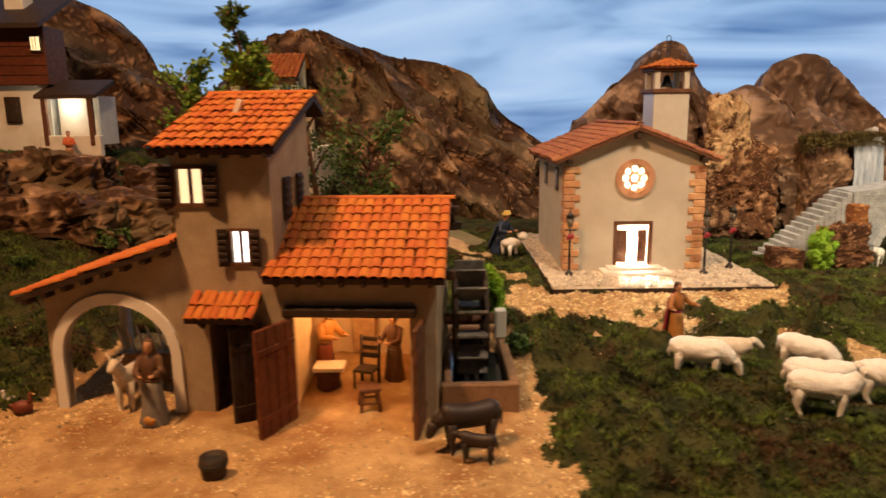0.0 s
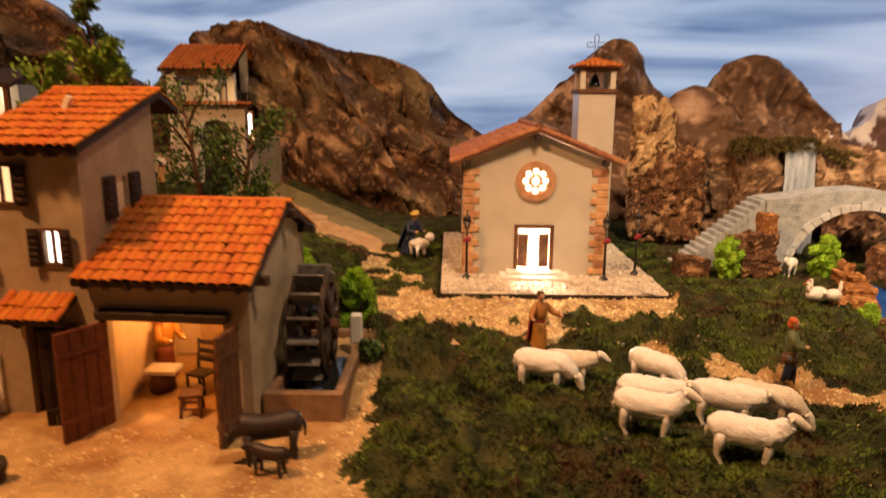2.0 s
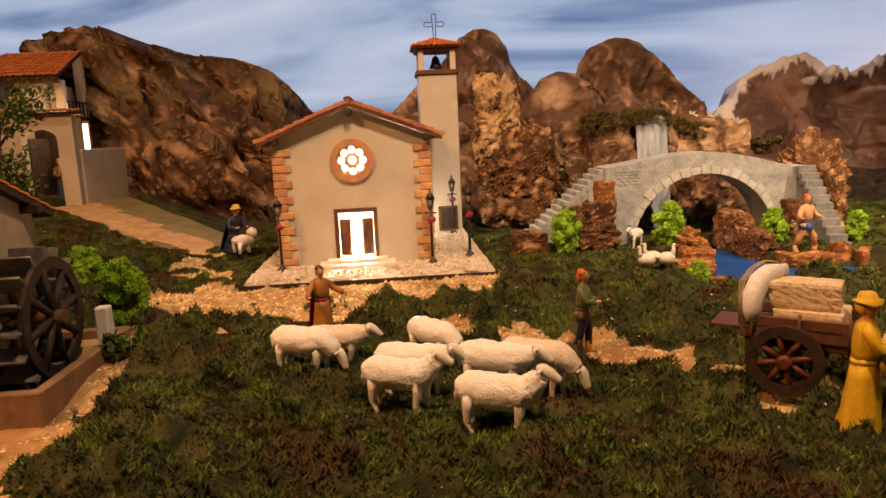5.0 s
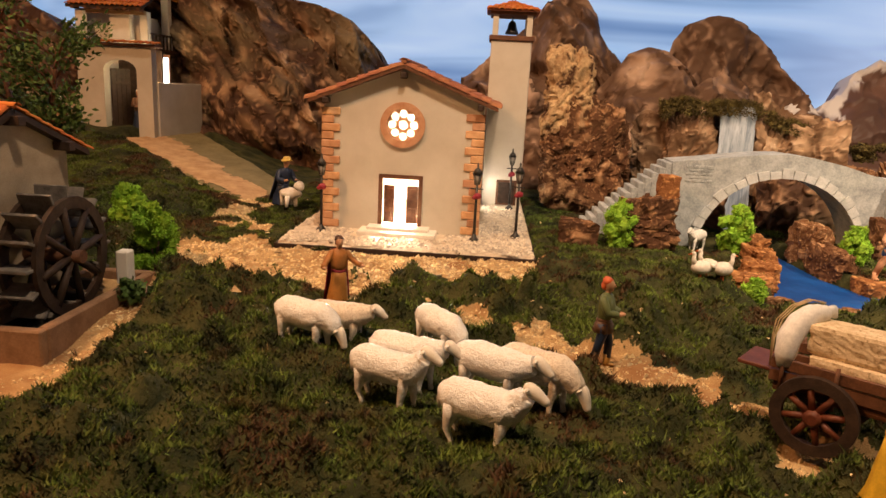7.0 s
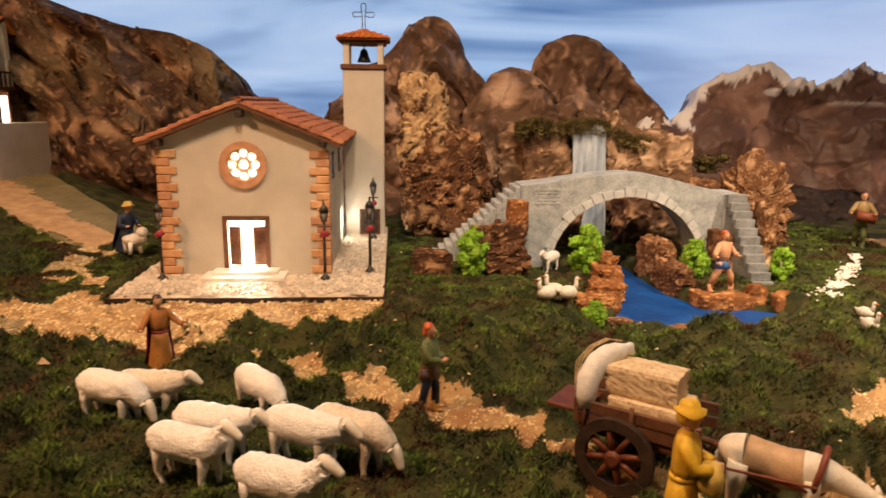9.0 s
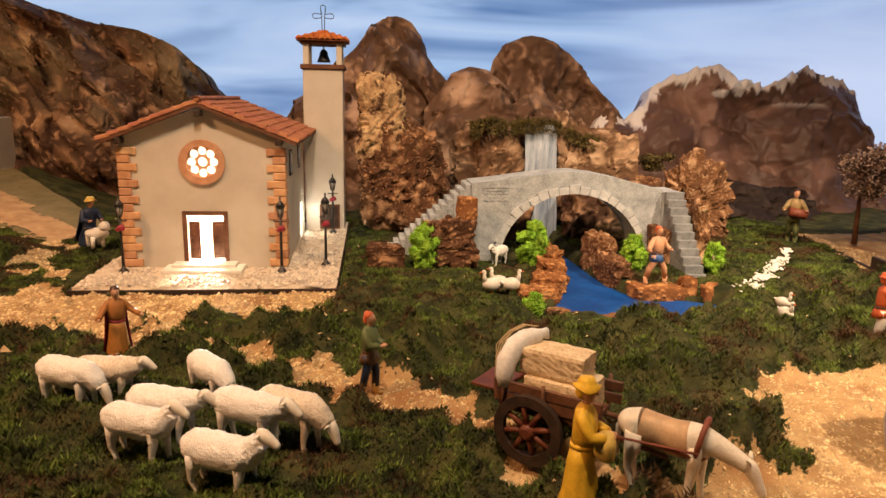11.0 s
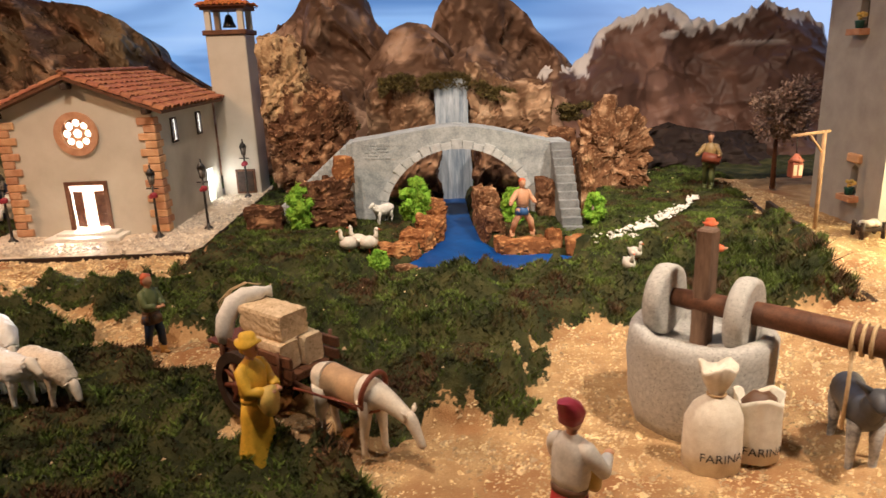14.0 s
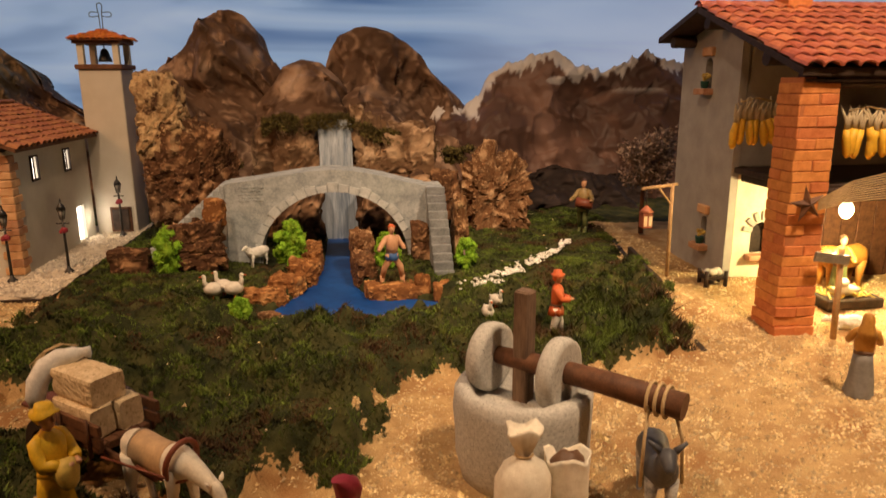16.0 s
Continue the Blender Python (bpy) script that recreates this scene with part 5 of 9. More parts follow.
    part("door_leaf", leaf_board((-0.027, 0.953), (-0.033, 0.900), -0.050, 0.098), WOOD, mill, "dark brown plank door, open")
    # small canopy
    a, b, t = (-0.332, 0.915, 0.106), (-0.242, 0.915, 0.106), (-0.332, 0.957, 0.129)
    can = part("canopy", slab([a, b, (-0.242, 0.957, 0.129), t], (0, 0, -0.006)), DARKWOOD, mill)
    roof_slope(can, Vector(a) + up, Vector(b) + up, Vector(t) + up, TILE, 8, 2, 15)
    for x in (-0.324, -0.250):
        part("bracket", Geo().tube([(x, 0.953, 0.085), (x, 0.922, 0.108)], 0.004, 6), DARKWOOD, mill)
    # porch
    g = Geo()
    g.panel([[(-0.546, -0.06), (-0.526, -0.06)] + arched(-0.526, -0.06, -0.372, 0.042, 0.072, 16)[2:][::-1] + [(-0.372, -0.06), (-0.3525, -0.06), (-0.3525, 0.192), (-0.546, 0.130)]], 0, 0.012, facing(yf))
    part("porch_wall", g, PLASTER, mill)
    outer = arched(-0.540, -0.06, -0.358, 0.042, 0.088, 16)[2:]
    inner = arched(-0.526, -0.06, -0.372, 0.042, 0.072, 16)[2:]
    g = Geo()
    g.panel([[(-0.358, -0.055)] + outer + [(-0.540, -0.055), (-0.526, -0.055)] + inner[::-1] + [(-0.372, -0.055)]], 0, 0.018, facing(yf - 0.005))
    part("arch_trim", g, surface("white_limewash", (0.80, 0.79, 0.76), (0.88, 0.87, 0.85), 0.9, 40, 0.4, 400), mill, "white painted arch band")
    part("porch_post", Geo().box((-0.538, 1.14, 0.035), (0.014, 0.014, 0.19)), WHITE, mill)
    part("porch_post", Geo().box((-0.44, 1.14, 0.045), (0.008, 0.008, 0.21)), PALEWOOD, mill)
    a, b, t = (-0.572, 1.16, 0.128), (-0.572, 0.935, 0.128), (-0.354, 1.16, 0.200)
    deck = part("porch_roof", slab([a, b, (-0.354, 0.935, 0.200), t], (0, 0, -0.008)), DARKWOOD, mill)
    roof_slope(deck, Vector(a) + up, Vector(b) + up, Vector(t) + up, TILE, 15, 9, 16)
    for k in range(8):
        part("rafter", Geo().box((-0.56 + 0.028 * k, 0.946, 0.121 + 0.0093 * k), (0.008, 0.02, 0.008)), DARKWOOD, mill)
    mill.matrix_basis = MILL_TURN @ Matrix.Translation(ORG[mill])


def build_wheel():
    wh = thing("water_wheel", (0.037, 1.09, -0.04), "dark wooden water wheel with grey paddles", "water wheel")
    c, r = Vector((0.046, 1.115, 0.042)), 0.085
    for x in (0.026, 0.070):
        g = Geo()
        g.panel([circle(0, 0, r * 0.92, 28), circle(0, 0, r * 0.74, 28)], 0, 0.006, lambda u, v, w: (x + w - 0.003, c.y + u, c.z + v))
        rim = part("rim", g, DARKWOOD, wh)
        for k in range(8):
            a = math.pi * k / 4 + 0.2
            part("spoke", Geo().tube([(x, c.y, c.z), (x, c.y + 0.068 * math.cos(a), c.z + 0.068 * math.sin(a))], 0.005, 6), DARKWOOD, rim)
    part("axle", Geo().tube([(0.0, c.y, c.z), (0.085, c.y, c.z)], 0.009, 12), WOOD, wh)
    for k in range(16):
        a = 2 * math.pi * k / 16
        part("paddle", Geo().box((0.048, c.y + (r - 0.008) * math.cos(a), c.z + (r - 0.008) * math.sin(a)), (0.044, 0.030, 0.004), 0, Matrix.Rotation(a, 3, "X")), GREYWOOD, wh)


def build_trough():
    tr = thing("mill_trough", (0.045, 1.08, -0.056), "beige clay-edged water trough below the mill wheel", "trough")
    x0, x1, y0, y1, z0, z1 = 0.008, 0.104, 0.988, 1.25, -0.066, -0.012
    clay = surface("beige_clay", (0.21, 0.12, 0.065), (0.33, 0.20, 0.115), 0.9, 40, 0.4, 400)
    for cx, cy, sx, sy in (((x0 + x1) / 2, y0, x1 - x0 + 0.012, 0.014), ((x0 + x1) / 2, y1, x1 - x0 + 0.012, 0.014), (x1, (y0 + y1) / 2, 0.014, y1 - y0 - 0.0145), (x0 + 0.004, (y0 + y1) / 2, 0.010, y1 - y0 - 0.0145)):
        part("trough_wall", Geo().box((cx, cy, (z0 + z1) / 2), (sx, sy, z1 - z0), 0, None, 0.002), clay, tr)
    part("trough_water", Geo().box(((x0 + x1) / 2, (y0 + y1) / 2, -0.035), (x1 - x0 - 0.016, y1 - y0 - 0.016, 0.004)), surface("dark_water", (0.008, 0.010, 0.012), (0.02, 0.022, 0.024), 0.1, 20, 0.1, 80, spec=0.5), tr, "dark standing water")
    part("trough_post", Geo().box((0.102, 1.185, 0.012), (0.018, 0.02, 0.048), 0, None, 0.002), WHITE, tr, "white painted post")


build_mill()
build_wheel()
build_trough()


def small_stool(at, mat, label, h=0.032, w=0.030, turn=0.0, category="stool"):
    st = thing("stool", at, label, category)
    o = Vector(at)
    r = Matrix.Rotation(radians(turn), 3, "Z")
    part("seat", Geo().box(o + Vector((0, 0, h)), (w, w, 0.005), 0, r, 0.001), mat, st)
    for sx in (-1, 1):
        for sy in (-1, 1):
            part("leg", Geo().tube([o + r @ Vector((sx * w * 0.44, sy * w * 0.44, 0)), o + r @ Vector((sx * w * 0.36, sy * w * 0.36, h - 0.002))], 0.0024, 6), mat, st)
    for s in (-1, 1):
        part("rung", Geo().tube([o + r @ Vector((-w * 0.4, s * w * 0.4, h * 0.4)), o + r @ Vector((w * 0.4, s * w * 0.4, h * 0.4))], 0.0016, 6), mat, st)
    return st


small_stool((-0.098, 0.992, -0.050), WOOD, "small square wooden stool in the workshop", 0.032, 0.03, 12)
tb = thing("workbench", (-0.165, 1.06, -0.05), "stump workbench with a pale top in the workshop", "workbench")
part("stump", Geo().lathe((-0.165, 1.06, -0.05), [(0.020, 0), (0.017, 0.02), (0.018, 0.036)], 14), WOOD, tb)
part("worktop", Geo().box((-0.162, 1.055, -0.010), (0.045, 0.036, 0.006)), WHITE, tb, "pale worktop")
cb = thing("workshop_chair", (-0.108, 1.058, -0.05), "dark wooden high-backed chair in the workshop", "chair")
cr = Matrix.Rotation(radians(-18), 3, "Z")
co = Vector((-0.108, 1.058, -0.05))
part("seat", Geo().box(co + Vector((0, 0, 0.034)), (0.032, 0.030, 0.004), 0, cr, 0.001), DARKWOOD, cb)
for sx in (-1, 1):
    part("front_leg", Geo().tube([co + cr @ Vector((sx * 0.014, -0.013, 0)), co + cr @ Vector((sx * 0.014, -0.013, 0.033))], 0.0022, 6), DARKWOOD, cb)
    part("back_post", Geo().tube([co + cr @ Vector((sx * 0.014, 0.013, 0)), co + cr @ Vector((sx * 0.014, 0.013, 0.034)), co + cr @ Vector((sx * 0.0145, 0.018, 0.080))], 0.0024, 6), DARKWOOD, cb)
for z, y in ((0.050, 0.0148), (0.062, 0.0162), (0.075, 0.0176)):
    part("back_slat", Geo().box(co + cr @ Vector((0, y, z)), (0.028, 0.0022, 0.007), 0, cr, 0.0006), DARKWOOD, cb)
pn = thing("hanging_panel", (-0.118, 1.152, -0.02), "plain wooden panel against the lit workshop wall", "panel")
part("board", Geo().box((-0.120, 1.150, 0.03), (0.036, 0.006, 0.10)), PALEWOOD, pn)


# ---------------------------------------------------------------- gatehouse on the hill
def build_gatehouse():
    gh = thing("gatehouse", (-0.46, 2.3, 0.09), "white plastered hillside house with arched gate and tiled roof", "house")
    g = Geo()
    g.panel([rect(-0.575, 0.06, -0.352, 0.352), arched(-0.497, 0.06, -0.398, 0.285, 0.03)], 0, 0.03, facing(2.2))
    part("gate_wall", g, CHURCH, gh)
    cap = part("gate_cap", Geo().box((-0.46, 2.215, 0.357), (0.25, 0.05, 0.008)), WOOD, gh)
    roof_slope(cap, (-0.59, 2.185, 0.360), (-0.335, 2.185, 0.360), (-0.59, 2.225, 0.368), TILE, 15, 1, 21)
    part("gate_leaf", leaf_board((-0.494, 2.232), (-0.472, 2.30), 0.08, 0.29), DARKWOOD, gh, "dark wooden gate leaf, open")
    # dark sheet in place of the shade inside the arch
    part("gate_back", Geo().box((-0.45, 2.33, 0.2), (0.14, 0.006, 0.30)), DARKWOOD, gh)
    d = Vector((0.05, 0.20, 0))
    rot = Matrix.Rotation(math.atan2(d.y, d.x), 3, "Z")
    part("garden_wall", Geo().box((-0.329, 2.322, 0.155), (0.20, 0.016, 0.20), 0, rot, 0.002), CHURCH, gh, "plain grey garden wall")
    part("body", Geo().box((-0.535, 2.42, 0.27), (0.17, 0.17, 0.36), 0, None, 0.002), WHITE, gh)
    part("front_block", Geo().box((-0.497, 2.318, 0.405), (0.062, 0.03, 0.10)), WHITE, gh)
    for x, y, z, h in ((-0.608, 2.29, 0.30, 0.31), (-0.425, 2.46, 0.45, 0.20), (-0.425, 2.32, 0.405, 0.11)):
        part("column", Geo().box((x, y, z), (0.024, 0.024, h), 0, None, 0.001), WHITE, gh)
    part("balcony_floor", Geo().box((-0.435, 2.41, 0.352), (0.05, 0.2, 0.008)), WOOD, gh)
    for k in range(7):
        part("baluster", Geo().tube([(-0.412, 2.335 + 0.024 * k, 0.356), (-0.412, 2.335 + 0.024 * k, 0.395)], 0.003, 6), DARKWOOD, gh)
    part("balcony_rail", Geo().box((-0.412, 2.41, 0.398), (0.006, 0.17, 0.006)), DARKWOOD, gh)
    a, b, t = (-0.640, 2.265, 0.468), (-0.408, 2.265, 0.468), (-0.640, 2.455, 0.555)
    deck = part("roof_deck", slab([a, b, (-0.408, 2.455, 0.555), t], (0, 0, -0.008)), DARKWOOD, gh)
    up = Vector((0, 0, 0.001))
    roof_slope(deck, Vector(a) + up, Vector(b) + up, Vector(t) + up, TILE, 15, 8, 22)
    part("roof_back", slab([(-0.408, 2.455, 0.555), (-0.640, 2.455, 0.555), (-0.640, 2.56, 0.50), (-0.408, 2.56, 0.50)], (0, 0, -0.008)), TILE, gh)
    for k in range(6):
        part("rafter", Geo().box((-0.62 + 0.04 * k, 2.28, 0.462), (0.010, 0.03, 0.010)), WOOD, gh)
    part("beam", Geo().box((-0.52, 2.30, 0.455), (0.21, 0.012, 0.012)), PALEWOOD, gh)
    # added board and glowing panel for the bulb's bright patch beside the gate
    frame_part = part("lit_doorway", Geo().box((-0.412, 2.366, 0.29), (0.078, 0.006, 0.10)), WOOD, gh)
    part("doorway_light", Geo().box((-0.410, 2.361, 0.292), (0.064, 0.004, 0.076)), GLOWPANE, frame_part, "added panel glowing in place of bulb light")
    wallm = Geo().box((-0.70, 2.22, 0.12), (0.24, 0.016, 0.18), 0, None, 0.002)
    part("garden_wall", wallm, PLASTER, gh)
    gh.location += Vector((-0.032, 0.07, 0.0))


build_gatehouse()


def build_chalet():
    ch = thing("chalet", (-1.2, 2.05, 0.24), "white chalet with dark wooden upper storey and lit porch", "house")
    part("lower_wall", Geo().box((-1.29, 2.06, 0.325), (0.50, 0.12, 0.23)), WHITE, ch)
    part("upper_wall", Geo().box((-1.275, 2.03, 0.515), (0.50, 0.10, 0.15)), WOOD, ch, "dark brown timber upper storey")
    bm = Geo().box((0, 0, 0), (0.50, 0.004, 0.022), 0, None, 0.001).mesh("plank", [REDWOOD])
    for k in range(6):
        piece("plank", bm, pose(-1.275, 1.979, 0.452 + 0.0245 * k), ch)
    part("roof", slab([(-1.56, 1.93, 0.592), (-1.010, 1.93, 0.592), (-1.010, 2.15, 0.70), (-1.56, 2.15, 0.70)], (0, 0, -0.012)), DARKWOOD, ch)
    part("chimney", Geo().box((-1.12, 2.05, 0.68), (0.05, 0.05, 0.12)), WHITE, ch, "white chimney")
    for x, z, w, h in ((-1.045, 0.545, 0.022, 0.034), (-1.14, 0.375, 0.03, 0.06), (-1.2, 0.545, 0.022, 0.034)):
        fr = part("window", Geo().box((x, 1.998 if z < 0.44 else 1.976, z), (w + 0.01, 0.01, h + 0.01)), DARKWOOD, ch)
        part("pane", Geo().box((x, 1.991 if z < 0.44 else 1.969, z), (w, 0.004, h)), PANE if z > 0.44 else DARKWOOD, fr, "lit orange pane" if z > 0.44 else "")
        for k in (-1, 1):
            part("bar", Geo().box((x + k * w / 6, 1.987 if z < 0.44 else 1.965, z), (0.0015, 0.002, h)), DARKWOOD, fr)
    part("porch_wall", Geo().box((-0.965, 2.05, 0.345), (0.11, 0.10, 0.13)), WHITE, ch)
    part("porch_roof", slab([(-1.045, 1.93, 0.412), (-0.885, 1.93, 0.412), (-0.885, 2.05, 0.455), (-1.045, 2.05, 0.455)], (0, 0, -0.01)), DARKWOOD, ch)
    for x in (-1.025, -0.905):
        part("porch_post", Geo().box((x, 1.94, 0.345), (0.012, 0.012, 0.13)), WOOD, ch)
    part("porch_parapet", Geo().box((-0.965, 1.945, 0.280), (0.16, 0.02, 0.055), 0, None, 0.002), WHITE, ch)


build_chalet()


# ---------------------------------------------------------------- farmhouse (right)
def build_farm():
    fm = thing("farmhouse", (2.1, 1.3, 0.0), "grey farmhouse with brick pillar, loggia and rose tiled roof", "house")
    x0, ye = 1.9, 1.355
    gable = [(ye, -0.02), (1.56, -0.02), (1.56, 0.440), (1.42, 0.480), (ye, 0.459)]
    g = Geo()
    g.panel([gable, arched(1.452, 0.352, 1.478, 0.395, 0.012, 8), arched(1.425, 0.062, 1.447, 0.105, 0.010, 8)], 0, -0.014, lambda u, v, w: (x0 - w, u, v))
    part("gable_wall", g, FARMWALL, fm)
    part("gable_liner", Geo().box((x0 + 0.040, 1.465, 0.20), (0.004, 0.17, 0.40)), DARKWOOD, fm)
    g = Geo()
    g.panel([rect(x0 + 0.0145, -0.02, 2.055, 0.204), arched(1.948, 0.058, 1.992, 0.095, 0.022, 10)], 0, 0.012, facing(ye))
    part("loggia_wall", g, CREAM, fm, "rough cream wall under the loggia")
    part("stable_wall", Geo().box((2.328, ye + 0.008, 0.085), (0.544, 0.010, 0.21)), WOOD, fm, "dark brown boarded stable wall")
    bm = Geo().box((0, 0, 0), (0.030, 0.003, 0.205), 0, None, 0.001).mesh("stable_board", [WOOD])
    for k in range(16):
        piece("stable_board", bm, pose(2.074 + 0.033 * k, ye + 0.002, 0.085), fm)
    part("window_back", Geo().box((1.97, ye + 0.03, 0.09), (0.08, 0.004, 0.09)), DARKWOOD, fm)
    for k in range(7):
        a = math.pi * (k + 0.5) / 7
        part("arch_stone", Geo().box((1.97 + 0.031 * math.cos(a), ye - 0.002, 0.098 + 0.031 * math.sin(a)), (0.018, 0.006, 0.009), 0, Matrix.Rotation(-a, 3, "Y"), 0.001), FARMWALL, fm)
    part("window_sill", Geo().box((1.97, ye - 0.008, 0.054), (0.062, 0.022, 0.009), 0, None, 0.001), SANDSTONE, fm)
    part("upper_wall", Geo().box((2.257, ye + 0.008, 0.339), (0.684, 0.012, 0.242)), FARMWALL, fm)
    part("east_wall", Geo().box((2.606, 1.33, 0.20), (0.012, 0.42, 0.44)), FARMWALL, fm)
    part("back_wall", Geo().box((2.25, 1.566, 0.21), (0.70, 0.012, 0.46)), FARMWALL, fm)
    part("loggia_floor", Geo().box((2.255, 1.245, 0.212), (0.70, 0.22, 0.010)), DARKWOOD, fm)
    part("loggia_beam", Geo().box((2.255, 1.140, 0.202), (0.70, 0.022, 0.020), 0, None, 0.003), DARKWOOD, fm)
    for k in range(5):
        part("joist", Geo().box((1.925 + 0.13 * k, 1.25, 0.200), (0.018, 0.20, 0.014)), DARKWOOD, fm)
    # pillars of brick
    for px in (1.879, 2.32):
        pl = part("pillar", Geo().box((px, 1.137, 0.175), (0.0540, 0.0540, 0.39)), MORTAR, fm, "red brick pillar")
        half = Geo().box((0, 0, 0), (0.0282, 0.0570, 0.0143), 0, None, 0.0010).mesh("brick", [BRICK])
        turned = Geo().box((0, 0, 0), (0.0575, 0.0280, 0.0143), 0, None, 0.0010).mesh("brick", [BRICK])
        rnd = random.Random(31)
        for k in range(29):
            z = -0.012 + 0.0153 * k
            if z > 0.362:
                break
            for s in (-1, 1):
                w = 1.0 + 0.16 * max(0.0, 1 - k / 7)
                if k % 2:
                    m = pose(px + s * (0.0148 + rnd.uniform(-0.0006, 0.0006)), 1.137 + rnd.uniform(-0.0008, 0.0008), z, rnd.uniform(-1, 1), rnd.uniform(-2, 2), rnd.uniform(-3, 3))
                    piece("brick", half, m @ Matrix.Diagonal((w, w, 1, 1)), pl)
                else:
                    m = pose(px + rnd.uniform(-0.0008, 0.0008), 1.137 + s * (0.0140 + rnd.uniform(-0.0006, 0.0006)), z, rnd.uniform(-2, 2), rnd.uniform(-1, 1), rnd.uniform(-3, 3))
                    piece("brick", turned, m @ Matrix.Diagonal((w, w, 1, 1)), pl)
    # roof
    xr0, xr1 = 1.843, 2.62
    a, b, t = (xr0, 1.100, 0.382), (xr1, 1.100, 0.382), (xr0, 1.415, 0.492)
    deck = part("roof_deck", slab([a, b, (xr1, 1.415, 0.492), t], (0, 0, -0.010)), DARKWOOD, fm)
    up = Vector((0, 0, 0.002))
    roof_slope(deck, Vector(a) + up, Vector(b) + up, Vector(t) + up, TILE_ROSE, 30, 10, 33)
    part("roof_back", slab([(xr1, 1.417, 0.492), (xr0, 1.417, 0.492), (xr0, 1.568, 0.448), (xr1, 1.568, 0.448)], (0, 0, -0.010)), DARKWOOD, fm)
    rd = part("ridge_cap", Geo().box((2.23, 1.416, 0.494), (0.77, 0.012, 0.006)), TILE_ROSE, fm)
    rm = tile_mesh("ridge_tile", 0.04, 0.012, TILE_ROSE)
    for k in range(23):
        piece("ridge_tile", rm, pose(xr0 + 0.0335 * k, 1.416, 0.495, 0, 0, -90), rd)
    for y, z in ((1.12, 0.366), (1.21, 0.398), (1.40, 0.463), (1.53, 0.438)):
        part("purlin", Geo().tube([(xr0 + 0.012, y, z), (2.55, y, z)], 0.011, 8), DARKWOOD, fm, "round dark roof beam")
    part("eave_beam", Geo().box((2.24, 1.120, 0.3670), (0.74, 0.02, 0.014)), DARKWOOD, fm)
    ch = part("chimney", Geo().box((2.01, 1.40, 0.51), (0.045, 0.045, 0.08)), BRICK, fm, "short brick chimney")
    for s in (-1, 1):
        part("chimney_post", Geo().box((2.01 + s * 0.016, 1.40, 0.565), (0.01, 0.04, 0.03)), BRICK, ch)
    # niches
    for y, z in ((1.465, 0.352), (1.436, 0.062)):
        part("niche_sill", Geo().box((x0 - 0.008, y, z - 0.006), (0.02, 0.042, 0.011), 0, None, 0.001), SANDSTONE, fm, "orange niche sill")
        part("niche_head", Geo().box((x0 - 0.003, y, z + 0.064 + 0.002), (0.010, 0.036, 0.016), 0, None, 0.004), SANDSTONE, fm, "orange niche head")


build_farm()


bulb = thing("bare_bulb", (2.026, 1.22, 0.15), "bare glowing bulb hung under the loggia", "bulb")
part("glass", Geo().ball((2.026, 1.22, 0.162), (0.011, 0.011, 0.014), 0, None, 12, 8), glow("hot_bulb_glass", (1.0, 0.9, 0.6), 6.0), bulb)
part("socket", Geo().tube([(2.026, 1.22, 0.174), (2.026, 1.22, 0.186)], 0.006, 8), DARKWOOD, bulb)
ramp = thing("hill_ramp", (-0.15, 2.1, 0.02), "olive painted ramp with a sandy path up to the gate", "ramp")


def ramp_grid(path):
    """The faces of the bent ramp that belong to the sandy path, or those beside it."""
    A, B, C, D = (Vector(p) for p in ((-0.44, 2.185, 0.096), (0.055, 1.805, 0.004), (0.14, 1.96, 0.006), (-0.335, 2.475, 0.104)))
    nu, nv = 120, 60
    pts = []
    for i in range(nu + 1):
        for j in range(nv + 1):
            u, v = i / nu, -0.18 + 1.18 * j / nv
            p = (A * (1 - u) + B * u) * (1 - v) + (D * (1 - u) + C * u) * v
            p.z += 0.005 * noise.noise(p * 14) + 0.0015 * noise.noise(p * 90) - 0.10 * max(0.0, -v) + (0.0015 if path else 0)
            pts.append(p)
    fs = []
    for i in range(nu):
        for j in range(nv):
            p = pts[i * (nv + 1) + j]
            v = -0.18 + 1.18 * j / nv
            edge = 0.10 * noise.noise(p * 18) + 0.06 * noise.noise(p * 60)
            on = -0.02 + edge < v < 0.52 - 0.05 * i / nu + edge
            if on == path:
                k = i * (nv + 1) + j
                fs.append((k, k + 1, k + nv + 2, k + nv + 1))
    return Geo().add(pts, fs, 0, True)


for kind, mat, label in (("ramp_bank", surface("olive_painted_board", (0.15, 0.125, 0.055), (0.27, 0.23, 0.115), 0.85, 14, 0.5, 300, depth=0.002), ""), ("ramp_path", surface("sand_path", (0.40, 0.24, 0.11), (0.62, 0.42, 0.22), 0.95, 30, 0.9, 400, depth=0.003), "sandy path strip")):
    ob = new(kind, ramp_grid(kind == "ramp_path").mesh(kind, [mat], ORG[ramp], False))
    ob.parent = ramp
    if label:
        tagged(ob, label)
# glowing beads stand in for room lamps mirrored in the sky sheet
bead_glow = glow("reflection_glow", (0.85, 0.92, 1.0), 9.0)
for x, z in ((-1.268, 0.91), (-1.167, 0.90), (-1.073, 0.873), (-0.793, 0.932), (-0.307, 0.957), (1.957, 0.96), (2.083, 0.92)):
    y = 2.905 - 0.55 * (2 * abs((x + 2.2) / 5.4 - 0.5)) ** 6
    solid("fairy_light", Geo().ball((x, y, z), 0.010, 0, None, 10, 7), bead_glow, (x, y, z), "small white glowing bead for a lamp reflection on the sky sheet", "fairy light", "fairy lights in the sky")

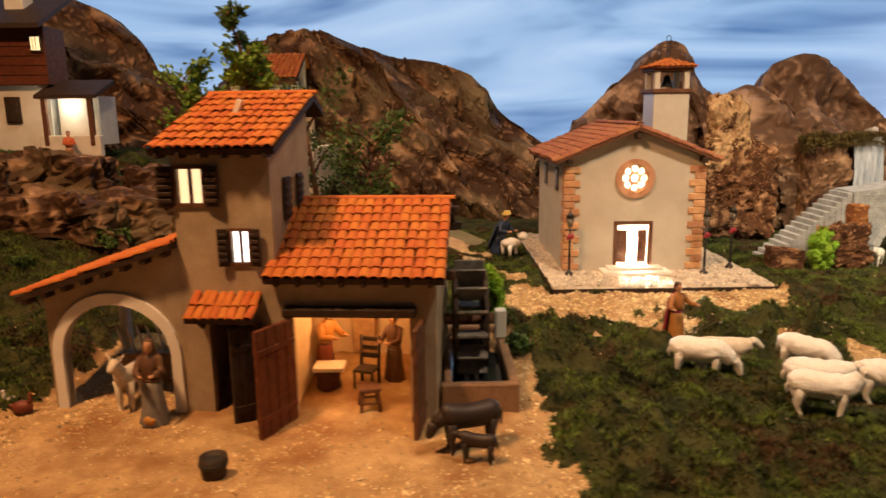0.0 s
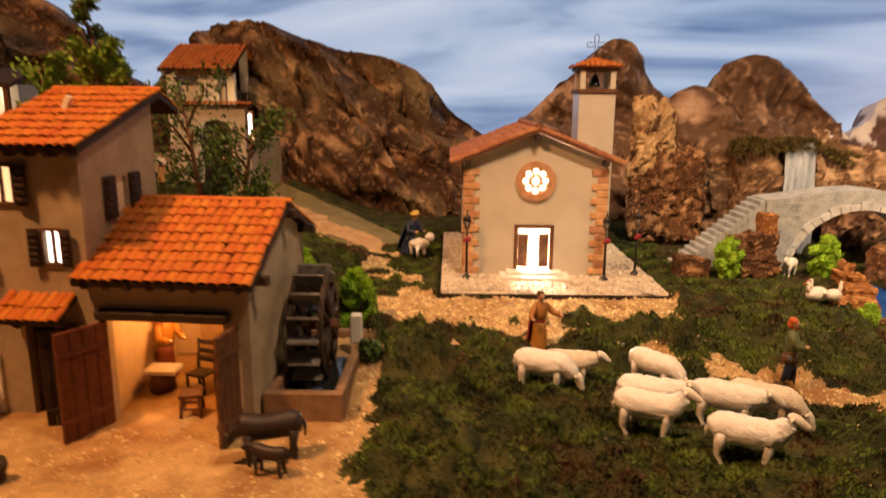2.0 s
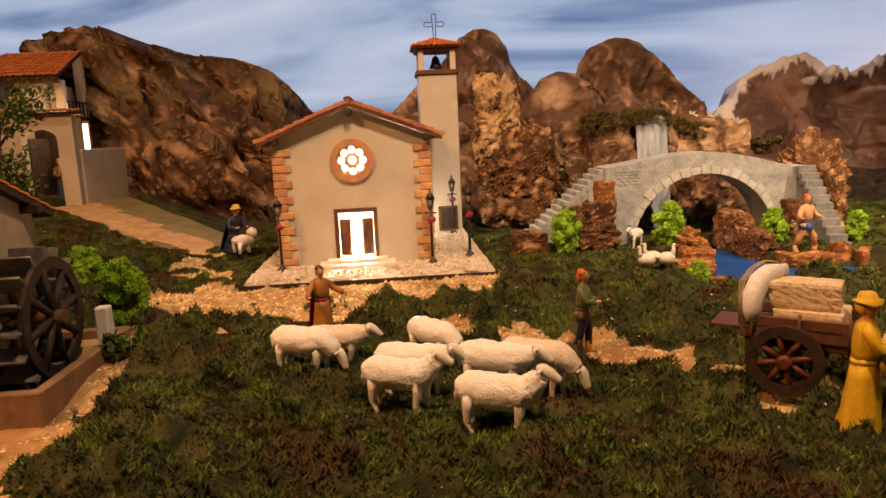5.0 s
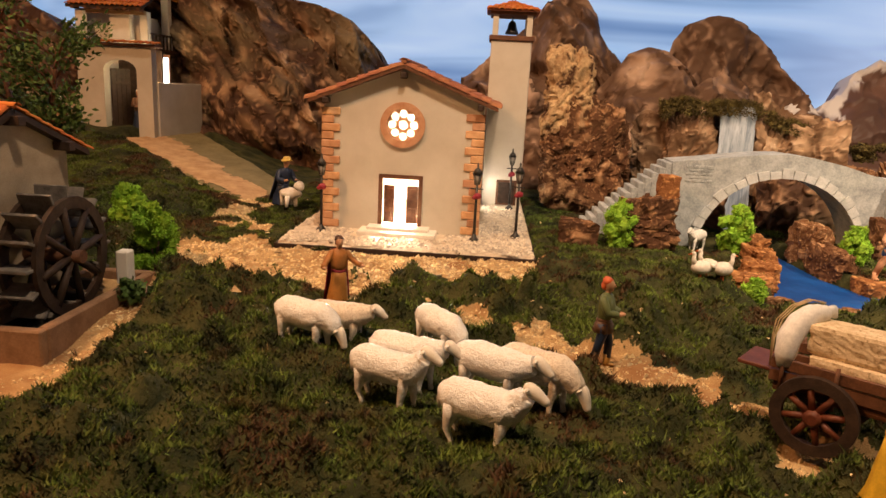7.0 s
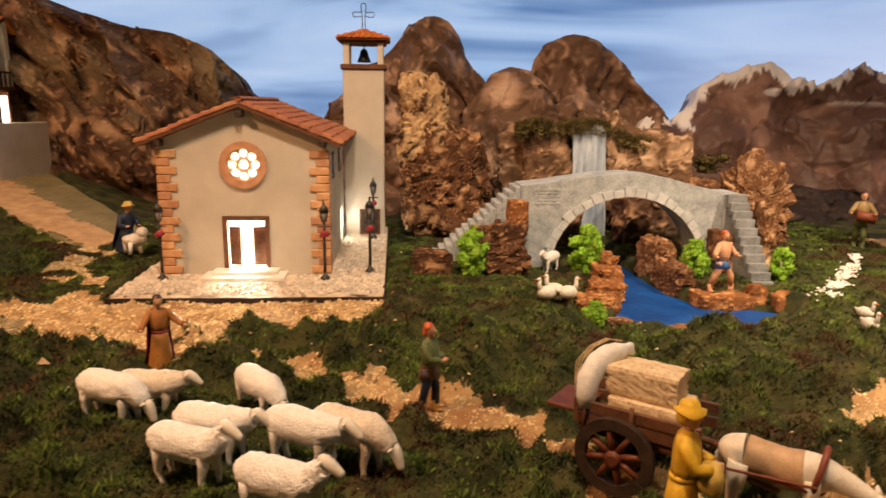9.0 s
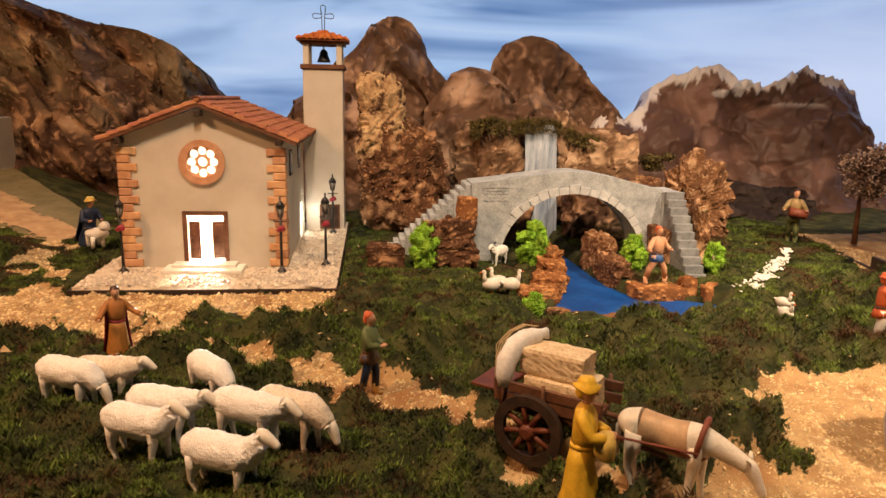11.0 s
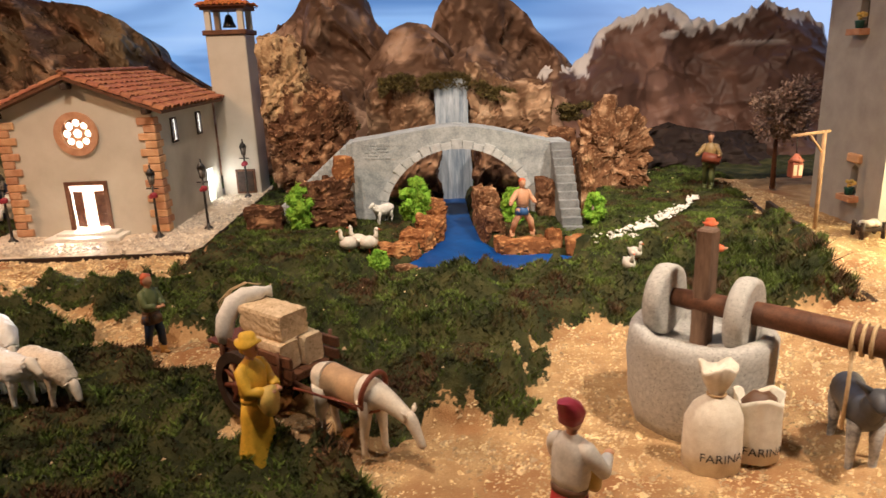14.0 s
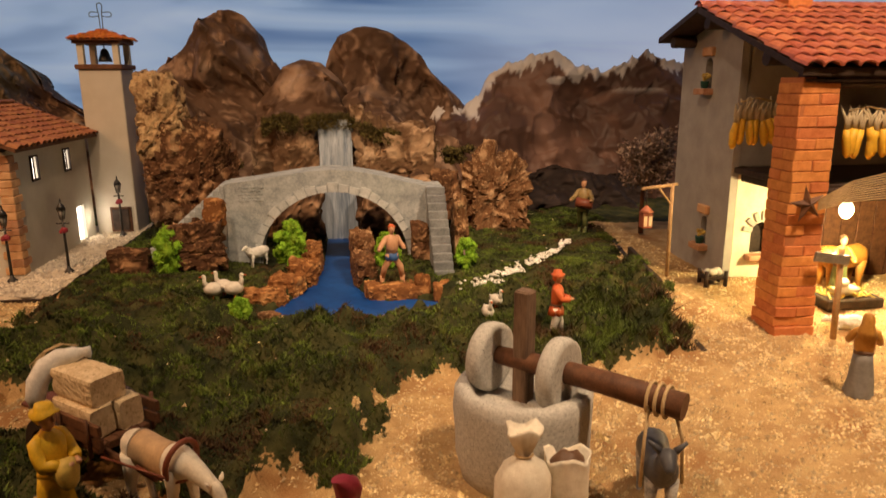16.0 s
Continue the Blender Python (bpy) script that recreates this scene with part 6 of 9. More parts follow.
eb = thing("edge_board", (1.76, 1.38, 0.0), "thin dark wooden board edging the farmyard", "edging")
for k in range(8):
    t0, t1 = k / 8, (k + 0.985) / 8
    a, b = Vector((1.722 + 0.098 * t0, 1.07 + 0.62 * t0, 0)), Vector((1.722 + 0.098 * t1, 1.07 + 0.62 * t1, 0))
    z = max(ground_at(a.x - 0.012, a.y), ground_at(a.x + 0.012, a.y)) + 0.004
    part("board", slab([(a.x - 0.004, a.y, z), (b.x - 0.004, b.y, z), (b.x + 0.004, b.y, z), (a.x + 0.004, a.y, z)], (0, 0, -0.03)), DARKWOOD, eb)


# ---------------------------------------------------------------- street lamps, cart, mill stone
def street_lamp(at, label):
    lp = thing("street_lamp", at, label, "street lamp", "street lamps by the church")
    x, y, z = at
    part("base", Geo().lathe(at, [(0.010, 0), (0.009, 0.004), (0.004, 0.009), (0.003, 0.014)], 10), IRON, lp)
    part("post", Geo().tube([(x, y, z + 0.012), (x, y, z + 0.108)], [0.0030, 0.0022], 8), IRON, lp)
    part("cross_arm", Geo().tube([(x - 0.012, y, z + 0.100), (x + 0.012, y, z + 0.100)], 0.0013, 6), IRON, lp)
    ln = part("lantern", Geo().lathe((x, y, z), [(0.004, 0.108), (0.0075, 0.128)], 6), surface("smoky_lamp_glass", (0.20, 0.19, 0.17), (0.32, 0.30, 0.27), 0.2, 60, 0, 400, spec=0.5), lp, "smoky lantern glass")
    for k in range(6):
        a = math.pi * k / 3
        part("lantern_bar", Geo().tube([(x + 0.0042 * math.cos(a), y + 0.0042 * math.sin(a), z + 0.108), (x + 0.0078 * math.cos(a), y + 0.0078 * math.sin(a), z + 0.128)], 0.0007, 5), IRON, ln)
    part("lantern_roof", Geo().lathe((x, y, z), [(0.0098, 0.128), (0.006, 0.136), (0.002, 0.140), (0.0018, 0.146), (0.0004, 0.149)], 6), IRON, lp)
    g = Geo().ball((x + 0.002, y - 0.003, z + 0.087), (0.0075, 0.005, 0.006), 0, None, 10, 6, 0.4, 300)
    g.ball((x - 0.004, y - 0.004, z + 0.084), (0.004, 0.003, 0.004), 0, None, 8, 6, 0.4, 300)
    part("flower_basket", g, MAROON, lp, "small bunch of red flowers")


street_lamp((0.289, 1.565, 0.0), "black iron street lamp beside the church facade")
street_lamp((0.585, 1.560, 0.0), "black iron street lamp beside the church facade")
street_lamp((0.666, 1.616, 0.0), "black iron street lamp at the terrace edge")
street_lamp((0.662, 1.955, 0.0), "black iron street lamp before the bell tower")


def oriented(at, turn):
    m = Matrix.Translation(at) @ Matrix.Rotation(radians(turn), 4, "Z")
    return lambda *p: m @ Vector(p)


def build_cart():
    o = oriented((0.957, 0.925, -0.042), -38)
    base = o(0, 0, 0)
    rot = Matrix.Rotation(radians(-38), 3, "Z")
    ct = thing("cart", base, "brown wooden two-wheeled cart loaded with bales", "cart")
    bed = part("bed", Geo().box(o(0, 0, 0.050), (0.105, 0.060, 0.004), 0, rot), WOOD, ct)
    for k in range(5):
        part("plank", Geo().box(o(0, -0.024 + 0.012 * k, 0.0545), (0.106, 0.0112, 0.005), 0, rot, 0.0008), WOOD, bed)
    for s in (-1, 1):
        for k in range(2):
            part("side_rail", Geo().box(o(0.004, s * (0.032 + 0.001 * k), 0.064 + 0.0135 * k), (0.122, 0.0045, 0.0115), 0, rot, 0.0008), WOOD, ct)
        part("shaft", Geo().tube([o(0.03, s * 0.022, 0.050), o(0.09, s * 0.022, 0.046), o(0.13, s * 0.022, 0.040)], [0.0034, 0.003, 0.0024], 8), WOOD, ct)
        for k in range(3):
            part("stake", Geo().tube([o(-0.045 + 0.047 * k, s * 0.0355, 0.046), o(-0.045 + 0.047 * k, s * 0.037, 0.088)], 0.0022, 6), WOOD, ct)
        wh = part("wheel", Geo().tube([o(-0.01, s * 0.034, 0.037), o(-0.01, s * 0.039, 0.037), o(-0.01, s * 0.050, 0.037), o(-0.01, s * 0.052, 0.037)], [0.009, 0.010, 0.008, 0.005], 14), REDWOOD, ct)
        g = Geo()
        g.panel([circle(0, 0, 0.0385, 36), circle(0, 0, 0.0275, 36)], 0, 0.008, lambda u, v, w: o(-0.01 + u, s * (0.040 + w), 0.0385 + v))
        part("tyre", g, DARKWOOD, wh, "nearly black wheel rim")
        for k in range(8):
            a = math.pi * (k + 0.3) / 4
            part("spoke", Geo().tube([o(-0.01 + 0.006 * math.cos(a), s * 0.044, 0.0385 + 0.006 * math.sin(a)), o(-0.01 + 0.029 * math.cos(a), s * 0.044, 0.0385 + 0.029 * math.sin(a))], [0.0038, 0.003], 6), REDWOOD, wh)
    part("axle", Geo().tube([o(-0.01, -0.036, 0.037), o(-0.01, 0.036, 0.037)], 0.004, 8), DARKWOOD, ct)
    part("tail_board", Geo().box(o(-0.070, 0, 0.066), (0.040, 0.054, 0.004), 0, rot, 0.0008), REDWOOD, ct)
    for k, (x, y, z, sx, sy, sz) in enumerate(((0.008, -0.0145, 0.0735, 0.066, 0.027, 0.033), (0.014, 0.0145, 0.0735, 0.064, 0.027, 0.033), (0.004, -0.003, 0.1050, 0.068, 0.039, 0.030))):
        g = Geo()
        cut = 16
        rr = []
        for i in range(cut + 1):
            u = -0.5 + i / cut
            shrink = 1.0 if 0 < i < cut else 0.95
            ring = []
            for j in range(36):
                a = 2 * math.pi * (j + 0.5) / 36
                c, d = math.cos(a), math.sin(a)
                q = 0.5 * (abs(c) ** 12 + abs(d) ** 12) ** (-1 / 12) * shrink
                w = Vector((u * sx, c * q * sy, d * q * sz))
                w *= 1 + 0.035 * noise.noise((w + Vector((k, 0, 0))) * 150) + 0.045 * noise.noise((w + Vector((k, 0, 0))) * 520)
                ring.append(o(x + w.x, y + w.y, z + w.z))
            rr.append(ring)
        g.rings(rr, 0, False)
        solid("bale", g, BALE, o(x, y, z - sz / 2), "oblong beige pressed straw bale on the cart", "bale", "bales on the cart")
    # a white cloth sack hung over the rear of the bales, its neck tied with string
    g = Geo()
    pts = [o(-0.045, -0.033, 0.0750), o(-0.046, -0.033, 0.0870), o(-0.046, -0.028, 0.1030), o(-0.041, -0.019, 0.1170), o(-0.034, -0.007, 0.1250), o(-0.028, 0.006, 0.1260), o(-0.025, 0.013, 0.1260), o(-0.022, 0.019, 0.1260)]
    g.tube(pts, [0.006, 0.0098, 0.0112, 0.0112, 0.0108, 0.0085, 0.0045, 0.0065], 20)
    g.v = [tuple(Vector(p) + 0.0024 * noise.noise_vector(Vector(p) * 75) + 0.0012 * noise.noise_vector(Vector(p) * 190)) for p in g.v]
    sack = solid("white_sack", g, paint("bleached_cloth", (0.90, 0.88, 0.83), 0.8), o(-0.046, -0.034, 0.068), "full white cloth sack slung over the cart", "sack")
    for k in range(3):
        q = 0.0022 * k
        part("string", Geo().tube([o(-0.027, 0.010 - q, 0.1355), o(-0.036 - q, -0.002, 0.1385), o(-0.047 - q, -0.014, 0.132), o(-0.0555 - q, -0.022 - q, 0.118), o(-0.0580 - q, -0.030 + 2 * q, 0.100), o(-0.0565 - q, -0.034 + 3 * q, 0.076 - 2 * q)], 0.0006, 5), ROPE, sack, "loose pale string")


build_cart()


def build_grindstone():
    c = Vector((1.416, 0.888, 0))
    z0 = -0.066
    ml = thing("grinding_mill", (c.x, c.y, z0), "round speckled granite mill basin with two edge stones", "grinding mill")
    g = Geo()
    prof = [(0.052, -0.066), (0.067, -0.056), (0.073, -0.030), (0.075, 0.020), (0.074, 0.044), (0.069, 0.050), (0.059, 0.049), (0.054, 0.042), (0.052, 0.032), (0.014, 0.030), (0.001, 0.030)]
    fine = [tuple(p + (q - p) * t for p, q in zip(a, b)) for a, b in zip(prof, prof[1:]) for t in (0, 0.5)] + [prof[-1]]
    rings = []
    for r, z in fine:
        rings.append([(c.x + r * w * math.cos(a), c.y + r * w * math.sin(a), z + 0.002 * noise.noise(Vector((math.cos(a) * 5, math.sin(a) * 5, 9)))) for a, w in [(2 * math.pi * k / 60, 1 + 0.025 * noise.noise(Vector((math.cos(2 * math.pi * k / 60) * 3, math.sin(2 * math.pi * k / 60) * 3, z * 30))) + 0.008 * noise.noise(Vector((k * 1.7, z * 400, 1)))) for k in range(60)]])
    g.rings(rings)
    part("basin", g, MILLSTONE, ml)
    d = Vector((math.cos(radians(-43)), math.sin(radians(-43)), 0))
    side = Vector((-d.y, d.x, 0))
    for s in (-1, 1):
        m = c + d * (s * 0.042)
        g = Geo()
        rr = []
        for w, r in ((-0.0098, 0.033), (-0.0085, 0.0372), (-0.004, 0.0388), (0.004, 0.0388), (0.0085, 0.0372), (0.0098, 0.033)):
            rr.append([m + d * w + side * (r * e * math.cos(a)) + Vector((0, 0, 0.070 + r * e * math.sin(a))) for a, e in [(2 * math.pi * k / 44, 1 + 0.02 * noise.noise(Vector((math.cos(2 * math.pi * k / 44) * 2, math.sin(2 * math.pi * k / 44) * 2, s * 5)))) for k in range(44)]])
        g.rings(rr, 0, True)
        part("edge_stone", g, MILLSTONE, ml)
        h = m + d * (s * 0.0105)
        part("hub", Geo().box((h.x, h.y, 0.072), (0.004, 0.016, 0.016), 0, Matrix.Rotation(radians(-43), 3, "Z"), 0.001), DARKWOOD, ml, "square wooden axle end")
    rot = Matrix.Rotation(radians(-43), 3, "Z")
    part("upright", Geo().box((c.x, c.y, 0.090), (0.0185, 0.0185, 0.128), 0, rot, 0.002), surface("weathered_wood", (0.075, 0.045, 0.030), (0.25, 0.165, 0.11), 0.8, 50, 0.6, 500, stretch=(1, 1, 0.15)), ml, "square weathered wooden post")
    e = c + d * 0.172
    part("beam", Geo().tube([c + Vector((0, 0, 0.074)) - d * 0.050, c + Vector((0, 0, 0.074)), c + d * 0.09 + Vector((0, 0, 0.074)), (e.x, e.y, 0.070)], [0.009, 0.0115, 0.0125, 0.0135], 14), WOOD, ml, "long round wooden beam")
    g = Geo()
    for q in (0.140, 0.148, 0.156):
        p = c + d * q
        g.tube([p + side * (0.0155 * math.cos(a)) + Vector((0, 0, 0.071 + 0.0155 * math.sin(a))) for a in [2 * math.pi * k / 14 for k in range(15)]], 0.0018, 6)
    for s in (-1, 1):
        p = c + d * 0.148
        g.tube([p + Vector((s * 0.010, 0, 0.078)), p + Vector((s * 0.019, -0.014, 0.035)), p + Vector((s * 0.021, -0.016, -0.010))], 0.0019, 6)
    part("rope", g, ROPE, ml, "pale hemp rope lashing")


build_grindstone()


def flour_sack(at, h, r, tied, label, words):
    x, y, z = at
    g = Geo()
    if tied:
        prof = [(0.55, 0), (0.95, 0.03), (1.02, 0.25), (0.95, 0.5), (0.72, 0.64), (0.30, 0.72), (0.26, 0.75), (0.42, 0.83), (0.62, 0.97), (0.60, 1.0), (0.30, 0.93)]
    else:
        prof = [(0.55, 0), (0.95, 0.03), (1.02, 0.3), (0.98, 0.7), (0.94, 0.92), (0.98, 1.0), (0.88, 0.97), (0.80, 0.86), (0.1, 0.80)]
    rings = []
    for q, t in prof:
        ring = []
        for k in range(24):
            a = 2 * math.pi * k / 24
            f = q * r * (1 + (0.10 if t > 0.7 else 0.035) * math.sin(7 * a + 2 * t) + 0.06 * noise.noise(Vector((math.cos(a) * 2 + x * 50, math.sin(a) * 2, t * 5))))
            ring.append((x + f * math.cos(a), y + 0.82 * f * math.sin(a), z + t * h + (0.004 * math.sin(3 * a + x * 9) if t > 0.9 else 0)))
        rings.append(ring)
    g.rings(rings)
    sk = thing("flour_sack", at, label, "sack", "flour sacks by the mill")
    part("bag", g, SACKCLOTH, sk)
    if tied:
        part("tie", Geo().tube([(x + 0.3 * r * math.cos(a), y + 0.26 * r * math.sin(a), z + 0.735 * h) for a in [2 * math.pi * k / 12 for k in range(13)]], 0.0013, 6), ROPE, sk, "thin hemp tie")
    else:
        part("filling", Geo().ball((x, y, z + 0.84 * h), (0.7 * r, 0.55 * r, 0.2 * h), 0, None, 12, 8, 0.4, 150), BROWNCLOTH, sk, "brown grain filling")
    cu = bpy.data.curves.new("print", "FONT")
    cu.body, cu.size, cu.align_x = words, 0.0125, "CENTER"
    tmp = bpy.data.objects.new("print", cu)
    scene.collection.objects.link(tmp)
    me = bpy.data.meshes.new_from_object(tmp.evaluated_get(bpy.context.evaluated_depsgraph_get()))
    bpy.data.objects.remove(tmp)
    for v in me.vertices:
        a = v.co.x / r * 0.95 - math.pi / 2
        v.co = (x + 1.055 * r * math.cos(a), y + 1.055 * 0.84 * r * math.sin(a), z + 0.19 * h + v.co.y)
        v.co = v.co - Vector(at)
    me.materials.clear()
    me.materials.append(INK)
    ob = new("print", me)
    ob.parent = sk


flour_sack((1.394, 0.790, -0.058), 0.108, 0.028, True, "tied ivory cloth flour sack with black print", "FARINA")
flour_sack((1.440, 0.800, -0.055), 0.068, 0.023, False, "open ivory flour sack filled with brown grain", "FARINA")


# ---------------------------------------------------------------- lantern post, stool, farmyard things
gp = thing("lantern_post", (1.802, 1.372, 0.005), "thin wooden post with a hanging red lantern", "lantern post")
part("post", Geo().tube([(1.803, 1.374, 0.0), (1.801, 1.373, 0.188)], 0.0038, 8), PALEWOOD, gp)
part("arm", Geo().tube([(1.735, 1.352, 0.183), (1.812, 1.377, 0.186)], 0.0028, 8), PALEWOOD, gp)
part("brace", Geo().tube([(1.772, 1.364, 0.182), (1.801, 1.373, 0.150)], 0.0020, 8), PALEWOOD, gp)
part("foot_board", Geo().box((1.80, 1.372, 0.008), (0.05, 0.036, 0.006)), WOOD, gp)
lan = part("lantern", Geo().box((1.748, 1.356, 0.126), (0.018, 0.018, 0.026), 0, None, 0.001), paint("dark_red_lacquer", (0.36, 0.10, 0.05)), gp, "small red wooden lantern")
part("lantern_roof", Geo().lathe((1.748, 1.356, 0.140), [(0.0145, 0), (0.008, 0.007), (0.002, 0.013)], 4), paint("red_lacquer", (0.40, 0.13, 0.07)), lan)
part("lantern_hook", Geo().tube([(1.748, 1.356, 0.152), (1.746, 1.356, 0.184)], 0.0008, 5), IRON, lan)
for k in (-1, 1):
    part("lantern_pane", Geo().box((1.748 + k * 0.0045, 1.3465, 0.126), (0.006, 0.001, 0.018)), PANELIN, lan)


def basket_row(at, label, n, col, seed, category="basket"):
    b = thing("low_table", at, label, category)
    x, y, z = at
    for sx in (-1, 1):
        for sy in (-1, 1):
            part("leg", Geo().tube([(x + sx * 0.018, y + sy * 0.012, z), (x + sx * 0.018, y + sy * 0.012, z + 0.028)], 0.004, 6), DARKWOOD, b)
    part("rail", Geo().box((x, y, z + 0.016), (0.040, 0.028, 0.006)), DARKWOOD, b)
    rnd = random.Random(seed)
    for k in range(n):
        part("cheese", Geo().ball((x + rnd.uniform(-0.012, 0.012), y + rnd.uniform(-0.008, 0.008), z + 0.025), (0.008, 0.008, 0.006), 0, None, 10, 6), col, b, "round pale cheese")


basket_row((1.862, 1.318, ground_at(1.862, 1.318)), "small dark wooden stool holding pale cheeses", 5, WHITECLOTH, 4, "stool")


def comet():
    st = thing("comet_star", (1.885, 1.098, 0.165), "wooden comet star with a straw tail on the pillar", "star")
    c = Vector((1.871, 1.096, 0.196))
    vs = []
    for k in range(10):
        r = 0.028 if k % 2 == 0 else 0.010
        a = math.pi / 2 + math.pi * k / 5 + 0.2
        vs.append(c + Vector((r * math.cos(a), 0.002, r * math.sin(a))))
    g = Geo()
    g.add(vs + [c + Vector((0, -0.006, 0)), c + Vector((0, 0.006, 0))], [(k, (k + 1) % 10, 10) for k in range(10)] + [((k + 1) % 10, k, 11) for k in range(10)])
    part("star_body", g, WOOD, st)
    rnd = random.Random(8)
    for k in range(11):
        s = 0.0024 * (k - 5)
        part("straw", Geo().tube([c + Vector((0.012, -0.004, s * 0.6)), c + Vector((0.06, -0.004, 0.018 + s * 1.2)), c + Vector((0.13, -0.005, 0.028 + s * 1.6)), c + Vector((0.19 + rnd.uniform(0, 0.03), -0.006, 0.022 + s * 2.8 + rnd.uniform(-0.003, 0.003)))], 0.0008, 5), ROPE, st)


comet()


def maize(at, n, turn, label):
    mz = thing("maize_bunch", at, label, "maize", "maize bunches at the farmhouse")
    x, y, z = at
    rnd = random.Random(int(x * 1000))
    c, s = math.cos(radians(turn)), math.sin(radians(turn))
    for k in range(n):
        q = (k - (n - 1) / 2) * 0.0115
        px, py = x + q * c, y + q * s
        t = rnd.uniform(-0.007, 0.007)
        z = at[2] + rnd.uniform(-0.006, 0.004)
        cob = part("cob", Geo().tube([(px, py, z + 0.004), (px + t, py, z - 0.012), (px + 1.5 * t, py - 0.002, z - 0.030), (px + 1.6 * t, py - 0.002, z - 0.036)], [0.0048, 0.0068, 0.0058, 0.002], 9), MAIZE, mz, "yellow maize cob")
        for w in (-1, 0, 1):
            part("husk", Geo().tube([(px, py, z), (px + 0.003 * w, py, z + 0.018), (px + 0.011 * w - t + rnd.uniform(-0.005, 0.005), py, z + 0.034 + rnd.uniform(-0.006, 0.006))], [0.0042, 0.0034, 0.001], 5, flat=0.5), HUSK, cob, "dry pale husk")
    part("string", Geo().tube([(x - 0.03 * c, y - 0.03 * s, z + 0.03), (x, y, z + 0.036), (x + 0.03 * c, y + 0.03 * s, z + 0.03)], 0.0016, 5), ROPE, mz)


maize((1.872, 1.25, 0.300), 7, 8, "row of yellow maize cobs hung to dry")
maize((1.965, 1.125, 0.296), 6, 0, "row of yellow maize cobs hung to dry")
maize((2.09, 1.125, 0.296), 6, 0, "row of yellow maize cobs hung to dry")


def pot(at, label, col):
    x, y, z = at
    p = thing("flower_pot", at, label, "flower pot", "flower pots in the niches")
    part("pot", Geo().lathe(at, [(0.006, 0), (0.008, 0.012), (0.009, 0.013)], 10), TEAL, p)
    rnd = random.Random(9)
    for k in range(9):
        part("flower", Geo().ball((x + rnd.uniform(-0.006, 0.006), y + rnd.uniform(-0.009, 0.009), z + 0.016 + rnd.uniform(0, 0.012)), 0.0035, 0, None, 6, 5), col, p, "yellow flower")


pot((1.893, 1.465, 0.352), "dark pot of yellow flowers in a niche", STRAW)
pot((1.893, 1.436, 0.062), "dark pot of yellow flowers in a niche", STRAW)

fk = thing("leaning_hoe", (1.925, 1.10, -0.005), "wooden hoe with an iron blade leaning on the pillar", "hoe")
part("shaft", Geo().tube([(1.928, 1.085, -0.01), (1.935, 1.10, 0.13)], 0.0045, 8), PALEWOOD, fk)
part("blade", Geo().box((1.915, 1.092, 0.118), (0.055, 0.004, 0.014), 0, Matrix.Rotation(radians(8), 3, "Y")), surface("dull_steel", (0.26, 0.26, 0.26), (0.40, 0.40, 0.40), 0.4, 90, 0.2, 600, metal=0.8), fk, "grey steel blade")
bt = thing("manger", (2.035, 1.205, 0.0), "dark wooden manger heaped with yellow straw", "manger")
part("tray", Geo().box((2.035, 1.205, 0.014), (0.10, 0.05, 0.016), 0, None, 0.002), DARKWOOD, bt)
rnd = random.Random(2)
for sx in (-1, 1):
    part("leg", Geo().box((2.035 + sx * 0.04, 1.205, 0.004), (0.01, 0.04, 0.012)), DARKWOOD, bt)
g = Geo()
for k in range(70):
    x, y = 2.035 + rnd.uniform(-0.042, 0.042), 1.205 + rnd.uniform(-0.02, 0.02)
    a = rnd.uniform(0, 3.1)
    g.tube([(x, y, 0.021 + rnd.uniform(0, 0.006)), (x + 0.014 * math.cos(a), y + 0.014 * math.sin(a), 0.024 + rnd.uniform(0, 0.008))], 0.0012, 4)
part("straw", g, STRAW, bt, "yellow straw filling")
g = Geo().tube([(2.005, 1.20, 0.030), (2.03, 1.20, 0.034), (2.05, 1.20, 0.031)], [0.007, 0.010, 0.006], 10).ball((2.022, 1.197, 0.046), 0.008, 0, None, 10, 7)
solid("doll", g, CREAM, (2.03, 1.20, 0.026), "plain pale doll lying in the manger", "doll")
bk = thing("bucket", (-0.260, 0.818, -0.058), "dark wooden bucket standing in the yard", "bucket")
part("body", Geo().lathe((-0.260, 0.818, -0.058), [(0.013, 0), (0.016, 0.032), (0.014, 0.032), (0.012, 0.006)], 16), DARKWOOD, bk)
part("hoop", Geo().lathe((-0.260, 0.818, -0.058), [(0.0160, 0.022), (0.0166, 0.022), (0.0168, 0.026), (0.0160, 0.026)], 16), IRON, bk)
ft = thing("feed_trough", (-0.45, 1.10, -0.05), "pale wooden feed rack in the porch", "feed rack")
for k in range(5):
    part("bar", Geo().tube([(-0.48 + 0.015 * k, 1.10, 0.0), (-0.482 + 0.015 * k, 1.08, 0.05)], 0.002, 6), WHITE, ft)
part("rail", Geo().box((-0.45, 1.10, -0.024), (0.08, 0.02, 0.05)), PALEWOOD, ft)


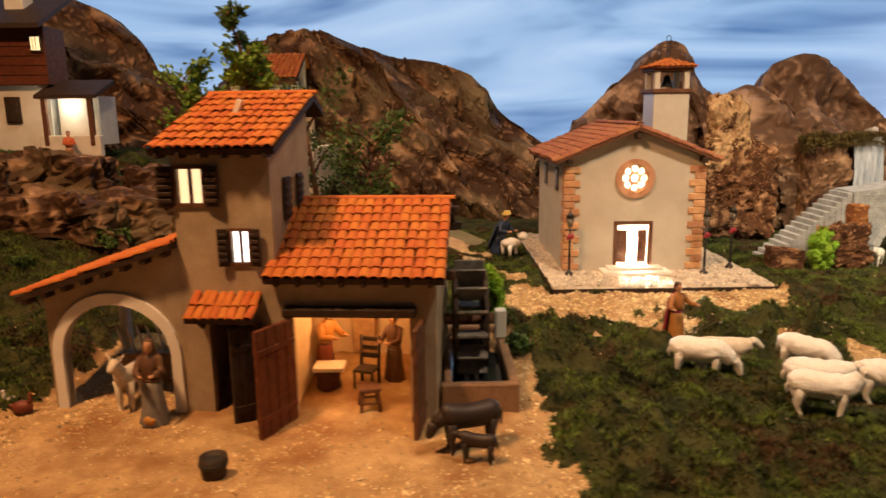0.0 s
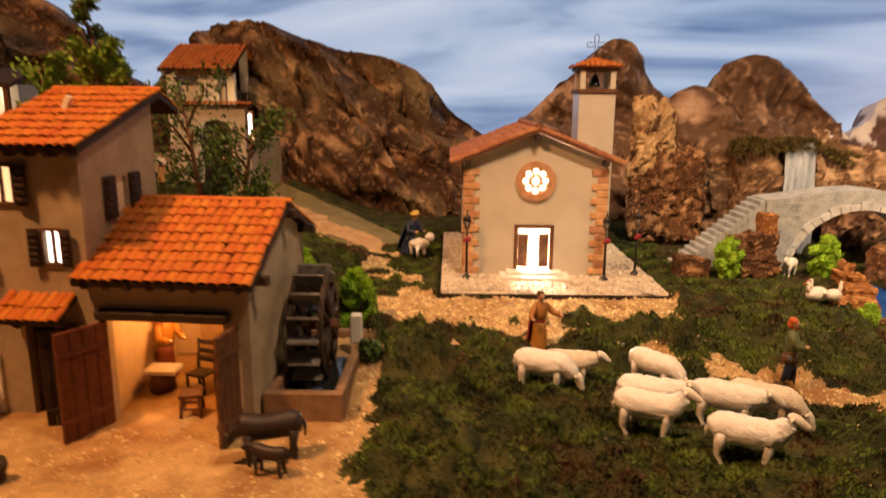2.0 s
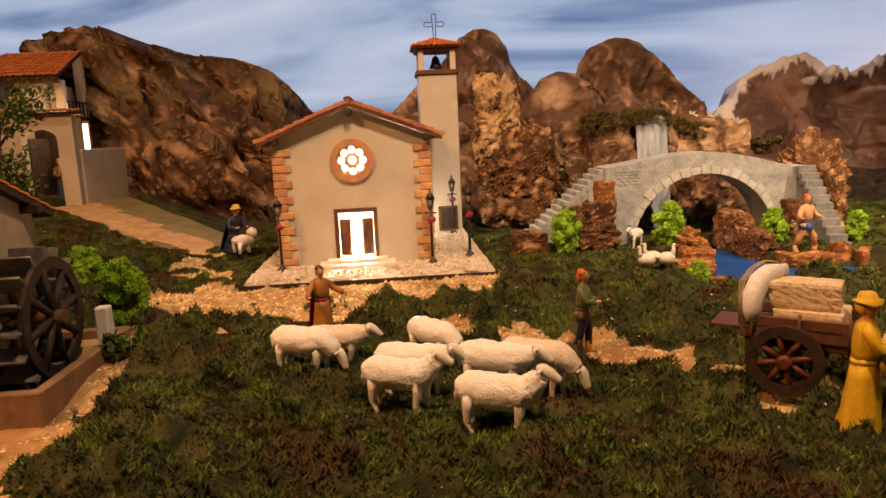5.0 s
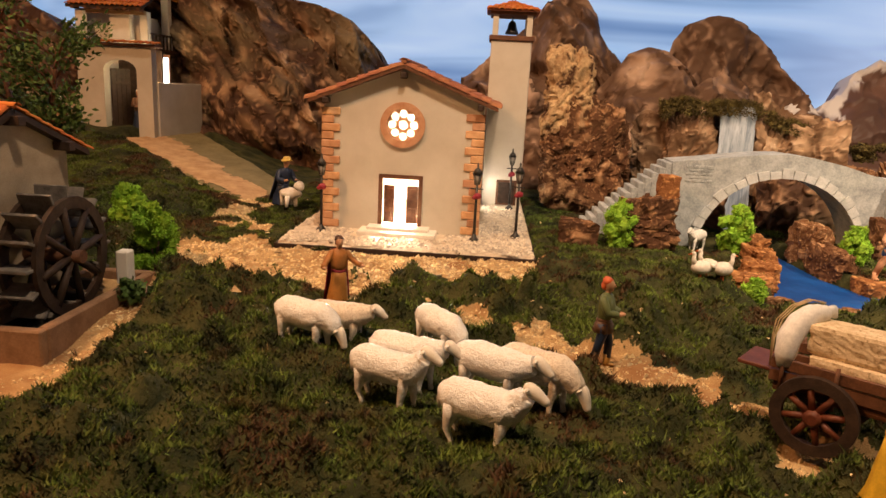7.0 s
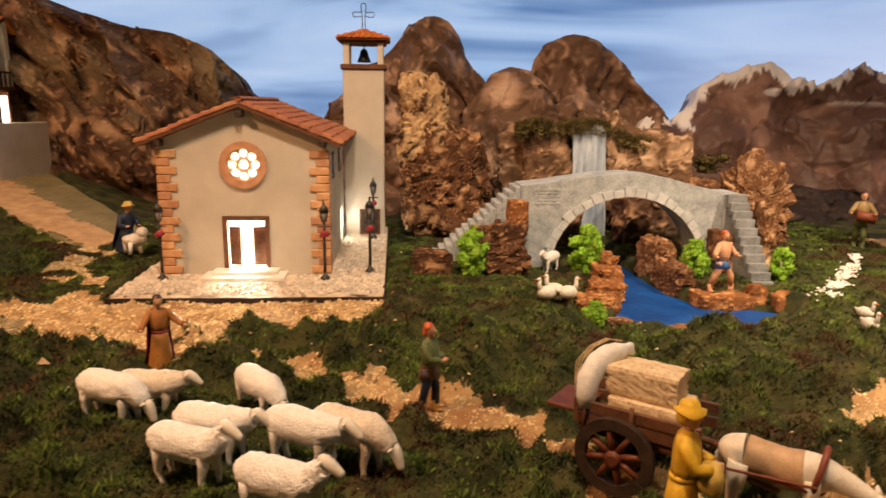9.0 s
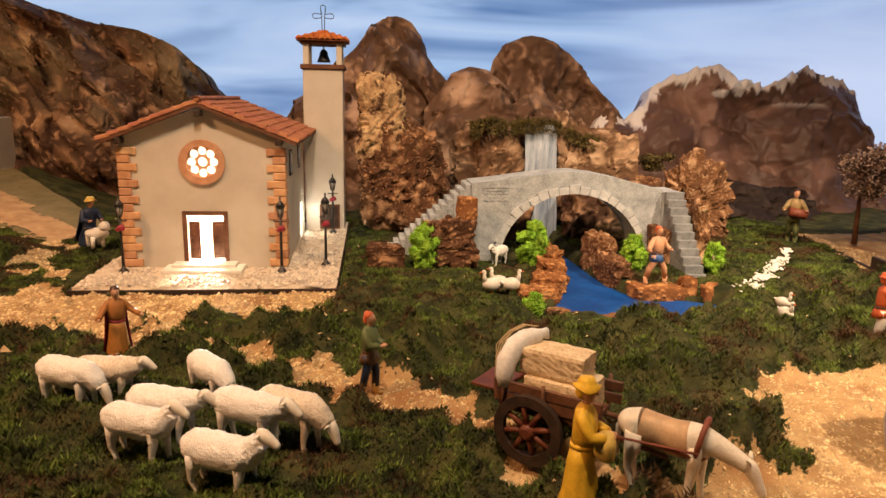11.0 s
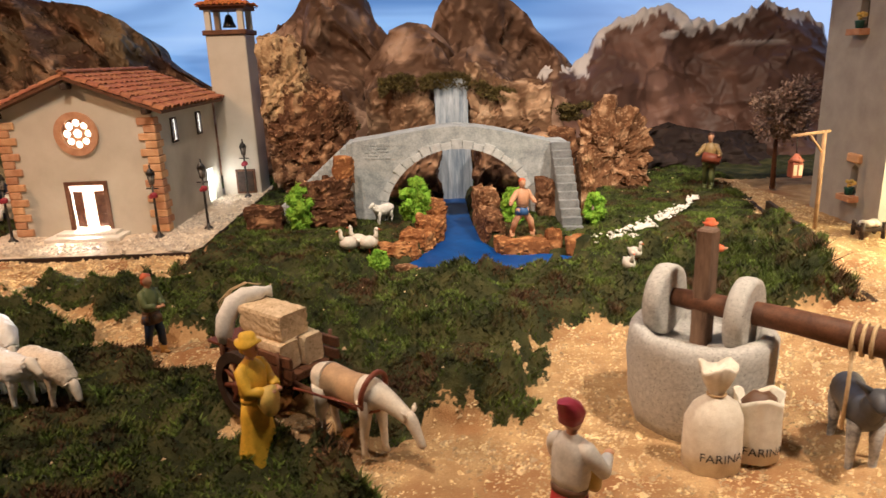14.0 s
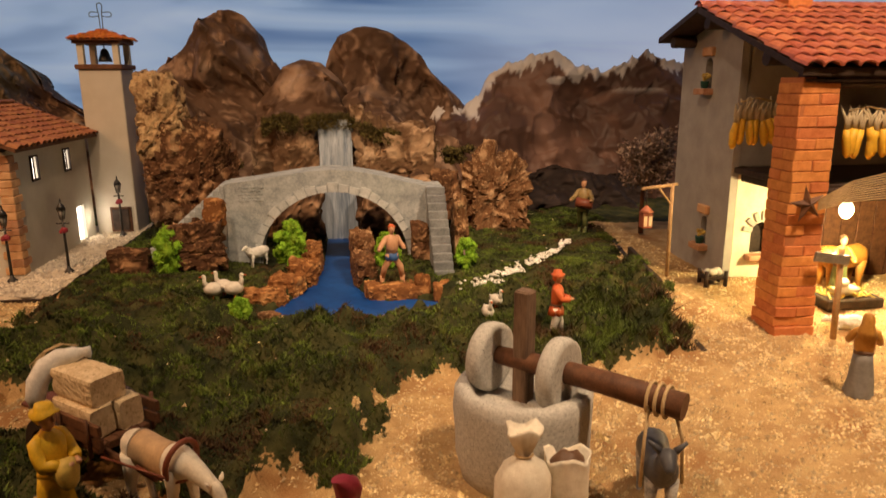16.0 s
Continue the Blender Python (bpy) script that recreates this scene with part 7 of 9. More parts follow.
# ---------------------------------------------------------------- figurines
def statuette(at, h, turn, robe, torso, head, label, arms=((0.5, 0.3), (0.5, 0.3)), legs=False, hat="hair", hatmat=None, lower=None, extra=None, cloak=None, skin=None, boots=None, lean=0.0, squat=1.0, hem=0.40, stride=0.0):
    """A carved and painted plaster figurine, one plain mesh. arms: reach ahead and spread of each arm."""
    place = oriented(at, turn)
    u = h
    drop = (1 - squat) * 0.45 * u

    def o(x, y, z):
        zz = z * squat if z < 0.45 * u else z - drop
        return place(x + lean * max(0.0, z - 0.35 * u), y, zz)

    g = Geo()
    mats = [robe, torso, skin or SKIN, hatmat or HAIR, lower or BROWNCLOTH, cloak or BROWNCLOTH, boots or lower or BROWNCLOTH]

    def ring(z, rx, ry, dx=0.0, dy=0.0, fold=0.0, n=28):
        out = []
        for k in range(n):
            a = 2 * math.pi * k / n
            f = 1 + fold * (math.sin(7 * a + 9 * z / u) + 0.6 * math.sin(11 * a + 1.3))
            out.append(o(dx + rx * f * math.cos(a), dy + ry * f * math.sin(a), z))
        return out

    if legs:
        for s in (-1, 1):
            wide = s * (0.062 + stride) * u
            knee, foot = o(0.035 * u * s + 0.02 * u, s * (0.058 + 0.7 * stride) * u, 0.28 * u), o(s * 0.05 * u, wide, 0.10 * u)
            g.tube([o(0.0, s * 0.050 * u, 0.50 * u), o(0.015 * u, s * 0.055 * u, 0.40 * u), knee, foot], [0.066 * u, 0.060 * u, 0.050 * u, 0.042 * u], 12, 4)
            g.tube([o(s * 0.05 * u, wide, 0.13 * u), o(s * 0.05 * u, wide, 0.04 * u), o(s * 0.05 * u, wide, 0.0)], [0.046 * u, 0.038 * u, 0.044 * u], 10, 6)
            g.ball(o(s * 0.05 * u + 0.035 * u, wide, 0.020 * u), (0.058 * u, 0.034 * u, 0.026 * u), 6, Matrix.Rotation(radians(turn), 3, "Z"), 10, 6)
        g.rings([ring(hem * u, (0.150 - 0.095 * hem) * u, (0.155 - 0.0925 * hem) * u, fold=0.06), ring((0.35 + 0.3 * hem) * u, 0.098 * u, 0.115 * u, fold=0.05), ring(0.54 * u, 0.078 * u, 0.097 * u, fold=0.02)], 0)
    else:
        g.rings([ring(0, 0.150 * u, 0.150 * u, fold=0.07), ring(0.03 * u, 0.148 * u, 0.148 * u, fold=0.08), ring(0.14 * u, 0.130 * u, 0.135 * u, fold=0.075), ring(0.28 * u, 0.112 * u, 0.122 * u, fold=0.06), ring(0.42 * u, 0.096 * u, 0.112 * u, fold=0.04), ring(0.54 * u, 0.078 * u, 0.095 * u, fold=0.02)], 0)
    g.rings([ring(0.515 * u, 0.082 * u, 0.099 * u), ring(0.535 * u, 0.086 * u, 0.103 * u), ring(0.555 * u, 0.082 * u, 0.099 * u)], 5)
    g.rings([ring(0.54 * u, 0.078 * u, 0.096 * u, fold=0.03), ring(0.60 * u, 0.084 * u, 0.104 * u, 0.008 * u, fold=0.045), ring(0.68 * u, 0.088 * u, 0.112 * u, 0.010 * u, fold=0.03), ring(0.75 * u, 0.080 * u, 0.114 * u, 0.006 * u, fold=0.02), ring(0.795 * u, 0.062 * u, 0.092 * u), ring(0.825 * u, 0.040 * u, 0.052 * u), ring(0.845 * u, 0.030 * u, 0.033 * u)], 1)
    g.rings([ring(0.82 * u, 0.031 * u, 0.031 * u, 0.004 * u), ring(0.872 * u, 0.030 * u, 0.029 * u, 0.012 * u)], 2)
    face = [(0.850, 0.018, 0.016, 0.030), (0.862, 0.036, 0.030, 0.026), (0.885, 0.049, 0.042, 0.018), (0.910, 0.055, 0.050, 0.014), (0.935, 0.057, 0.053, 0.010), (0.960, 0.054, 0.051, 0.006), (0.985, 0.036, 0.036, 0.002), (0.995, 0.012, 0.012, 0.0)]
    g.rings([ring(z * u, rx * u, ry * u, dx * u, n=18) for z, rx, ry, dx in face], 2)
    g.tube([o(0.066 * u, 0, 0.935 * u), o(0.078 * u, 0, 0.912 * u), o(0.066 * u, 0, 0.904 * u)], [0.006 * u, 0.011 * u, 0.008 * u], 7, 2)
    for s, (reach, spread) in zip((-1, 1), arms):
        sh, up = o(0.0, s * 0.098 * u, 0.770 * u), o(0.0, s * 0.06 * u, 0.79 * u)
        el = o((0.02 + 0.09 * reach) * u, s * (0.135 + 0.09 * spread) * u, 0.640 * u)
        wr = o((0.09 + 0.18 * reach) * u, s * (0.075 + 0.22 * spread) * u, (0.600 + 0.06 * reach) * u)
        ha = o((0.12 + 0.20 * reach) * u, s * (0.058 + 0.25 * spread) * u, (0.600 + 0.07 * reach) * u)
        g.tube([up, sh, (sh + el) / 2, el, (el + wr) / 2, wr], [0.036 * u, 0.046 * u, 0.045 * u, 0.040 * u, 0.040 * u, 0.034 * u], 10, 1)
        g.tube([wr, ha], [0.020 * u, 0.017 * u], 8, 2)
        g.ball(ha, (0.026 * u, 0.022 * u, 0.018 * u), 2, None, 8, 6)
    if cloak:
        rr = []
        for z, r, dx in ((0.08, 0.165, -0.06), (0.30, 0.145, -0.055), (0.55, 0.125, -0.045), (0.74, 0.122, -0.02), (0.82, 0.075, 0.0)):
            rr.append([o(dx * u + r * u * (1 + 0.06 * math.sin(8 * a)) * math.cos(a), 1.12 * r * u * math.sin(a), z * u) for a in [math.radians(95 + 170 * k / 17) for k in range(18)]] + [o(dx * u + 0.92 * r * u * math.cos(a), 1.03 * r * u * math.sin(a), z * u) for a in [math.radians(265 - 170 * k / 17) for k in range(18)]])
        g.rings(rr, 5)
    if hat == "hair":
        g.ball(o(-0.008 * u, 0, 0.958 * u), (0.062 * u, 0.061 * u, 0.052 * u), 3, None, 16, 10, 0.18, 260)
        g.ball(o(-0.030 * u, 0, 0.915 * u), (0.044 * u, 0.056 * u, 0.062 * u), 3, None, 14, 9, 0.18, 260)
    elif hat == "brim":
        rr = []
        for q, z in ((0.094, -0.014), (0.096, -0.004), (0.068, 0.012), (0.062, 0.040), (0.052, 0.058), (0.02, 0.064)):
            rr.append([o(q * u * math.cos(a), 0.95 * q * u * math.sin(a), 0.962 * u + z * u + (0.012 * u * math.sin(2 * a + 1) if q > 0.09 else 0)) for a in [2 * math.pi * k / 22 for k in range(22)]])
        g.rings(rr, 3)
        g.ball(o(-0.030 * u, 0, 0.915 * u), (0.040 * u, 0.052 * u, 0.05 * u), 3, None, 12, 8, 0.15, 260)
    elif hat == "veil":
        g.rings([ring(0.72 * u, 0.090 * u, 0.112 * u, -0.035 * u, fold=0.04), ring(0.80 * u, 0.072 * u, 0.092 * u, -0.030 * u, fold=0.04), ring(0.87 * u, 0.060 * u, 0.068 * u, -0.026 * u), ring(0.94 * u, 0.064 * u, 0.064 * u, -0.014 * u), ring(0.985 * u, 0.048 * u, 0.050 * u, -0.006 * u), ring(1.005 * u, 0.016 * u, 0.016 * u)], 3)
    elif hat == "cap":
        g.rings([ring(0.915 * u, 0.066 * u, 0.064 * u, -0.004 * u), ring(0.96 * u, 0.074 * u, 0.070 * u, -0.004 * u, fold=0.04), ring(1.0 * u, 0.070 * u, 0.066 * u, -0.018 * u, fold=0.05), ring(1.035 * u, 0.05 * u, 0.045 * u, -0.05 * u), ring(1.04 * u, 0.025 * u, 0.02 * u, -0.085 * u)], 3)
    if extra:
        extra(g, o, u, mats)
    g.v = [tuple(Vector(p) + 0.012 * u * noise.noise_vector((Vector(p) - Vector(at)) * (11 / u))) for p in g.v]
    return solid("figurine", g, mats, at, label, "figurine", "painted nativity figurines")


def on_ground(x, y, dz=0.0):
    return (x, y, ground_at(x, y) + dz)


def basin(g, o, u, mats):
    mats.append(CREAM)
    g.lathe(o(0.30 * u, 0, 0.52 * u), [(0.03 * u, 0), (0.09 * u, 0.03 * u), (0.12 * u, 0.10 * u), (0.10 * u, 0.10 * u), (0.02 * u, 0.04 * u)], 14, 7)


def bundle(g, o, u, mats):
    mats.append(STRAW)
    g.ball(o(0.15 * u, -0.02 * u, 0.55 * u), (0.075 * u, 0.10 * u, 0.11 * u), 7, None, 16, 10, 0.2, 80)


def drum(g, o, u, mats):
    mats.append(LEATHER)
    g.tube([o(0.14 * u, 0.20 * u, 0.55 * u), o(0.18 * u, -0.10 * u, 0.60 * u)], 0.09 * u, 12, 7)


def lamb_held(g, o, u, mats):
    mats.append(WOOL)
    g.ball(o(0.30 * u, 0.02 * u, 0.40 * u), (0.19 * u, 0.10 * u, 0.10 * u), 7, None, 14, 9, 0.15, 120)
    g.ball(o(0.50 * u, 0.04 * u, 0.58 * u), (0.09 * u, 0.07 * u, 0.08 * u), 7, None, 10, 7)
    for s in (-1, 1):
        for q in (0.18, 0.36):
            g.tube([o(q * u, s * 0.07 * u, 0.34 * u), o(q * u + 0.02 * u, s * 0.08 * u, 0.02 * u)], [0.04 * u, 0.028 * u], 7, 7)


statuette((0.755, 1.083, -0.043), 0.113, -25, BROWNCLOTH, GREENCLOTH, SKIN, "small boy figurine in green tunic with red hair", ((0.35, -0.15), (0.35, -0.15)), True, "hair", ORANGECLOTH, NAVY, boots=OCHRE)
statuette((0.402, 1.205, -0.034), 0.106, -62, paint("rust_brown_paint", (0.46, 0.20, 0.040)), paint("rust_brown_bodice", (0.40, 0.16, 0.035)), SKIN, "rust brown robed woman figurine with a dark shawl and spread arms", ((0.25, 0.7), (0.35, 0.9)), False, "hair", HAIR, cloak=MAROON)
yellow_man = statuette((0.957, 0.822, -0.054), 0.138, -25, YELLOWCLOTH, YELLOWCLOTH, SKIN, "yellow robed figurine with a hat carrying a bundle", ((0.4, -0.1), (0.4, -0.1)), False, "brim", YELLOWCLOTH, SKIN, bundle, cloak=None)
yellow_man.data.materials[5] = YELLOWCLOTH
statuette(on_ground(0.150, 1.765), 0.132, -48, NAVY, NAVY, SKIN, "crouching shepherd figurine in dark blue with straw hat", ((0.8, 0.1), (0.8, 0.1)), False, "brim", STRAW, None, lamb_held, cloak=NAVY, lean=0.35, squat=0.55)
statuette((1.303, 1.478, -0.006), 0.113, -72, BLUECLOTH, SKIN, SKIN, "bare-chested figurine in blue shorts by the water", ((0.3, 0.9), (0.3, 0.4)), True, "hair", ORANGECLOTH, SKIN, stride=0.10)
statuette(on_ground(1.78, 1.795), 0.130, -120, GREENCLOTH, OLIVE, SKIN, "olive and green musician figurine holding a drum", ((0.6, 0.5), (0.6, 0.5)), True, "hair", HAIR, GREENCLOTH, drum)
statuette(on_ground(1.538, 1.180), 0.112, -20, ORANGECLOTH, ORANGECLOTH, SKIN, "woman figurine in orange-red dress and red hat", ((0.45, -0.2), (0.45, -0.2)), True, "brim", ORANGECLOTH, WHITECLOTH, boots=ORANGECLOTH)
statuette((1.232, 0.660, -0.056), 0.144, 45, REDCLOTH, WHITECLOTH, SKIN, "figurine with maroon cap and white shirt", ((0.6, 0.1), (0.6, 0.1)), False, "cap", MAROON, None, bundle, boots=TEAL)
statuette((-0.383, 0.958, -0.05), 0.118, -80, GREYCLOTH, BROWNCLOTH, SKIN, "brown hooded man figurine with a grey apron", ((0.6, 0.0), (0.6, 0.0)), False, "veil", BROWNCLOTH, None)
statuette((-0.945, 1.89, 0.232), 0.088, -60, SKIN, ORANGECLOTH, SKIN, "small orange figurine before the chalet", ((0.3, 0.0), (0.3, 0.0)), True, "hair", HAIR, SKIN)
statuette((-0.470, 2.352, 0.10), 0.13, -60, NAVY, BROWNCLOTH, SKIN, "dark robed figurine inside the hillside gate", ((0.4, 0.0), (0.4, 0.0)), False, "hair", WHITECLOTH)
statuette((-0.176, 1.098, -0.05), 0.120, -40, LEATHER, OCHRE, SKIN, "orange and red-brown craftsman figurine in the lit workshop", ((0.9, 0.1), (0.9, 0.1)), False, "hair", HAIR, BROWNCLOTH, lean=0.15)
statuette((-0.068, 1.085, -0.05), 0.112, -120, BROWNCLOTH, paint("umber_paint", (0.10, 0.045, 0.02)), SKIN, "dark brown helper figurine in the workshop", ((0.7, 0.0), (0.7, 0.0)), False, "hair", HAIR)
statuette((-0.62, 2.19, 0.13), 0.09, -60, PALEWOOD, WHITECLOTH, SKIN, "small pale figurine on the hillside wall", ((0.3, 0.0), (0.3, 0.0)), False, "hair", HAIR)
statuette(on_ground(1.852, 0.932), 0.108, 60, GREYCLOTH, OCHRE, SKIN, "figurine in orange shawl and dark grey skirt", ((0.6, 0.2), (0.6, 0.2)), False, "veil", OCHRE)
statuette((2.06, 1.26, 0.0), 0.11, -100, GREENCLOTH, OCHRE, SKIN, "figurine in pale green inside the stable", ((0.5, 0.2), (0.5, 0.2)), False, "hair", HAIR)


# ---------------------------------------------------------------- animals
def quadruped(name, at, length, turn, mats, label, category, group="", pose_head="up", woolly=0.0, leg=0.42, girth=0.20, neck=0.3, head=0.13, ears=0.05, horn=0, tail=True, stance=0.0, neckmat=0):
    """A painted animal figurine, one plain mesh, facing +x; mats: coat, legs, head."""
    o = oriented(at, turn)
    g = Geo()
    u = length
    zb = (leg + girth) * u
    prof = [(-0.50, 0.35, -0.02), (-0.47, 0.72, 0.0), (-0.36, 0.98, 0.0), (-0.15, 0.93 if not woolly else 1.0, -0.02), (0.08, 0.92 if not woolly else 1.0, -0.02), (0.26, 1.0, 0.0), (0.40, 0.80, 0.05), (0.47, 0.40, 0.07)]
    rings = []
    m2 = 40 if woolly else 16
    fine = []
    for k in range(len(prof) - 1):
        for t in ((0, 0.2, 0.4, 0.6, 0.8) if woolly else (0, 0.5)):
            fine.append([a + (b - a) * t for a, b in zip(prof[k], prof[k + 1])])
    fine.append(prof[-1])
    for x, r, dz in fine:
        ring = []
        for k in range(m2):
            a = 2 * math.pi * k / m2
            p = Vector((x * u, 0.88 * r * girth * u * math.cos(a), zb + dz * u + r * girth * u * math.sin(a)))
            if woolly:
                q = noise.noise((p + Vector(at) * 7) * (8.0 / u)) + 0.9 * noise.noise((p + Vector(at) * 7) * (24 / u))
                p += Vector((0.3 * q, math.cos(a) * q, math.sin(a) * q)) * woolly * u
            ring.append(o(*p))
        rings.append(ring)
    g.rings(rings, 0)
    for k, (x, s) in enumerate(((-0.38, -1), (-0.36, 1), (0.30, -1), (0.32, 1))):
        b = stance * (1 if k in (0, 3) else -1)
        g.tube([o(x * u, s * 0.11 * u, zb - 0.3 * girth * u), o((x + (0.03 if x < 0 else 0.0) + b * 0.4) * u, s * 0.115 * u, 0.5 * leg * u), o((x - 0.01 + b) * u, s * 0.115 * u, 0.02 * u), o((x + 0.015 + b) * u, s * 0.115 * u, 0)], [0.088 * u, 0.050 * u, 0.038 * u, 0.046 * u], 10, 1)
    if pose_head == "up":
        a, b, c = (0.34, 0.06), (0.36 + 0.50 * neck, 0.08 + 0.92 * neck), (0.36 + 0.50 * neck + 1.45 * head, 0.02 + 0.78 * neck)
    elif pose_head == "level":
        a, b, c = (0.36, 0.06), (0.36 + 0.85 * neck, 0.02 + 0.35 * neck), (0.36 + 0.85 * neck + 1.5 * head, -0.05 + 0.2 * neck)
    elif pose_head == "low":
        a, b, c = (0.36, 0.06), (0.36 + 0.86 * neck, -0.12 * neck), (0.36 + 0.86 * neck + 0.7 * head, -0.12 * neck - 1.4 * head)
    else:
        a, b, c = (0.35, 0.04), (0.36 + 0.82 * neck, -0.38 * neck), (0.36 + 0.82 * neck + 0.75 * head, -0.38 * neck - 1.35 * head)
    pa, pb, pc = (Vector((x * u, 0, zb + z * u)) for x, z in (a, b, c))
    g.tube([o(*(pa - (pb - pa) * 0.25)), o(*pa), o(*((pa + pb) / 2)), o(*pb)], [(0.75 if woolly else 0.62) * girth * u, (0.72 if woolly else 0.68) * girth * u, (0.52 if woolly else 0.50) * girth * u, (0.9 if woolly else 0.62) * head * u], 12, neckmat)
    d = (pc - pb) * (0.84 if woolly else 1.0)
    g.tube([o(*(pb - d * 0.30)), o(*(pb - d * 0.05)), o(*(pb + d * 0.40)), o(*(pb + d * 0.85)), o(*(pb + d * 1.0))], [0.35 * head * u, 0.75 * head * u, 0.62 * head * u, 0.42 * head * u, 0.22 * head * u], 10, 2)
    for s in (-1, 1):
        e = pb + Vector((0, s * 0.55 * head * u, 0.35 * head * u))
        g.tube([o(*e), o(*(e + Vector((-0.3 * ears * u, s * ears * u, 0.25 * ears * u * (3 if ears > 0.08 else 1)))))], [0.35 * ears * u, 0.15 * ears * u], 6, 2)
        if horn:
            hh = pb + Vector((0, s * 0.4 * head * u, 0.6 * head * u))
            g.tube([o(*hh), o(*(hh + Vector((-0.03 * u, s * 0.09 * u, 0.03 * u)))), o(*(hh + Vector((-0.04 * u, s * 0.11 * u, 0.09 * u))))], [0.022 * u, 0.016 * u, 0.004 * u], 6, 2)
    if tail:
        g.tube([o(-0.48 * u, 0, zb + 0.05 * u), o(-0.53 * u, 0, zb - 0.05 * u), o(-0.53 * u, 0, zb - 0.24 * u)], [0.03 * u, 0.026 * u, 0.015 * u], 6, 0)
    return solid(name, g, list(mats), at, label, category, group)


SHEEP_BACK = [(-0.505, 0.47, 0.03), (-0.49, 0.48, 0.11), (-0.44, 0.505, 0.175), (-0.33, 0.53, 0.208), (-0.15, 0.525, 0.212), (0.05, 0.52, 0.208), (0.20, 0.535, 0.200)]
SHEEP_NECK = {"up": [(0.30, 0.58, 0.170), (0.38, 0.66, 0.130), (0.44, 0.74, 0.104)], "level": [(0.31, 0.555, 0.172), (0.41, 0.59, 0.138), (0.50, 0.62, 0.106)], "down": [(0.31, 0.52, 0.175), (0.41, 0.455, 0.142), (0.49, 0.38, 0.108)]}
SHEEP_HEAD = {"up": [(0.42, 0.80, 0.040), (0.46, 0.81, 0.078), (0.53, 0.79, 0.076), (0.61, 0.745, 0.058), (0.665, 0.71, 0.044), (0.685, 0.70, 0.020)],
              "level": [(0.49, 0.68, 0.040), (0.53, 0.675, 0.078), (0.60, 0.635, 0.076), (0.67, 0.58, 0.058), (0.72, 0.54, 0.044), (0.735, 0.525, 0.020)],
              "down": [(0.50, 0.42, 0.040), (0.535, 0.385, 0.078), (0.575, 0.315, 0.076), (0.61, 0.225, 0.058), (0.63, 0.165, 0.044), (0.635, 0.145, 0.020)]}
HORSE_BACK = [(-0.50, 0.60, 0.03), (-0.48, 0.62, 0.11), (-0.42, 0.645, 0.165), (-0.31, 0.655, 0.188), (-0.15, 0.64, 0.180), (0.02, 0.625, 0.182), (0.16, 0.635, 0.188)]
HORSE_NECK = [(0.27, 0.655, 0.165), (0.38, 0.65, 0.122), (0.50, 0.61, 0.098), (0.62, 0.555, 0.080), (0.69, 0.52, 0.070)]
HORSE_HEAD = [(0.655, 0.57, 0.030), (0.69, 0.545, 0.066), (0.735, 0.47, 0.068), (0.79, 0.375, 0.050), (0.83, 0.29, 0.042), (0.84, 0.265, 0.022)]


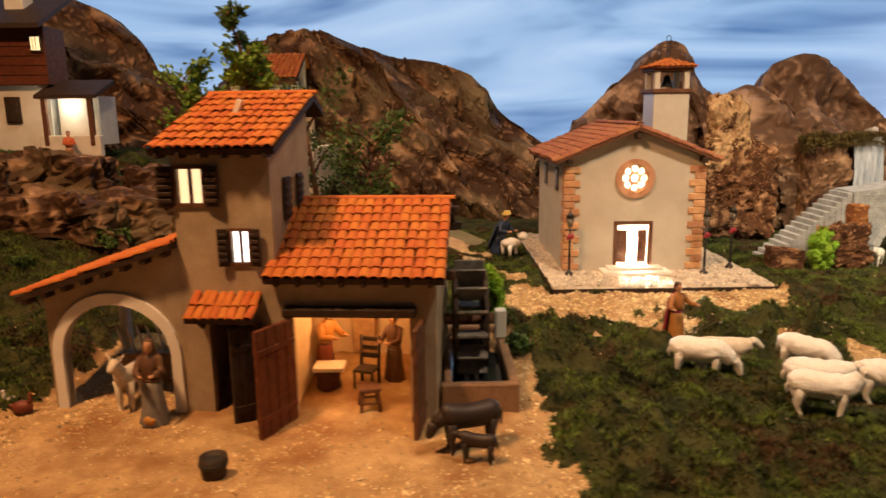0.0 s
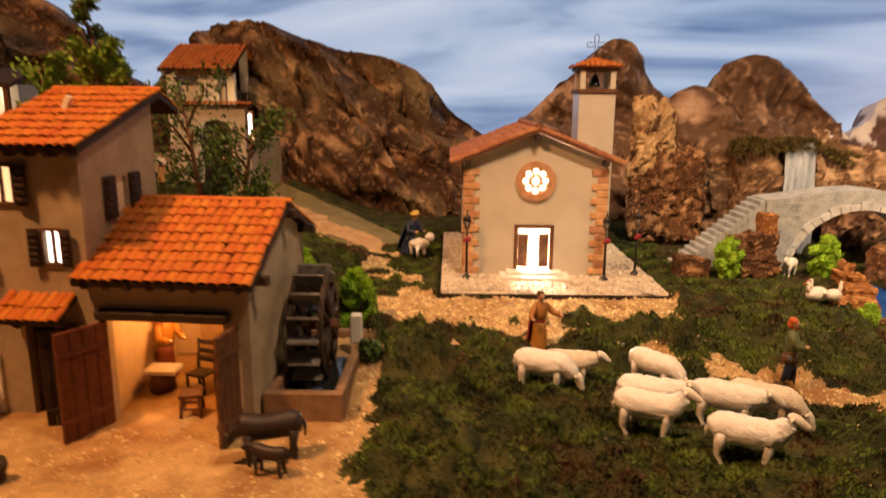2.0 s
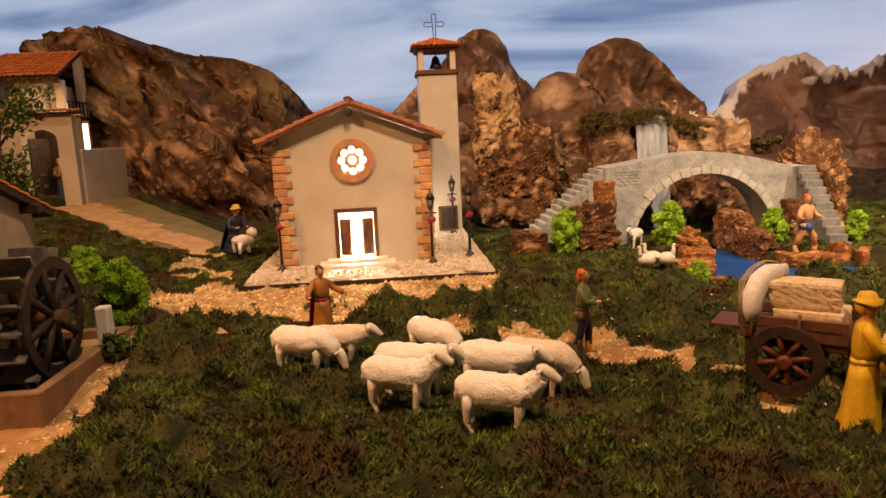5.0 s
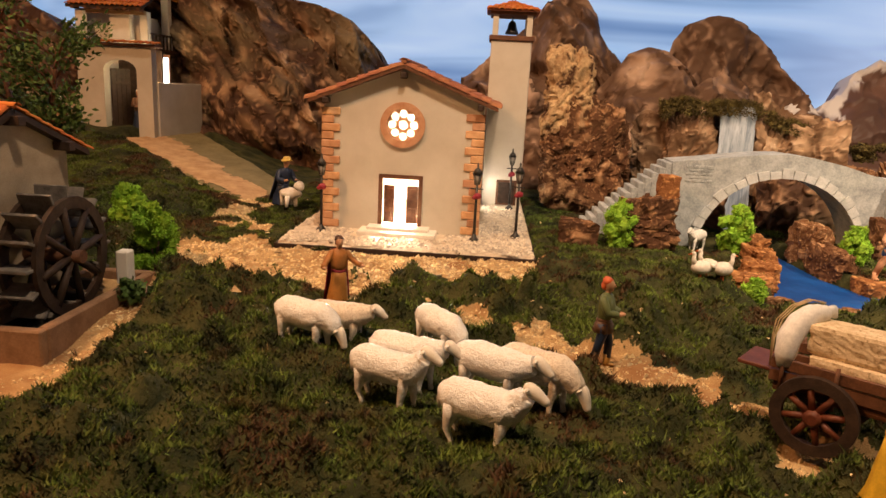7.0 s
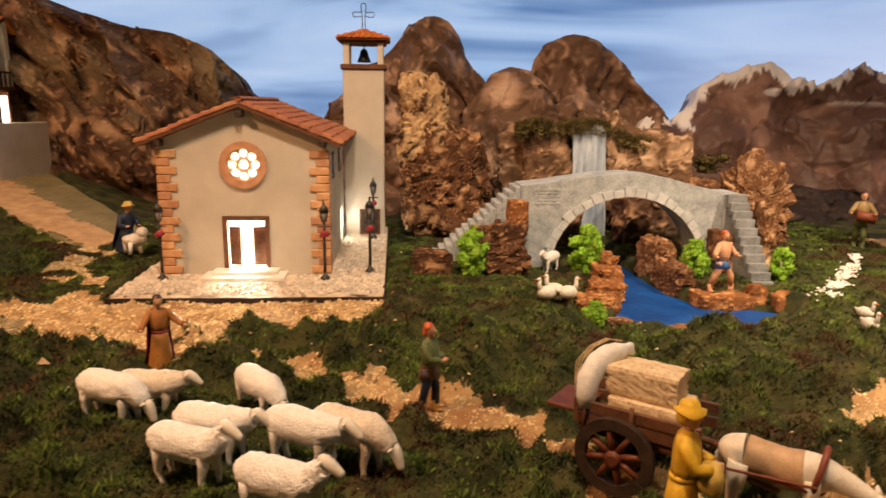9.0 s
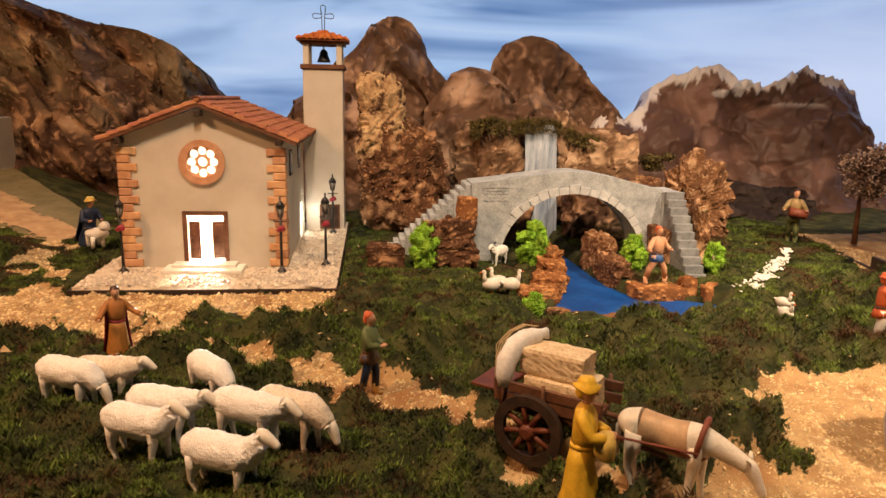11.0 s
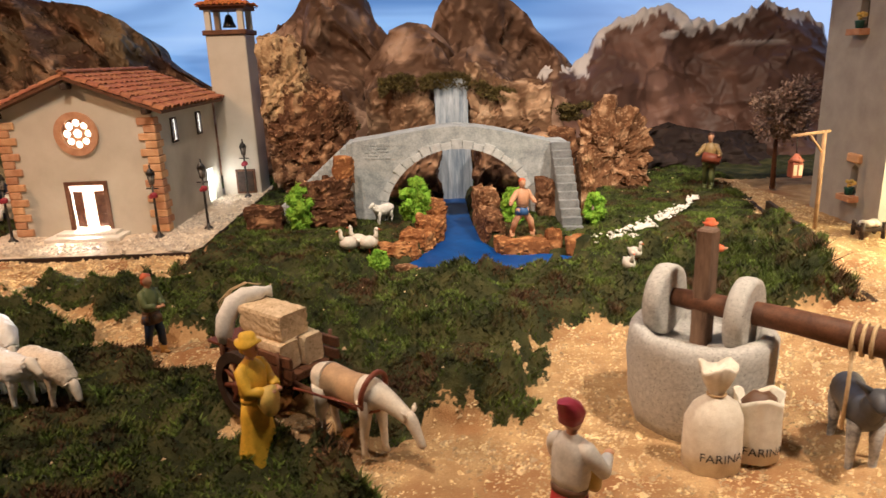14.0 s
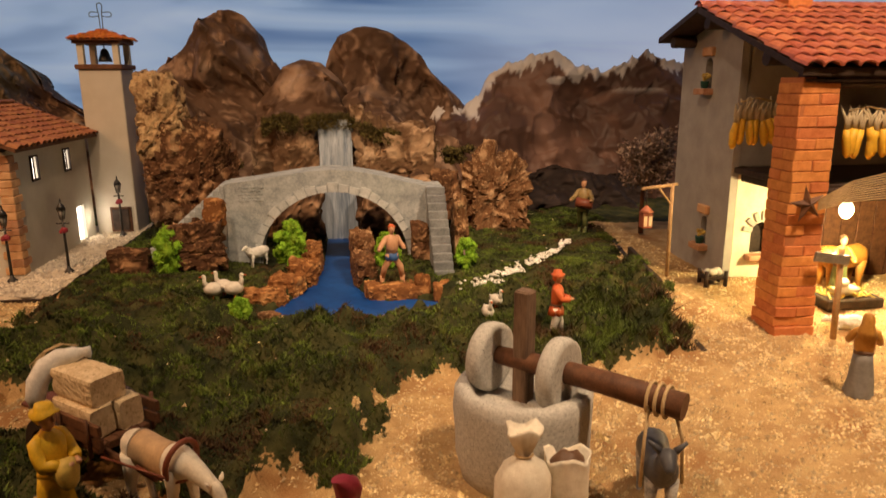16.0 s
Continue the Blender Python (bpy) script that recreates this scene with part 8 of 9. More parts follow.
def beast(name, at, u, turn, mats, label, category, group, back, neck, head, legs, wool=0.0, ear=0.05, mane=None):
    """An animal figurine as one plain mesh: a lofted trunk and neck, a wedge head and bent legs; mats: coat, legs, head."""
    o = oriented(at, turn)
    g = Geo()

    def loft(rows, mat, n, wide, fluff):
        fine = []
        for k in range(len(rows) - 1):
            p0, p1, p2, p3 = (rows[max(k - 1, 0)], rows[k], rows[k + 1], rows[min(k + 2, len(rows) - 1)])
            for t in (0, 0.25, 0.5, 0.75):
                fine.append([0.5 * (2 * b + (c - a) * t + (2 * a - 5 * b + 4 * c - d) * t * t + (3 * b - a - 3 * c + d) * t ** 3) for a, b, c, d in zip(p0, p1, p2, p3)])
        fine.append(list(rows[-1]))
        rings = []
        for k, (x, z, r) in enumerate(fine):
            a, b = fine[max(k - 1, 0)], fine[min(k + 1, len(fine) - 1)]
            d = Vector((b[0] - a[0], 0, b[1] - a[1])).normalized()
            up = Vector((-d.z, 0, d.x))
            ring = []
            for j in range(n):
                q = 2 * math.pi * j / n
                w = Vector((0, wide * math.cos(q), 0)) + up * math.sin(q)
                p = Vector((x, 0, z)) + w * max(r, 0.008)
                if fluff:
                    v = p * 9 + Vector(at) * 40
                    p += w * fluff * (noise.noise(v) + 0.9 * noise.noise(v * 2.7) + 0.5 * noise.noise(v * 6)) * min(1.0, r / 0.1)
                ring.append(o(*(p * u)))
            rings.append(ring)
        g.rings(rings, mat)

    if wool:
        loft(back + neck, 0, 44, 0.95, wool)
    else:
        loft(back[:4], 1, 24, 0.86, 0.0)
        loft(back[3:], 0, 24, 0.86, 0.0)
        loft(back[-1:] + neck, 1, 24, 0.86, 0.0)
    loft(head, 2, 16, 0.80, 0.0)
    belly = back[len(back) // 2]
    for x, s, sway in ((-0.36, -1, 0.03), (-0.34, 1, -0.03), (0.22, -1, -0.025), (0.25, 1, 0.03)):
        hind = x < 0
        top = belly[1] - 0.02
        knee = legs * 0.52
        rows = [(x + (0.02 if hind else 0.0), top, 0.105 if hind else 0.085), (x + (0.0 if hind else 0.01), legs * 0.95, 0.080 if hind else 0.062), (x + sway * 0.6 - (0.045 if hind else 0.0), knee, 0.042), (x + sway, 0.07, 0.031), (x + sway + 0.012, 0.0, 0.042)]
        g.tube([o(px * u, s * (0.095 + 0.01 * (k > 1)) * u, pz * u) for k, (px, pz, _) in enumerate(rows)], [r * u for _, _, r in rows], 12, 1)
    bx, bz, _ = head[1]
    for s in (-1, 1):
        e = Vector((bx + 0.01, s * 0.055, bz + 0.03))
        tip = e + Vector((-0.02, s * ear, -0.4 * ear if wool else 1.2 * ear))
        g.tube([o(*(e * u)), o(*((e + tip) / 2 * u)), o(*(tip * u))], [0.020 * u, 0.026 * u, 0.008 * u], 7, 2, flat=0.5)
    rx, rz, _ = back[1]
    g.tube([o(rx * u, 0, (rz + 0.06) * u), o((rx - 0.05) * u, 0, (rz - 0.02) * u), o((rx - 0.05) * u, 0, (rz - (0.14 if wool else 0.34)) * u)], [0.035 * u, 0.036 * u, 0.014 * u], 8, 0 if wool else 2)
    if mane:
        loft([(x - 0.01, z + 0.86 * r, 0.030) for x, z, r in neck], 2, 10, 0.8, 0.02)
    return solid(name, g, list(mats), at, label, category, group)


FLOCK = "flock of sheep on the turf"
for x, y, turn, mode, wool, size, label in (
        (0.614, 0.882, -24, "up", WOOL, 0.086, "ivory sheep figurine with raised head"),
        (0.514, 0.947, -22, "up", WOOL, 0.083, "ivory sheep figurine with raised head"),
        (0.528, 0.990, -14, "level", WOOL, 0.082, "ivory sheep figurine standing behind another"),
        (0.394, 1.068, -23, "down", WOOL, 0.083, "ivory sheep figurine with lowered head"),
        (0.432, 1.083, -4, "level", TANWOOL, 0.076, "tan sheep figurine with level head"),
        (0.558, 1.076, -48, "down", WOOL, 0.078, "ivory sheep figurine grazing"),
        (0.624, 0.972, -27, "level", WOOL, 0.085, "ivory sheep figurine with level head"),
        (0.672, 0.970, -30, "down", TANWOOL, 0.085, "pale sheep figurine grazing at the path")):
    beast("sheep", (x, y, -0.056 + 0.072 * (y - 0.90)), 1.05 * size, turn, (wool, wool, SHEEPFACE), label, "sheep", FLOCK, SHEEP_BACK, SHEEP_NECK[mode], SHEEP_HEAD[mode], 0.34, 0.016, 0.065)
beast("sheep", on_ground(1.027, 1.652, 0.0), 0.054, -135, (WOOL, WOOL, WOOL), "small white sheep figurine under the bridge", "sheep", "", SHEEP_BACK, SHEEP_NECK["up"], SHEEP_HEAD["up"], 0.34, 0.02, 0.065)
beast("horse", (1.052, 0.834, -0.046), 0.101, -37, (HORSEHIDE, HORSEWHITE, HORSEWHITE), "tan and cream cart horse figurine with lowered head", "horse", "", HORSE_BACK, HORSE_NECK, HORSE_HEAD, 0.46, 0.0, 0.05, True)
quadruped("donkey", (1.528, 0.790, -0.054), 0.082, -104, (DONKEYGREY, surface("pale_donkey_legs", (0.10, 0.10, 0.11), (0.50, 0.47, 0.42), 0.5, 60, 0.1, 300), DONKEYGREY), "dark grey donkey figurine harnessed to the mill beam", "donkey", "", "up", 0, 0.50, 0.23, 0.28, 0.15, 0.13)
quadruped("dark_cow", (0.036, 0.888, -0.056), 0.080, 197, (BUFFALO, BUFFALO, BUFFALO), "dark brown cow figurine with lowered head", "cow", "", "down", 0, 0.34, 0.21, 0.26, 0.14, 0.06, 1)
quadruped("calf", (0.044, 0.852, -0.056), 0.046, 165, (BUFFALO, BUFFALO, BUFFALO), "small dark brown calf figurine beside a cow", "calf", "", "level", 0, 0.40, 0.20, 0.24, 0.14, 0.06)
quadruped("goat", (-0.432, 1.015, -0.05), 0.080, 262, (HORSEWHITE, HORSEWHITE, HORSEWHITE), "cream goat figurine with horns in the porch", "goat", "", "up", 0, 0.46, 0.19, 0.28, 0.13, 0.06, 1)
quadruped("cow", (2.09, 1.30, 0.0), 0.10, 190, (OCHRE, OCHRE, OCHRE), "ochre cow figurine behind the manger", "cow", "", "level", 0, 0.40, 0.22, 0.24, 0.14, 0.06, 1)
quadruped("white_lamb", (1.972, 1.118, -0.004), 0.05, 170, (WOOL, WOOL, WOOL), "white lamb figurine lying before the pillar", "lamb", "", "level", 0.03, 0.06, 0.22, 0.24, 0.13, 0.07)
hs = oriented((1.050, 0.835, -0.046), -37)
hn = thing("horse_harness", hs(0.02, 0, 0.05), "red-brown leather harness on the cart horse", "harness")
part("collar", Geo().tube([hs(0.029 + 0.004 * math.sin(a), 0.0180 * math.cos(a), 0.0690 + 0.0205 * math.sin(a)) for a in [2 * math.pi * k / 18 for k in range(19)]], 0.0028, 7), LEATHER, hn)
part("breast_strap", Geo().tube([hs(-0.012, -0.0185, 0.060), hs(0.016, -0.0185, 0.057), hs(0.031, -0.010, 0.052), hs(0.035, 0, 0.051), hs(0.031, 0.010, 0.052), hs(0.016, 0.0185, 0.057), hs(-0.012, 0.0185, 0.060)], 0.0018, 6), LEATHER, hn)
for s in (-1, 1):
    part("trace", Geo().tube([hs(0.03, s * 0.020, 0.062), hs(-0.06, s * 0.022, 0.058)], 0.0014, 5), LEATHER, hn)


def bird(at, h, turn, mats, label, name="goose", category="goose", group=""):
    o = oriented(at, turn)
    g = Geo()
    g.ball(o(0, 0, 0.45 * h), (0.38 * h, 0.25 * h, 0.26 * h), 0, Matrix.Rotation(radians(turn), 3, "Z"), 12, 8)
    g.tube([o(0.22 * h, 0, 0.52 * h), o(0.32 * h, 0, 0.75 * h), o(0.30 * h, 0, 0.93 * h)], [0.13 * h, 0.075 * h, 0.07 * h], 8, 0)
    g.ball(o(0.33 * h, 0, 0.95 * h), 0.085 * h, 0, None, 8, 6)
    g.tube([o(0.38 * h, 0, 0.95 * h), o(0.52 * h, 0, 0.92 * h)], [0.04 * h, 0.015 * h], 6, 1)
    g.tube([o(-0.30 * h, 0, 0.48 * h), o(-0.48 * h, 0, 0.58 * h)], [0.12 * h, 0.03 * h], 7, 0)
    for s in (-1, 1):
        g.tube([o(0, s * 0.07 * h, 0.3 * h), o(0.02 * h, s * 0.08 * h, 0)], 0.022 * h, 6, 1)
    return solid(name, g, list(mats), at, label, category, group)


GEESE = "geese and ducks by the water"
bird(on_ground(1.452, 1.285), 0.040, -80, (WHITECLOTH, ORANGECLOTH), "white goose figurine with orange beak", group=GEESE)
bird(on_ground(1.475, 1.330), 0.036, -60, (WHITECLOTH, ORANGECLOTH), "white goose figurine with orange beak", group=GEESE)
for x, y, turn in ((0.978, 1.446, 185), (0.994, 1.460, 160), (1.014, 1.444, 10)):
    bird(on_ground(x, y), 0.047, turn, (WHITECLOTH, ORANGECLOTH), "small white duck figurine on the turf", "duck", "duck", GEESE)
bird((-0.575, 0.985, -0.052), 0.036, 10, (LEATHER, STRAW), "red-brown hen figurine in the yard", "hen", "hen", "hens in the yard")
bird((-0.60, 1.005, -0.052), 0.034, 200, (WHITECLOTH, REDCLOTH), "white and red hen figurine in the yard", "hen", "hen", "hens in the yard")
bird((-0.385, 0.945, -0.052), 0.026, 150, (OCHRE, STRAW), "ochre hen figurine beside the porch", "hen", "hen", "hens in the yard")


# ---------------------------------------------------------------- plants
def clumps(g, centre, size, n, leaf, seed, mat=0, flat=0.6):
    """Many small leaves round a few uneven clumps."""
    rnd = random.Random(seed)
    lobes = [(Vector((rnd.uniform(-1, 1) * size[0] * 0.55, rnd.uniform(-1, 1) * size[1] * 0.55, rnd.uniform(-0.7, 1) * size[2] * 0.6)), rnd.uniform(0.3, 0.6)) for _ in range(9)]
    for _ in range(n):
        c, r = rnd.choice(lobes)
        d = Vector((rnd.gauss(0, 1), rnd.gauss(0, 1), rnd.gauss(0, 1))).normalized()
        p = Vector(centre) + c + Vector((d.x * size[0], d.y * size[1], d.z * size[2])) * r * rnd.uniform(0.55, 1.0)
        a = Vector((rnd.gauss(0, 1), rnd.gauss(0, 1), rnd.gauss(0, 1))).normalized() * leaf * rnd.uniform(0.6, 1.4)
        b = a.cross(d).normalized() * leaf * flat
        g.add([p - a * 0.2, p + a * 0.4 + b, p + a * 1.2, p + a * 0.4 - b], [(0, 1, 2, 3)], mat)
    return g


def shrub(at, size, mat, label, n=700, leaf=0.004, seed=1, name="bush", trunk=True):
    x, y, z = at
    b = thing(name, at, label, "bush", "lichen bushes" if mat is LEAF else "")
    if trunk:
        rnd = random.Random(seed)
        for k in range(5):
            e = Vector((x + rnd.uniform(-0.5, 0.5) * size[0], y + rnd.uniform(-0.5, 0.5) * size[1], z + size[2] * rnd.uniform(1.0, 1.7)))
            part("stem", Geo().tube([(x, y, z - 0.003), (Vector((x, y, z)) + e) / 2 + Vector((0.003, 0, 0)), e], [0.002, 0.0014, 0.0006], 5), DRYTWIG, b)
    g = Geo()
    if mat is LEAF:
        rnd = random.Random(seed + 50)
        for _ in range(64):
            t = rnd.random()
            w = max(0.12, 1 - (2 * t - 0.85) ** 2 * 0.8) ** 0.5
            a, q = rnd.uniform(0, 6.28), w * rnd.random() ** 0.5
            c = Vector((x + 0.85 * q * size[0] * math.cos(a), y + 0.95 * q * size[1] * math.sin(a), z + size[2] * (0.12 + 1.75 * t)))
            r = rnd.uniform(0.16, 0.28)
            g.ball(c, (r * size[0], r * size[0], r * 1.2 * size[0]), 0, None, 9, 6, 0.8, 260)
            for _ in range(n // 12):
                d = Vector((rnd.gauss(0, 1), rnd.gauss(0, 1), rnd.gauss(0.2, 1))).normalized()
                p = c + d * r * size[0] * rnd.uniform(0.75, 1.35)
                u = (d + Vector((rnd.gauss(0, 0.6), rnd.gauss(0, 0.6), rnd.gauss(0, 0.6)))).normalized() * leaf * rnd.uniform(0.4, 1.0)
                v = u.cross(Vector((rnd.gauss(0, 1), rnd.gauss(0, 1), rnd.gauss(0, 1)))).normalized() * leaf * 0.28
                g.add([p - u * 0.2, p + u * 0.4 + v, p + u, p + u * 0.4 - v], [(0, 1, 2, 3)])
        g.s = [False] * len(g.s)
    else:
        clumps(g, (x, y, z + size[2] * 1.0), size, n, leaf, seed)
    ob = new("foliage", g.mesh("foliage", [mat], at, False))
    ob.parent = b


shrub(on_ground(0.868, 1.60), (0.036, 0.024, 0.046), LEAF, "bright yellow-green lichen bush beside a cork rock", 1100, 0.0045, 1)
shrub((1.10, 1.64, -0.01), (0.036, 0.022, 0.048), LEAF, "bright green lichen bush under the arch", 1000, 0.0045, 2)
shrub((1.297, 1.58, -0.005), (0.030, 0.02, 0.036), LEAF, "bright green lichen bush behind the bather", 800, 0.0045, 3)
shrub((1.458, 1.55, -0.01), (0.024, 0.018, 0.036), LEAF, "bright green lichen bush at the stair", 700, 0.0045, 4)
shrub(on_ground(1.037, 1.358), (0.020, 0.015, 0.017), LEAF, "low bright green lichen clump by the pool", 500, 0.004, 5)
shrub(on_ground(0.088, 1.30, 0.0), (0.038, 0.030, 0.050), LEAF, "bright green lichen bush beside the mill wheel", 2200, 0.006, 6)
shrub(on_ground(-0.06, 1.50), (0.036, 0.024, 0.034), LEAF, "bright green lichen clump on the hillside", 1000, 0.005, 7)
shrub(on_ground(0.135, 1.16), (0.028, 0.03, 0.022), LEAFDARK, "small dark leafy plant beside the trough", 500, 0.006, 8)
shrub((-0.72, 1.62, 0.05), (0.05, 0.04, 0.035), LEAFDARK, "dark green shrub on the hillside", 800, 0.007, 9)
shrub((-0.90, 1.52, 0.02), (0.06, 0.04, 0.03), LEAFDARK, "dark green shrub below the chalet", 800, 0.007, 10)
shrub((-1.16, 1.94, 0.245), (0.05, 0.03, 0.016), LEAFDARK, "low shrub with pale flowers by the chalet", 600, 0.005, 11)


def ledge_moss(x0, x1, y, z, n, seed, label, fall=0.0):
    """Olive moss lying on a ledge and hanging over its front, as fine blades."""
    rnd = random.Random(seed)
    g = Geo()
    for _ in range(n):
        x = rnd.uniform(x0, x1)
        hang = rnd.uniform(-0.6, 1.0)
        if noise.noise(Vector((x * 16, seed * 3.3, 1))) + 0.5 * noise.noise(Vector((x * 60, seed, 2))) < rnd.uniform(-0.45, 0.15):
            continue
        lift = -fall * (x - x0) / (x1 - x0) + 0.022 * noise.noise(Vector((x * 22, seed, 0))) + 0.008 * noise.noise(Vector((x * 70, seed, 0)))
        p = Vector((x, y + 0.055 * rnd.random() - 0.02 * max(0, hang), z + lift - 0.024 * max(0, hang) * (1 + noise.noise(Vector((x * 35, 4, 0)))) + 0.012 * rnd.random()))
        d = Vector((rnd.gauss(0, 0.6), -0.3 + rnd.gauss(0, 0.5), 0.7 - 0.9 * hang + rnd.gauss(0, 0.4))).normalized() * rnd.uniform(0.005, 0.013)
        b = d.cross(Vector((rnd.gauss(0, 1), rnd.gauss(0, 1), rnd.gauss(0, 1)))).normalized() * rnd.uniform(0.0008, 0.0016)
        g.add([p - b, p + b, p + d], [(0, 1, 2)])
    solid("ledge_moss", g, MOSSLEAF, ((x0 + x1) / 2, y, z), label, "moss", normals=False)


ledge_moss(1.01, 1.24, 1.975, 0.272, 11000, 1, "olive brown moss hanging over the cliff edge")
ledge_moss(1.24, 1.44, 1.975, 0.262, 7000, 2, "olive brown moss on the cliff beside the fall", 0.06)
shrub((1.50, 1.98, 0.15), (0.05, 0.03, 0.030), MOSSLEAF, "olive brown moss between the rocks", 2400, 0.0042, 14, trunk=False)
shrub((1.62, 1.95, 0.145), (0.03, 0.03, 0.018), MOSSLEAF, "olive brown moss on a cork rock", 1600, 0.0042, 15, trunk=False)
shrub((0.93, 2.02, 0.13), (0.03, 0.02, 0.026), MOSSLEAF, "olive brown moss between rocks", 1200, 0.0042, 16, trunk=False)


def sprig_tree(at, h, spread, mat, label, seed, limbs=7, n=900, leaf=0.009, bend=0.2, start=0.3):
    """A small model tree: a bent tapering stem with limbs and leafy sprays."""
    rnd = random.Random(seed)
    t = thing("tree", at, label, "tree")
    base = Vector(at)
    top = base + Vector((bend * h, -0.05 * h, h))
    mid = base + Vector((bend * 0.2 * h, 0.02 * h, 0.5 * h))
    st = Geo().tube([base, mid, top], [0.022 * h + 0.002, 0.016 * h + 0.0012, 0.004 * h], 8)
    fo = Geo()
    for k in range(limbs):
        q = start + (1 - start) * (k + 0.5) / limbs
        s = base + (mid - base) * (2 * q) if q < 0.5 else mid + (top - mid) * (2 * q - 1)
        a = rnd.uniform(0, 6.28)
        e = s + Vector((math.cos(a) * spread, math.sin(a) * spread, rnd.uniform(0.05, 0.35) * min(h, 0.12 if start > 0.5 else 1.0))) * rnd.uniform(0.5, 1.0)
        st.tube([s, (s + e) / 2 + Vector((0, 0, 0.03 * h)), e], [0.008 * h, 0.005 * h, 0.002 * h], 6)
        for _ in range(n // limbs):
            w = rnd.uniform(0.25, 1.12)
            p = s + (e - s) * w + Vector((rnd.gauss(0, 1), rnd.gauss(0, 1), rnd.gauss(0, 1))) * spread * 0.14
            d = ((e - s).normalized() + Vector((rnd.gauss(0, 0.7), rnd.gauss(0, 0.7), rnd.gauss(0, 0.7)))).normalized() * leaf * rnd.uniform(0.6, 1.4)
            b = d.cross(Vector((rnd.gauss(0, 1), rnd.gauss(0, 1), rnd.gauss(0, 1)))).normalized() * leaf * 0.28
            fo.add([p, p + d * 0.5 + b, p + d, p + d * 0.5 - b], [(0, 1, 2, 3)])
    part("trunk", st, WOOD, t)
    ob = new("crown", fo.mesh("crown", [mat], at, False))
    ob.parent = t
    return t


sprig_tree((-0.235, 1.46, -0.01), 0.36, 0.080, LEAFDARK, "thin dark green tree behind the mill roof", 1, 12, 1900, 0.010, -0.05, 0.42)
sprig_tree((-0.16, 1.42, -0.01), 0.33, 0.075, LEAFDARK, "leaning dark green sapling behind the mill", 2, 11, 1700, 0.010, 0.14, 0.45)
sprig_tree((-0.300, 1.25, 0.0), 0.44, 0.040, LEAFGREEN, "tall bushy green tree behind the mill tower", 3, 14, 2600, 0.010, -0.01, 0.84)
sprig_tree((-0.272, 1.25, 0.20), 0.315, 0.030, LEAFDARK, "bare stem with a dark green tuft", 4, 6, 420, 0.012, -0.18, 0.82)
sprig_tree((-0.40, 1.27, 0.25), 0.17, 0.045, LEAFGREEN, "spreading green shrub behind the mill tower", 5, 9, 1500, 0.010, -0.1)
sprig_tree((1.905, 1.74, 0.015), 0.205, 0.070, DRYTWIG, "dry brown twiggy tree beside the farmhouse", 6, 24, 8000, 0.010, 0.0, 0.55)


# ---------------------------------------------------------------- turf, litter and pebbles
def free_ground(x, y):
    ok = (outside(x, y, POOL) > 0.018) & (outside(x, y, RAMP) > -0.008) & ~((x > 0.23) & (x < 0.70) & (y > 1.44) & (y < 2.1)) & ~((x > -0.36) & (x < 0.11) & (y > 0.95) & (y < 1.24))
    ok &= ~((x > 0.96) & (x < 1.40) & (y > 1.66) & (y < 1.76)) & (y < 2.2) & ~((x > 1.89) & (y > 1.35))
    return ok


def as_mesh(name, verts, per, faces_one, mat, label, category):
    n = len(verts)
    me = bpy.data.meshes.new(name)
    f = (np.arange(n)[:, None, None] * per + np.array(faces_one)[None]).reshape(-1, len(faces_one[0]))
    me.from_pydata(verts.reshape(-1, 3).tolist(), [], f.tolist())
    me.materials.append(mat)
    tagged(new(name, me), label, category, kind="stuff")


def build_turf():
    rs = np.random.RandomState(7)
    n = 1150000
    x = rs.uniform(-1.3, 2.1, n)
    y = 0.40 + 1.75 * rs.uniform(0, 1, n) ** 1.25
    clump = vnoise(x, y, 28, 31) * 0.6 + vnoise(x, y, 75, 32) * 0.4
    keep = (sandy(x, y) < 0.45 + 0.25 * (clump - 0.5)) & free_ground(x, y) & (rs.uniform(0, 1, n) < 0.35 + 1.1 * clump)
    x, y, clump = x[keep], y[keep], clump[keep]
    n = len(x)
    z = height(x, y) - 0.001
    h = (0.0030 + 0.013 * clump ** 2.0 * rs.uniform(0.5, 1.2, n)) * np.where(y > 1.3, 0.85, 1.0) * (1 + 0.9 * step(x, 1.35, 1.6) * (1 - step(y, 1.15, 1.5)))
    a = rs.uniform(0, 2 * np.pi, n)
    lean = rs.uniform(0.2, 1.3, n) * h
    b = rs.uniform(0, 2 * np.pi, n)
    w = rs.uniform(0.0008, 0.0019, n)
    root = np.stack([x, y, z], -1)
    side = np.stack([np.cos(a) * w, np.sin(a) * w, np.zeros(n)], -1)
    tip = root + np.stack([np.cos(b) * lean, np.sin(b) * lean, h], -1)
    as_mesh("turf", np.stack([root - side, root + side, tip], 1), 3, [(0, 1, 2)], BLADE, "dense dark green and brown model turf", "turf")


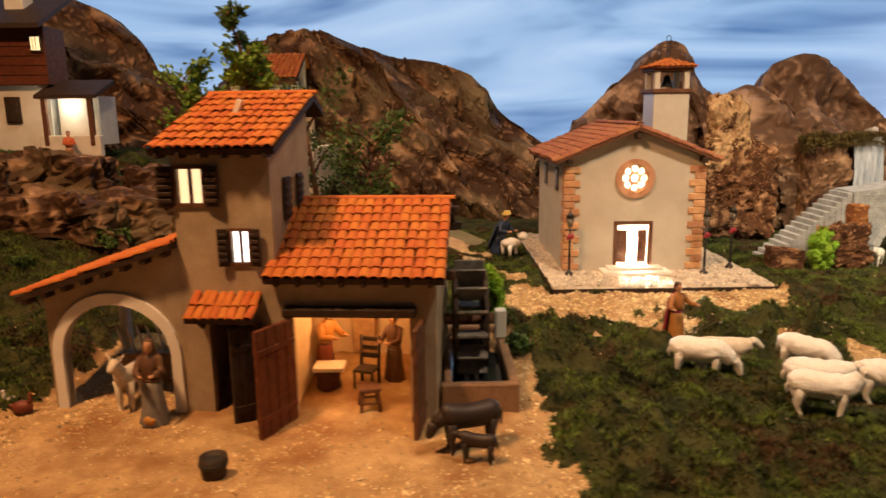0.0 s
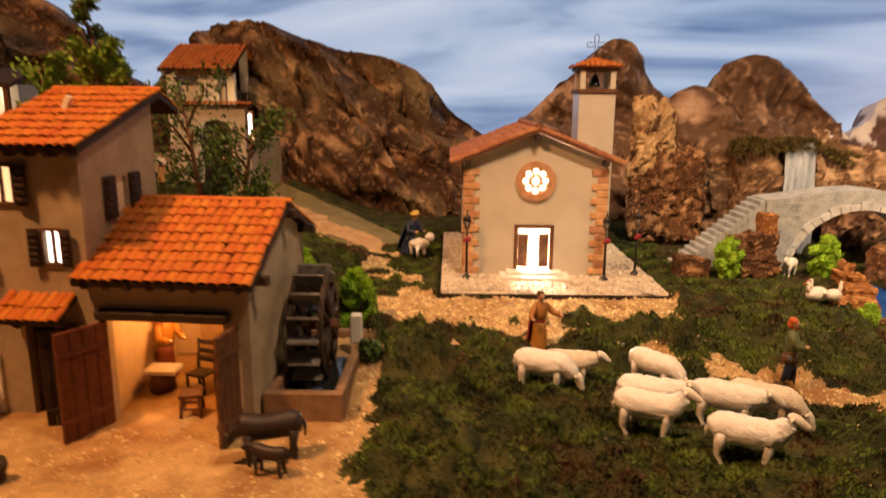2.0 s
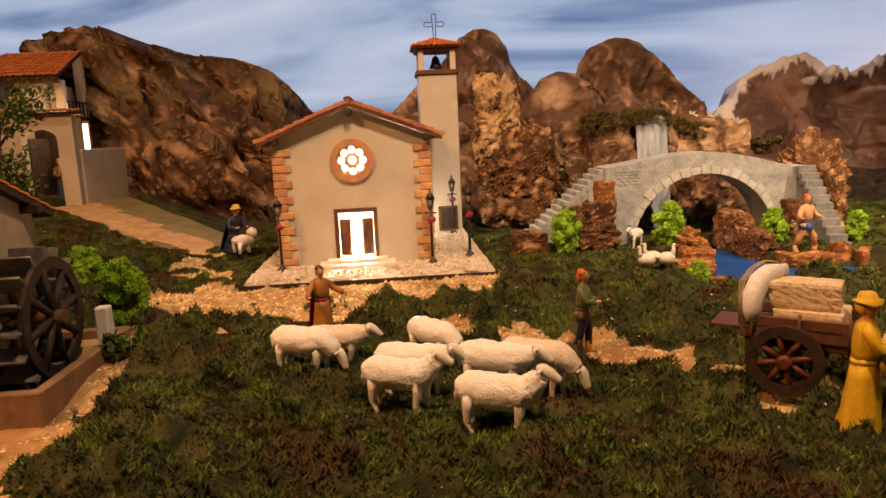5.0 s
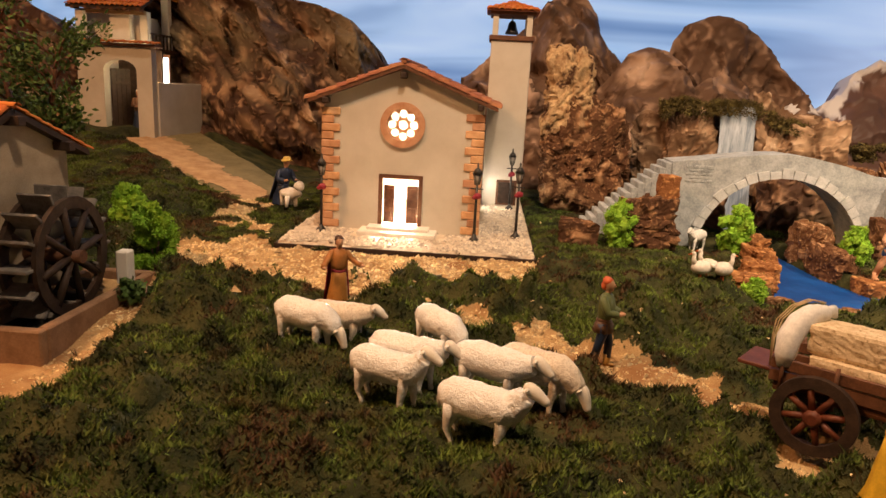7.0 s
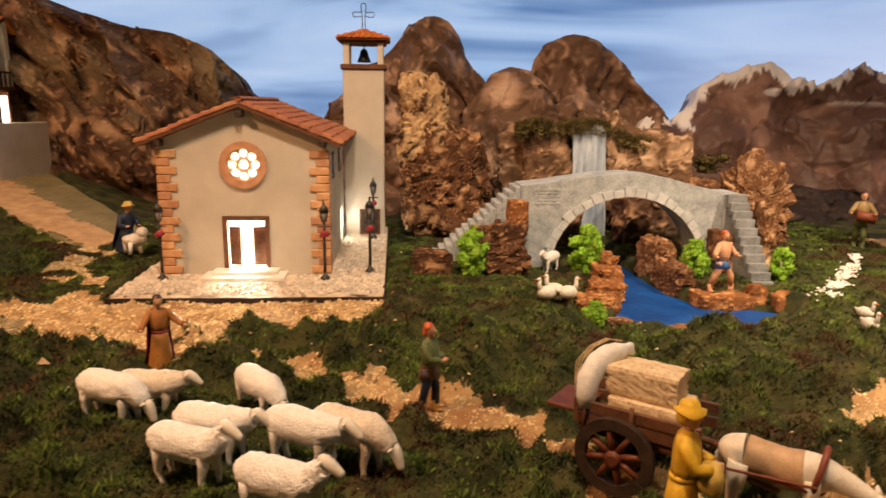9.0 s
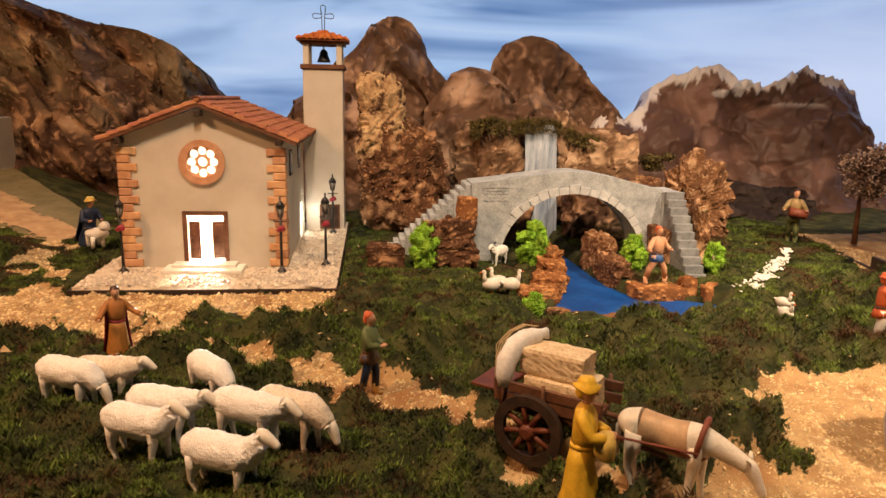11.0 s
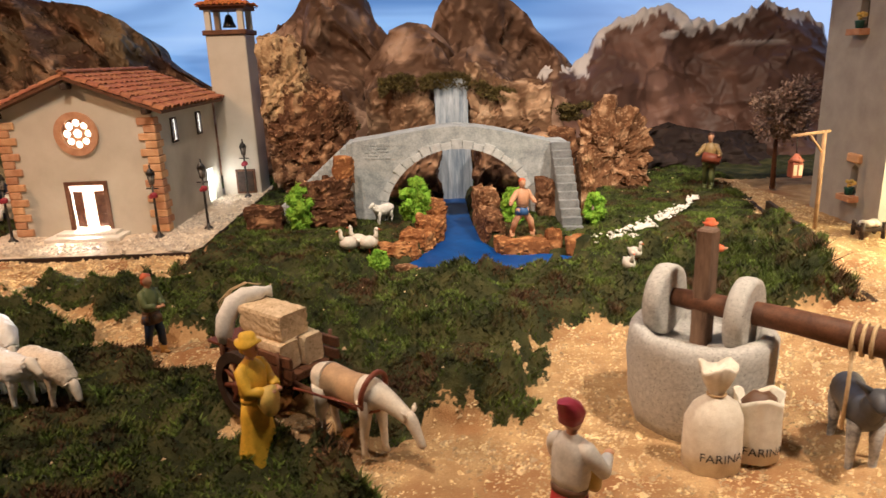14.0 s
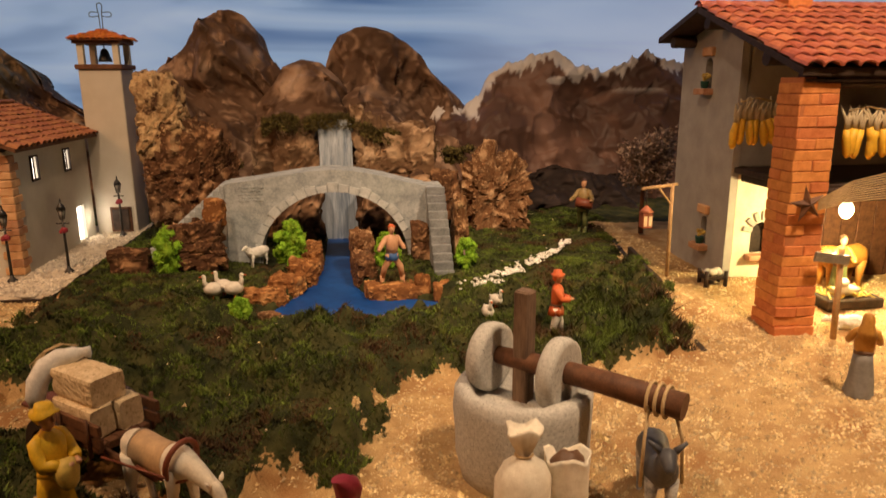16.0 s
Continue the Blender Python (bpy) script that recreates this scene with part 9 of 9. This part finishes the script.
def build_chips():
    rs = np.random.RandomState(8)
    n = 720000
    x = rs.uniform(-0.8, 2.2, n)
    y = 0.45 + 1.7 * rs.uniform(0, 1, n) ** 1.1
    sd = sandy(x, y)
    dens = 0.15 + 0.85 * vnoise(x, y, 13, 41) ** 1.3 + 0.25 * step(x, 1.3, 1.6) * (1 - step(y, 1.1, 1.3))
    keep = (sd > 0.5) & free_ground(x, y) & (rs.uniform(0, 1, n) < dens) & ~((x > -0.55) & (x < 0.0) & (y < 0.95) & (rs.uniform(0, 1, n) < 0.6))
    stray = (sd < 0.5) & (rs.uniform(0, 1, n) < 0.0015) & free_ground(x, y)
    keep |= stray
    paved = (x > 0.24) & (x < 0.69) & (y > 1.45) & (y < 2.09) & ~((x > 0.28) & (x < 0.594) & (y > 1.59)) & ~((x > 0.35) & (x < 0.53) & (y > 1.53)) & (rs.uniform(0, 1, n) < 0.9 * vnoise(x, y, 20, 43) ** 1.5)
    keep |= paved
    x, y, paved = x[keep], y[keep], paved[keep]
    n = len(x)
    z = np.where(paved, 0.0015, height(x, y) + 0.001)
    s = rs.uniform(0.0009, 0.0030, n) * np.where((x > 0.05) & (x < 0.75) & (y > 1.15), 1.5, 1.0) * np.where(rs.uniform(0, 1, n) < 0.05, 1.8, 1)
    base = np.array([(1, 0, 0), (-0.5, 0.8, 0), (-0.5, -0.8, 0), (0.1, 0.1, 0.8)])
    jit = base[None] + rs.uniform(-0.35, 0.35, (n, 4, 3))
    v = np.stack([x, y, z], -1)[:, None] + jit * s[:, None, None]
    as_mesh("cork_litter", v[~paved], 4, [(0, 1, 3), (1, 2, 3), (2, 0, 3)], CHIP, "scattered beige cork chips on the ground", "litter")
    as_mesh("stone_grit", v[paved], 4, [(0, 1, 3), (1, 2, 3), (2, 0, 3)], surface("pale_grit", (0.50, 0.43, 0.34), (0.78, 0.71, 0.60), 0.9, 60, 0, 300, island=0.3), "loose pale grit strewn on the terrace", "grit")


def build_pebbles():
    rs = np.random.RandomState(9)
    t = rs.uniform(0, 1, 900)
    x = 1.432 + 0.29 * t + rs.normal(0, 0.010, 900) * (1.15 - 0.6 * t)
    y = 1.385 + 0.33 * t ** 1.1 + rs.normal(0, 0.010, 900) * (1.15 - 0.6 * t)
    keep = vnoise(x, y, 40, 51) > 0.36
    x, y = x[keep], y[keep]
    n = len(x)
    z = height(x, y) + 0.005
    base = np.array([(1, 0, 0), (-1, 0, 0), (0, 1, 0), (0, -1, 0), (0, 0, 0.8), (0, 0, -0.8)])
    v = np.stack([x, y, z], -1)[:, None] + (base[None] + rs.uniform(-0.25, 0.25, (n, 6, 3))) * rs.uniform(0.0015, 0.0038, n)[:, None, None]
    as_mesh("white_pebbles", v, 6, [(0, 2, 4), (2, 1, 4), (1, 3, 4), (3, 0, 4), (2, 0, 5), (1, 2, 5), (3, 1, 5), (0, 3, 5)], BLOSSOM, "trail of loose white pebbles across the turf", "pebbles")


build_turf()
build_chips()
build_pebbles()
